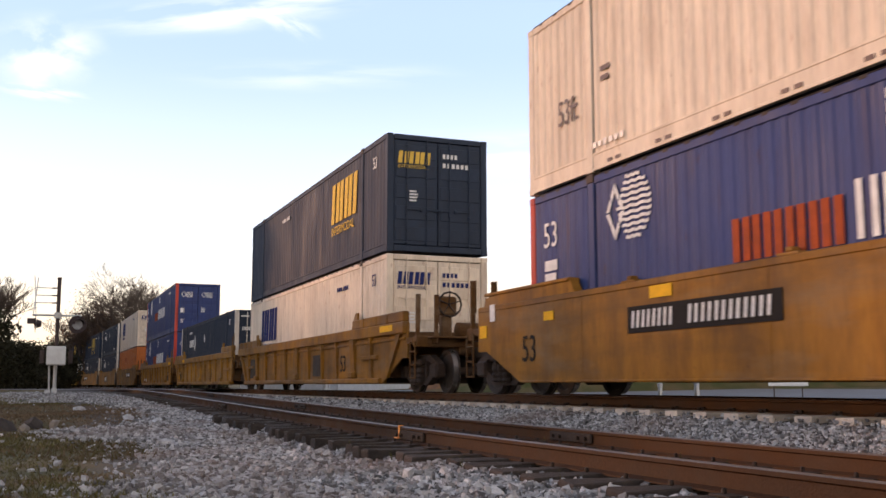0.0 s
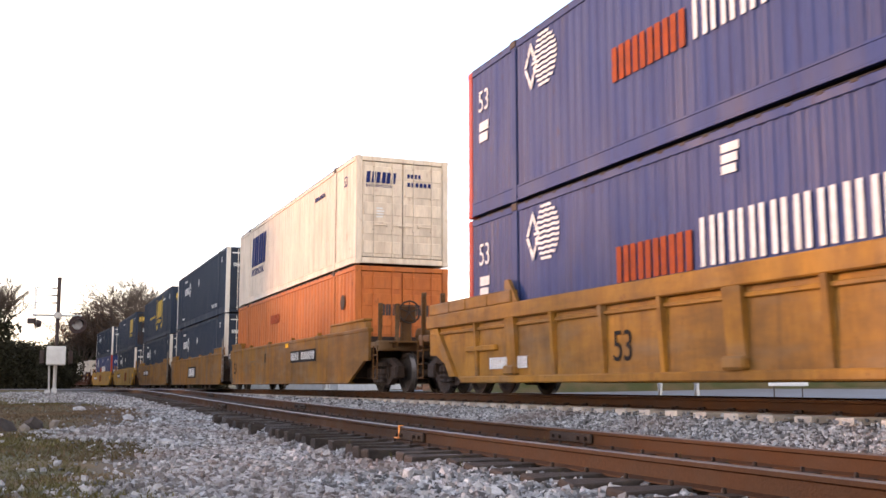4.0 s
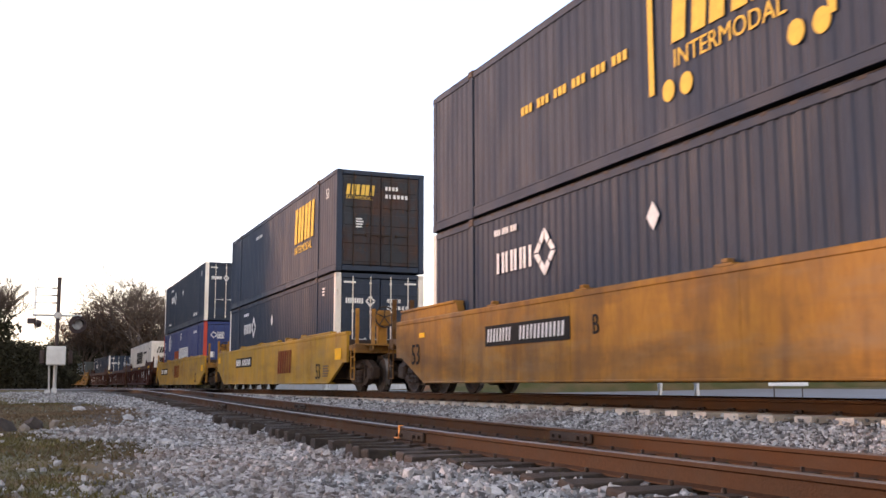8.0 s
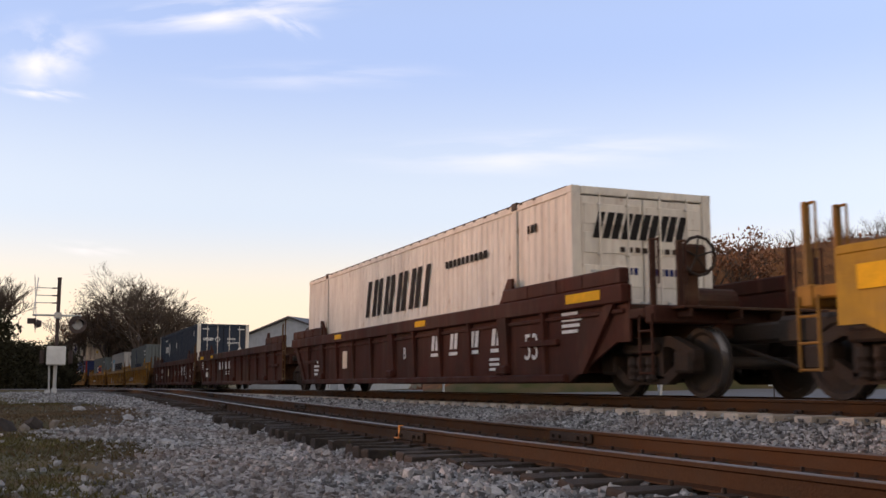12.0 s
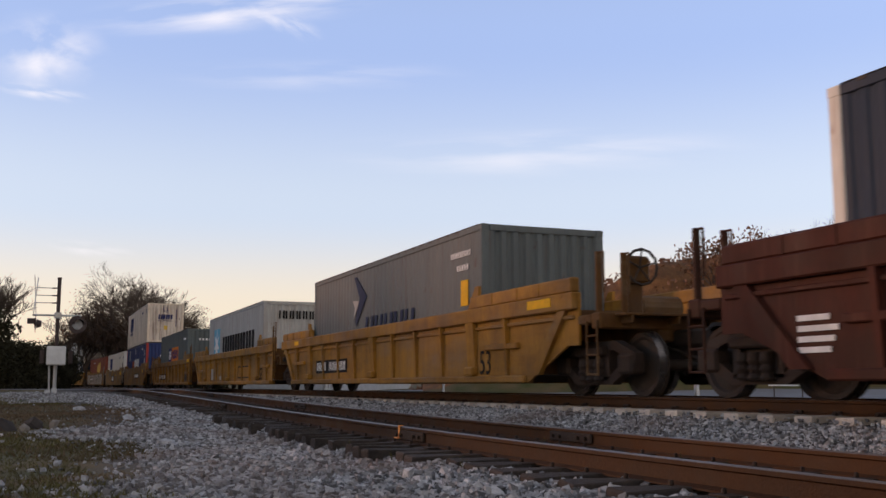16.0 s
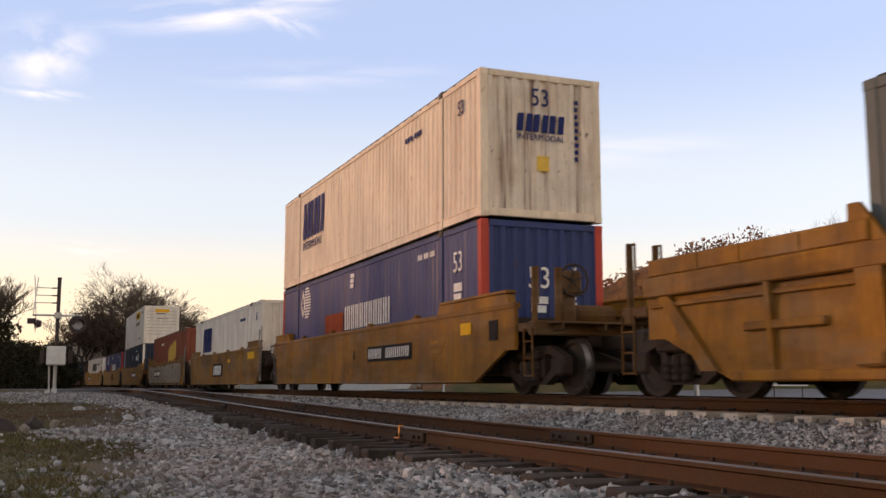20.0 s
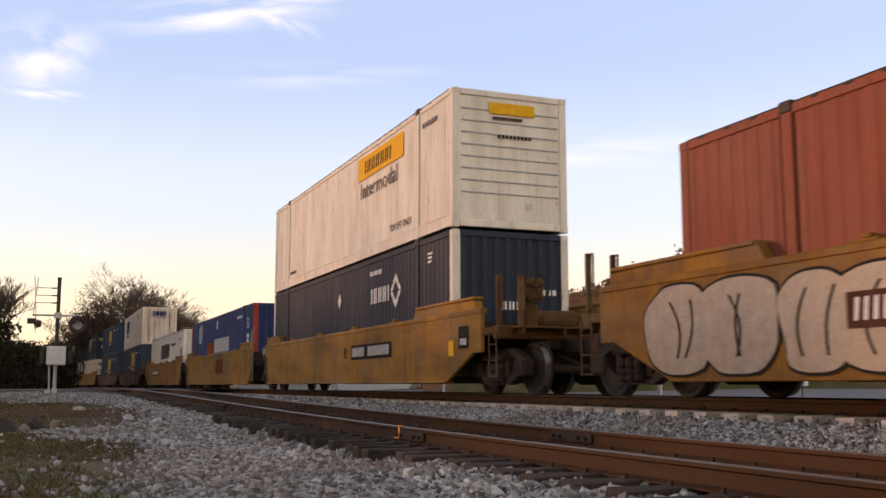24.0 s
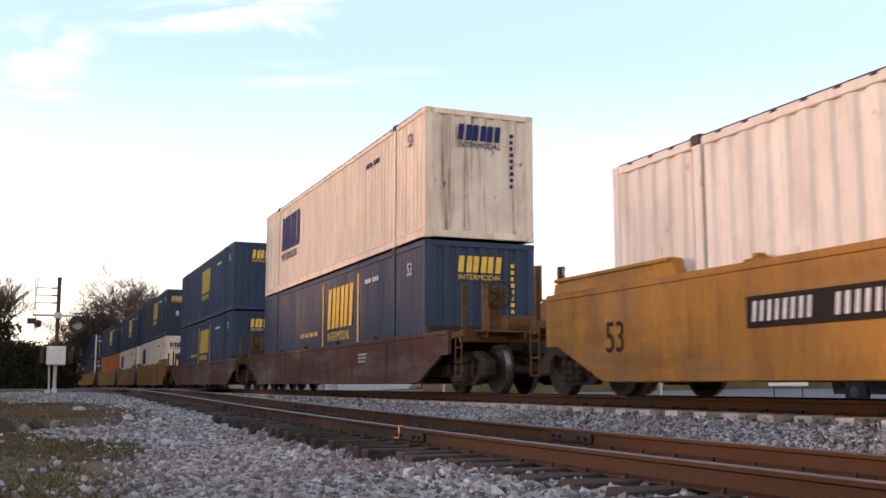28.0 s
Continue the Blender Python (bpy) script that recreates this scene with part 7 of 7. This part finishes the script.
# ---------------- a dark car creeping along the street ----------------
def street_car():
    c = tagged(new("car"), "dark passenger car creeping along the street behind the tracks", "car")
    side = [(-2.15, 0.28), (2.2, 0.28), (2.25, 0.55), (2.1, 0.78), (1.1, 0.92), (0.35, 1.42), (-1.0, 1.46), (-1.7, 1.0), (-2.2, 0.95)]
    part("body", mesh_of("body", *prism(side, -0.85, 0.85), M["car_paint"]), c, "dark glossy body")
    for y in (-0.86, 0.86):
        for pts in ([(0.95, 0.96), (0.32, 1.36), (-0.3, 1.38), (-0.3, 0.96)], [(-0.36, 0.96), (-0.36, 1.38), (-0.95, 1.39), (-1.5, 0.98)]):
            part("side_window", mesh_of("side_window", *prism(pts, y - 0.004, y + 0.004), M["glass"]), c)
        for x in (-1.4, 1.45):
            w = part("wheel", mesh_of("wheel", *moved(lathe([(0.2, -0.11), (0.31, -0.1), (0.33, -0.06), (0.33, 0.06), (0.31, 0.1), (0.2, 0.11)], 22)), M["rubber"]), c, "", pose(x, y * 0.97, 0.33))
            part("rim", mesh_of("rim", *lathe([(0.03, -0.115), (0.12, -0.118), (0.15, -0.108), (0.15, 0.108), (0.12, 0.118), (0.03, 0.115)], 18), M["roof"]), w)
    part("windscreen", mesh_of("windscreen", *prism([(1.1, 0.935), (0.37, 1.435), (0.35, 1.42), (1.08, 0.925)], -0.72, 0.72), M["glass"]), c)
    for y in (-0.62, 0.62):
        part("headlight", mesh_of("headlight", *moved(lathe([(0.03, 2.235), (0.1, 2.225), (0.11, 2.15)], 14, "x"), 0, y, 0.66), M["white_mark"]), c)
    return c


CAR = street_car()


# ---------------- motion of the train ----------------
SPEED = ((0.0, 14.98), (3.5, 15.19), (7.0, 15.07), (10.5, 15.17), (14.0, 15.20), (17.5, 15.05), (21.0, 15.52), (24.5, 15.36), (28.0, 15.47))


def run(t):
    """Metres that the train has gone by t seconds."""
    s = 0.0
    for (t0, v0), (t1, v1) in zip(SPEED, SPEED[1:]):
        if t <= t0:
            break
        u = min(t, t1) - t0
        s += v0 * u + 0.5 * (v1 - v0) / (t1 - t0) * u * u
    return s


def motions():
    walk(CAR, [(t, pose(-17.2 + 1.15 * (28 - t), 18.9, -0.325, 0, 0, 180)) for t in (0.0, 14.0, 28.0)])
    times = [i * 0.5 for i in range(57)]
    for thing, centre, z in TRAIN:
        rows = []
        for t in times:
            x = centre + run(t)
            rows.append((t, pose(x, TRACK_Y + bend(x), z, 0, 0, heading(x))))
        walk(thing, rows)
    for wheel, lx, along, centre, r in WHEELSETS:
        seen = [k / FPS for k in range(0, 28 * FPS + 1) if -48 < centre + along + run(k / FPS) < -2]
        if not seen:
            continue
        a0 = run(seen[0]) / r
        seen_rows = [(t, math.degrees(run(t) / r - a0)) for t in seen]
        rows = ([(0.0, 0.0)] if seen[0] > 0 else []) + seen_rows + ([(28.0, seen_rows[-1][1])] if seen[-1] < 28 else [])
        walk(wheel, [(t, pose(lx, 0, r, 0, a, 0)) for t, a in rows])


motions()
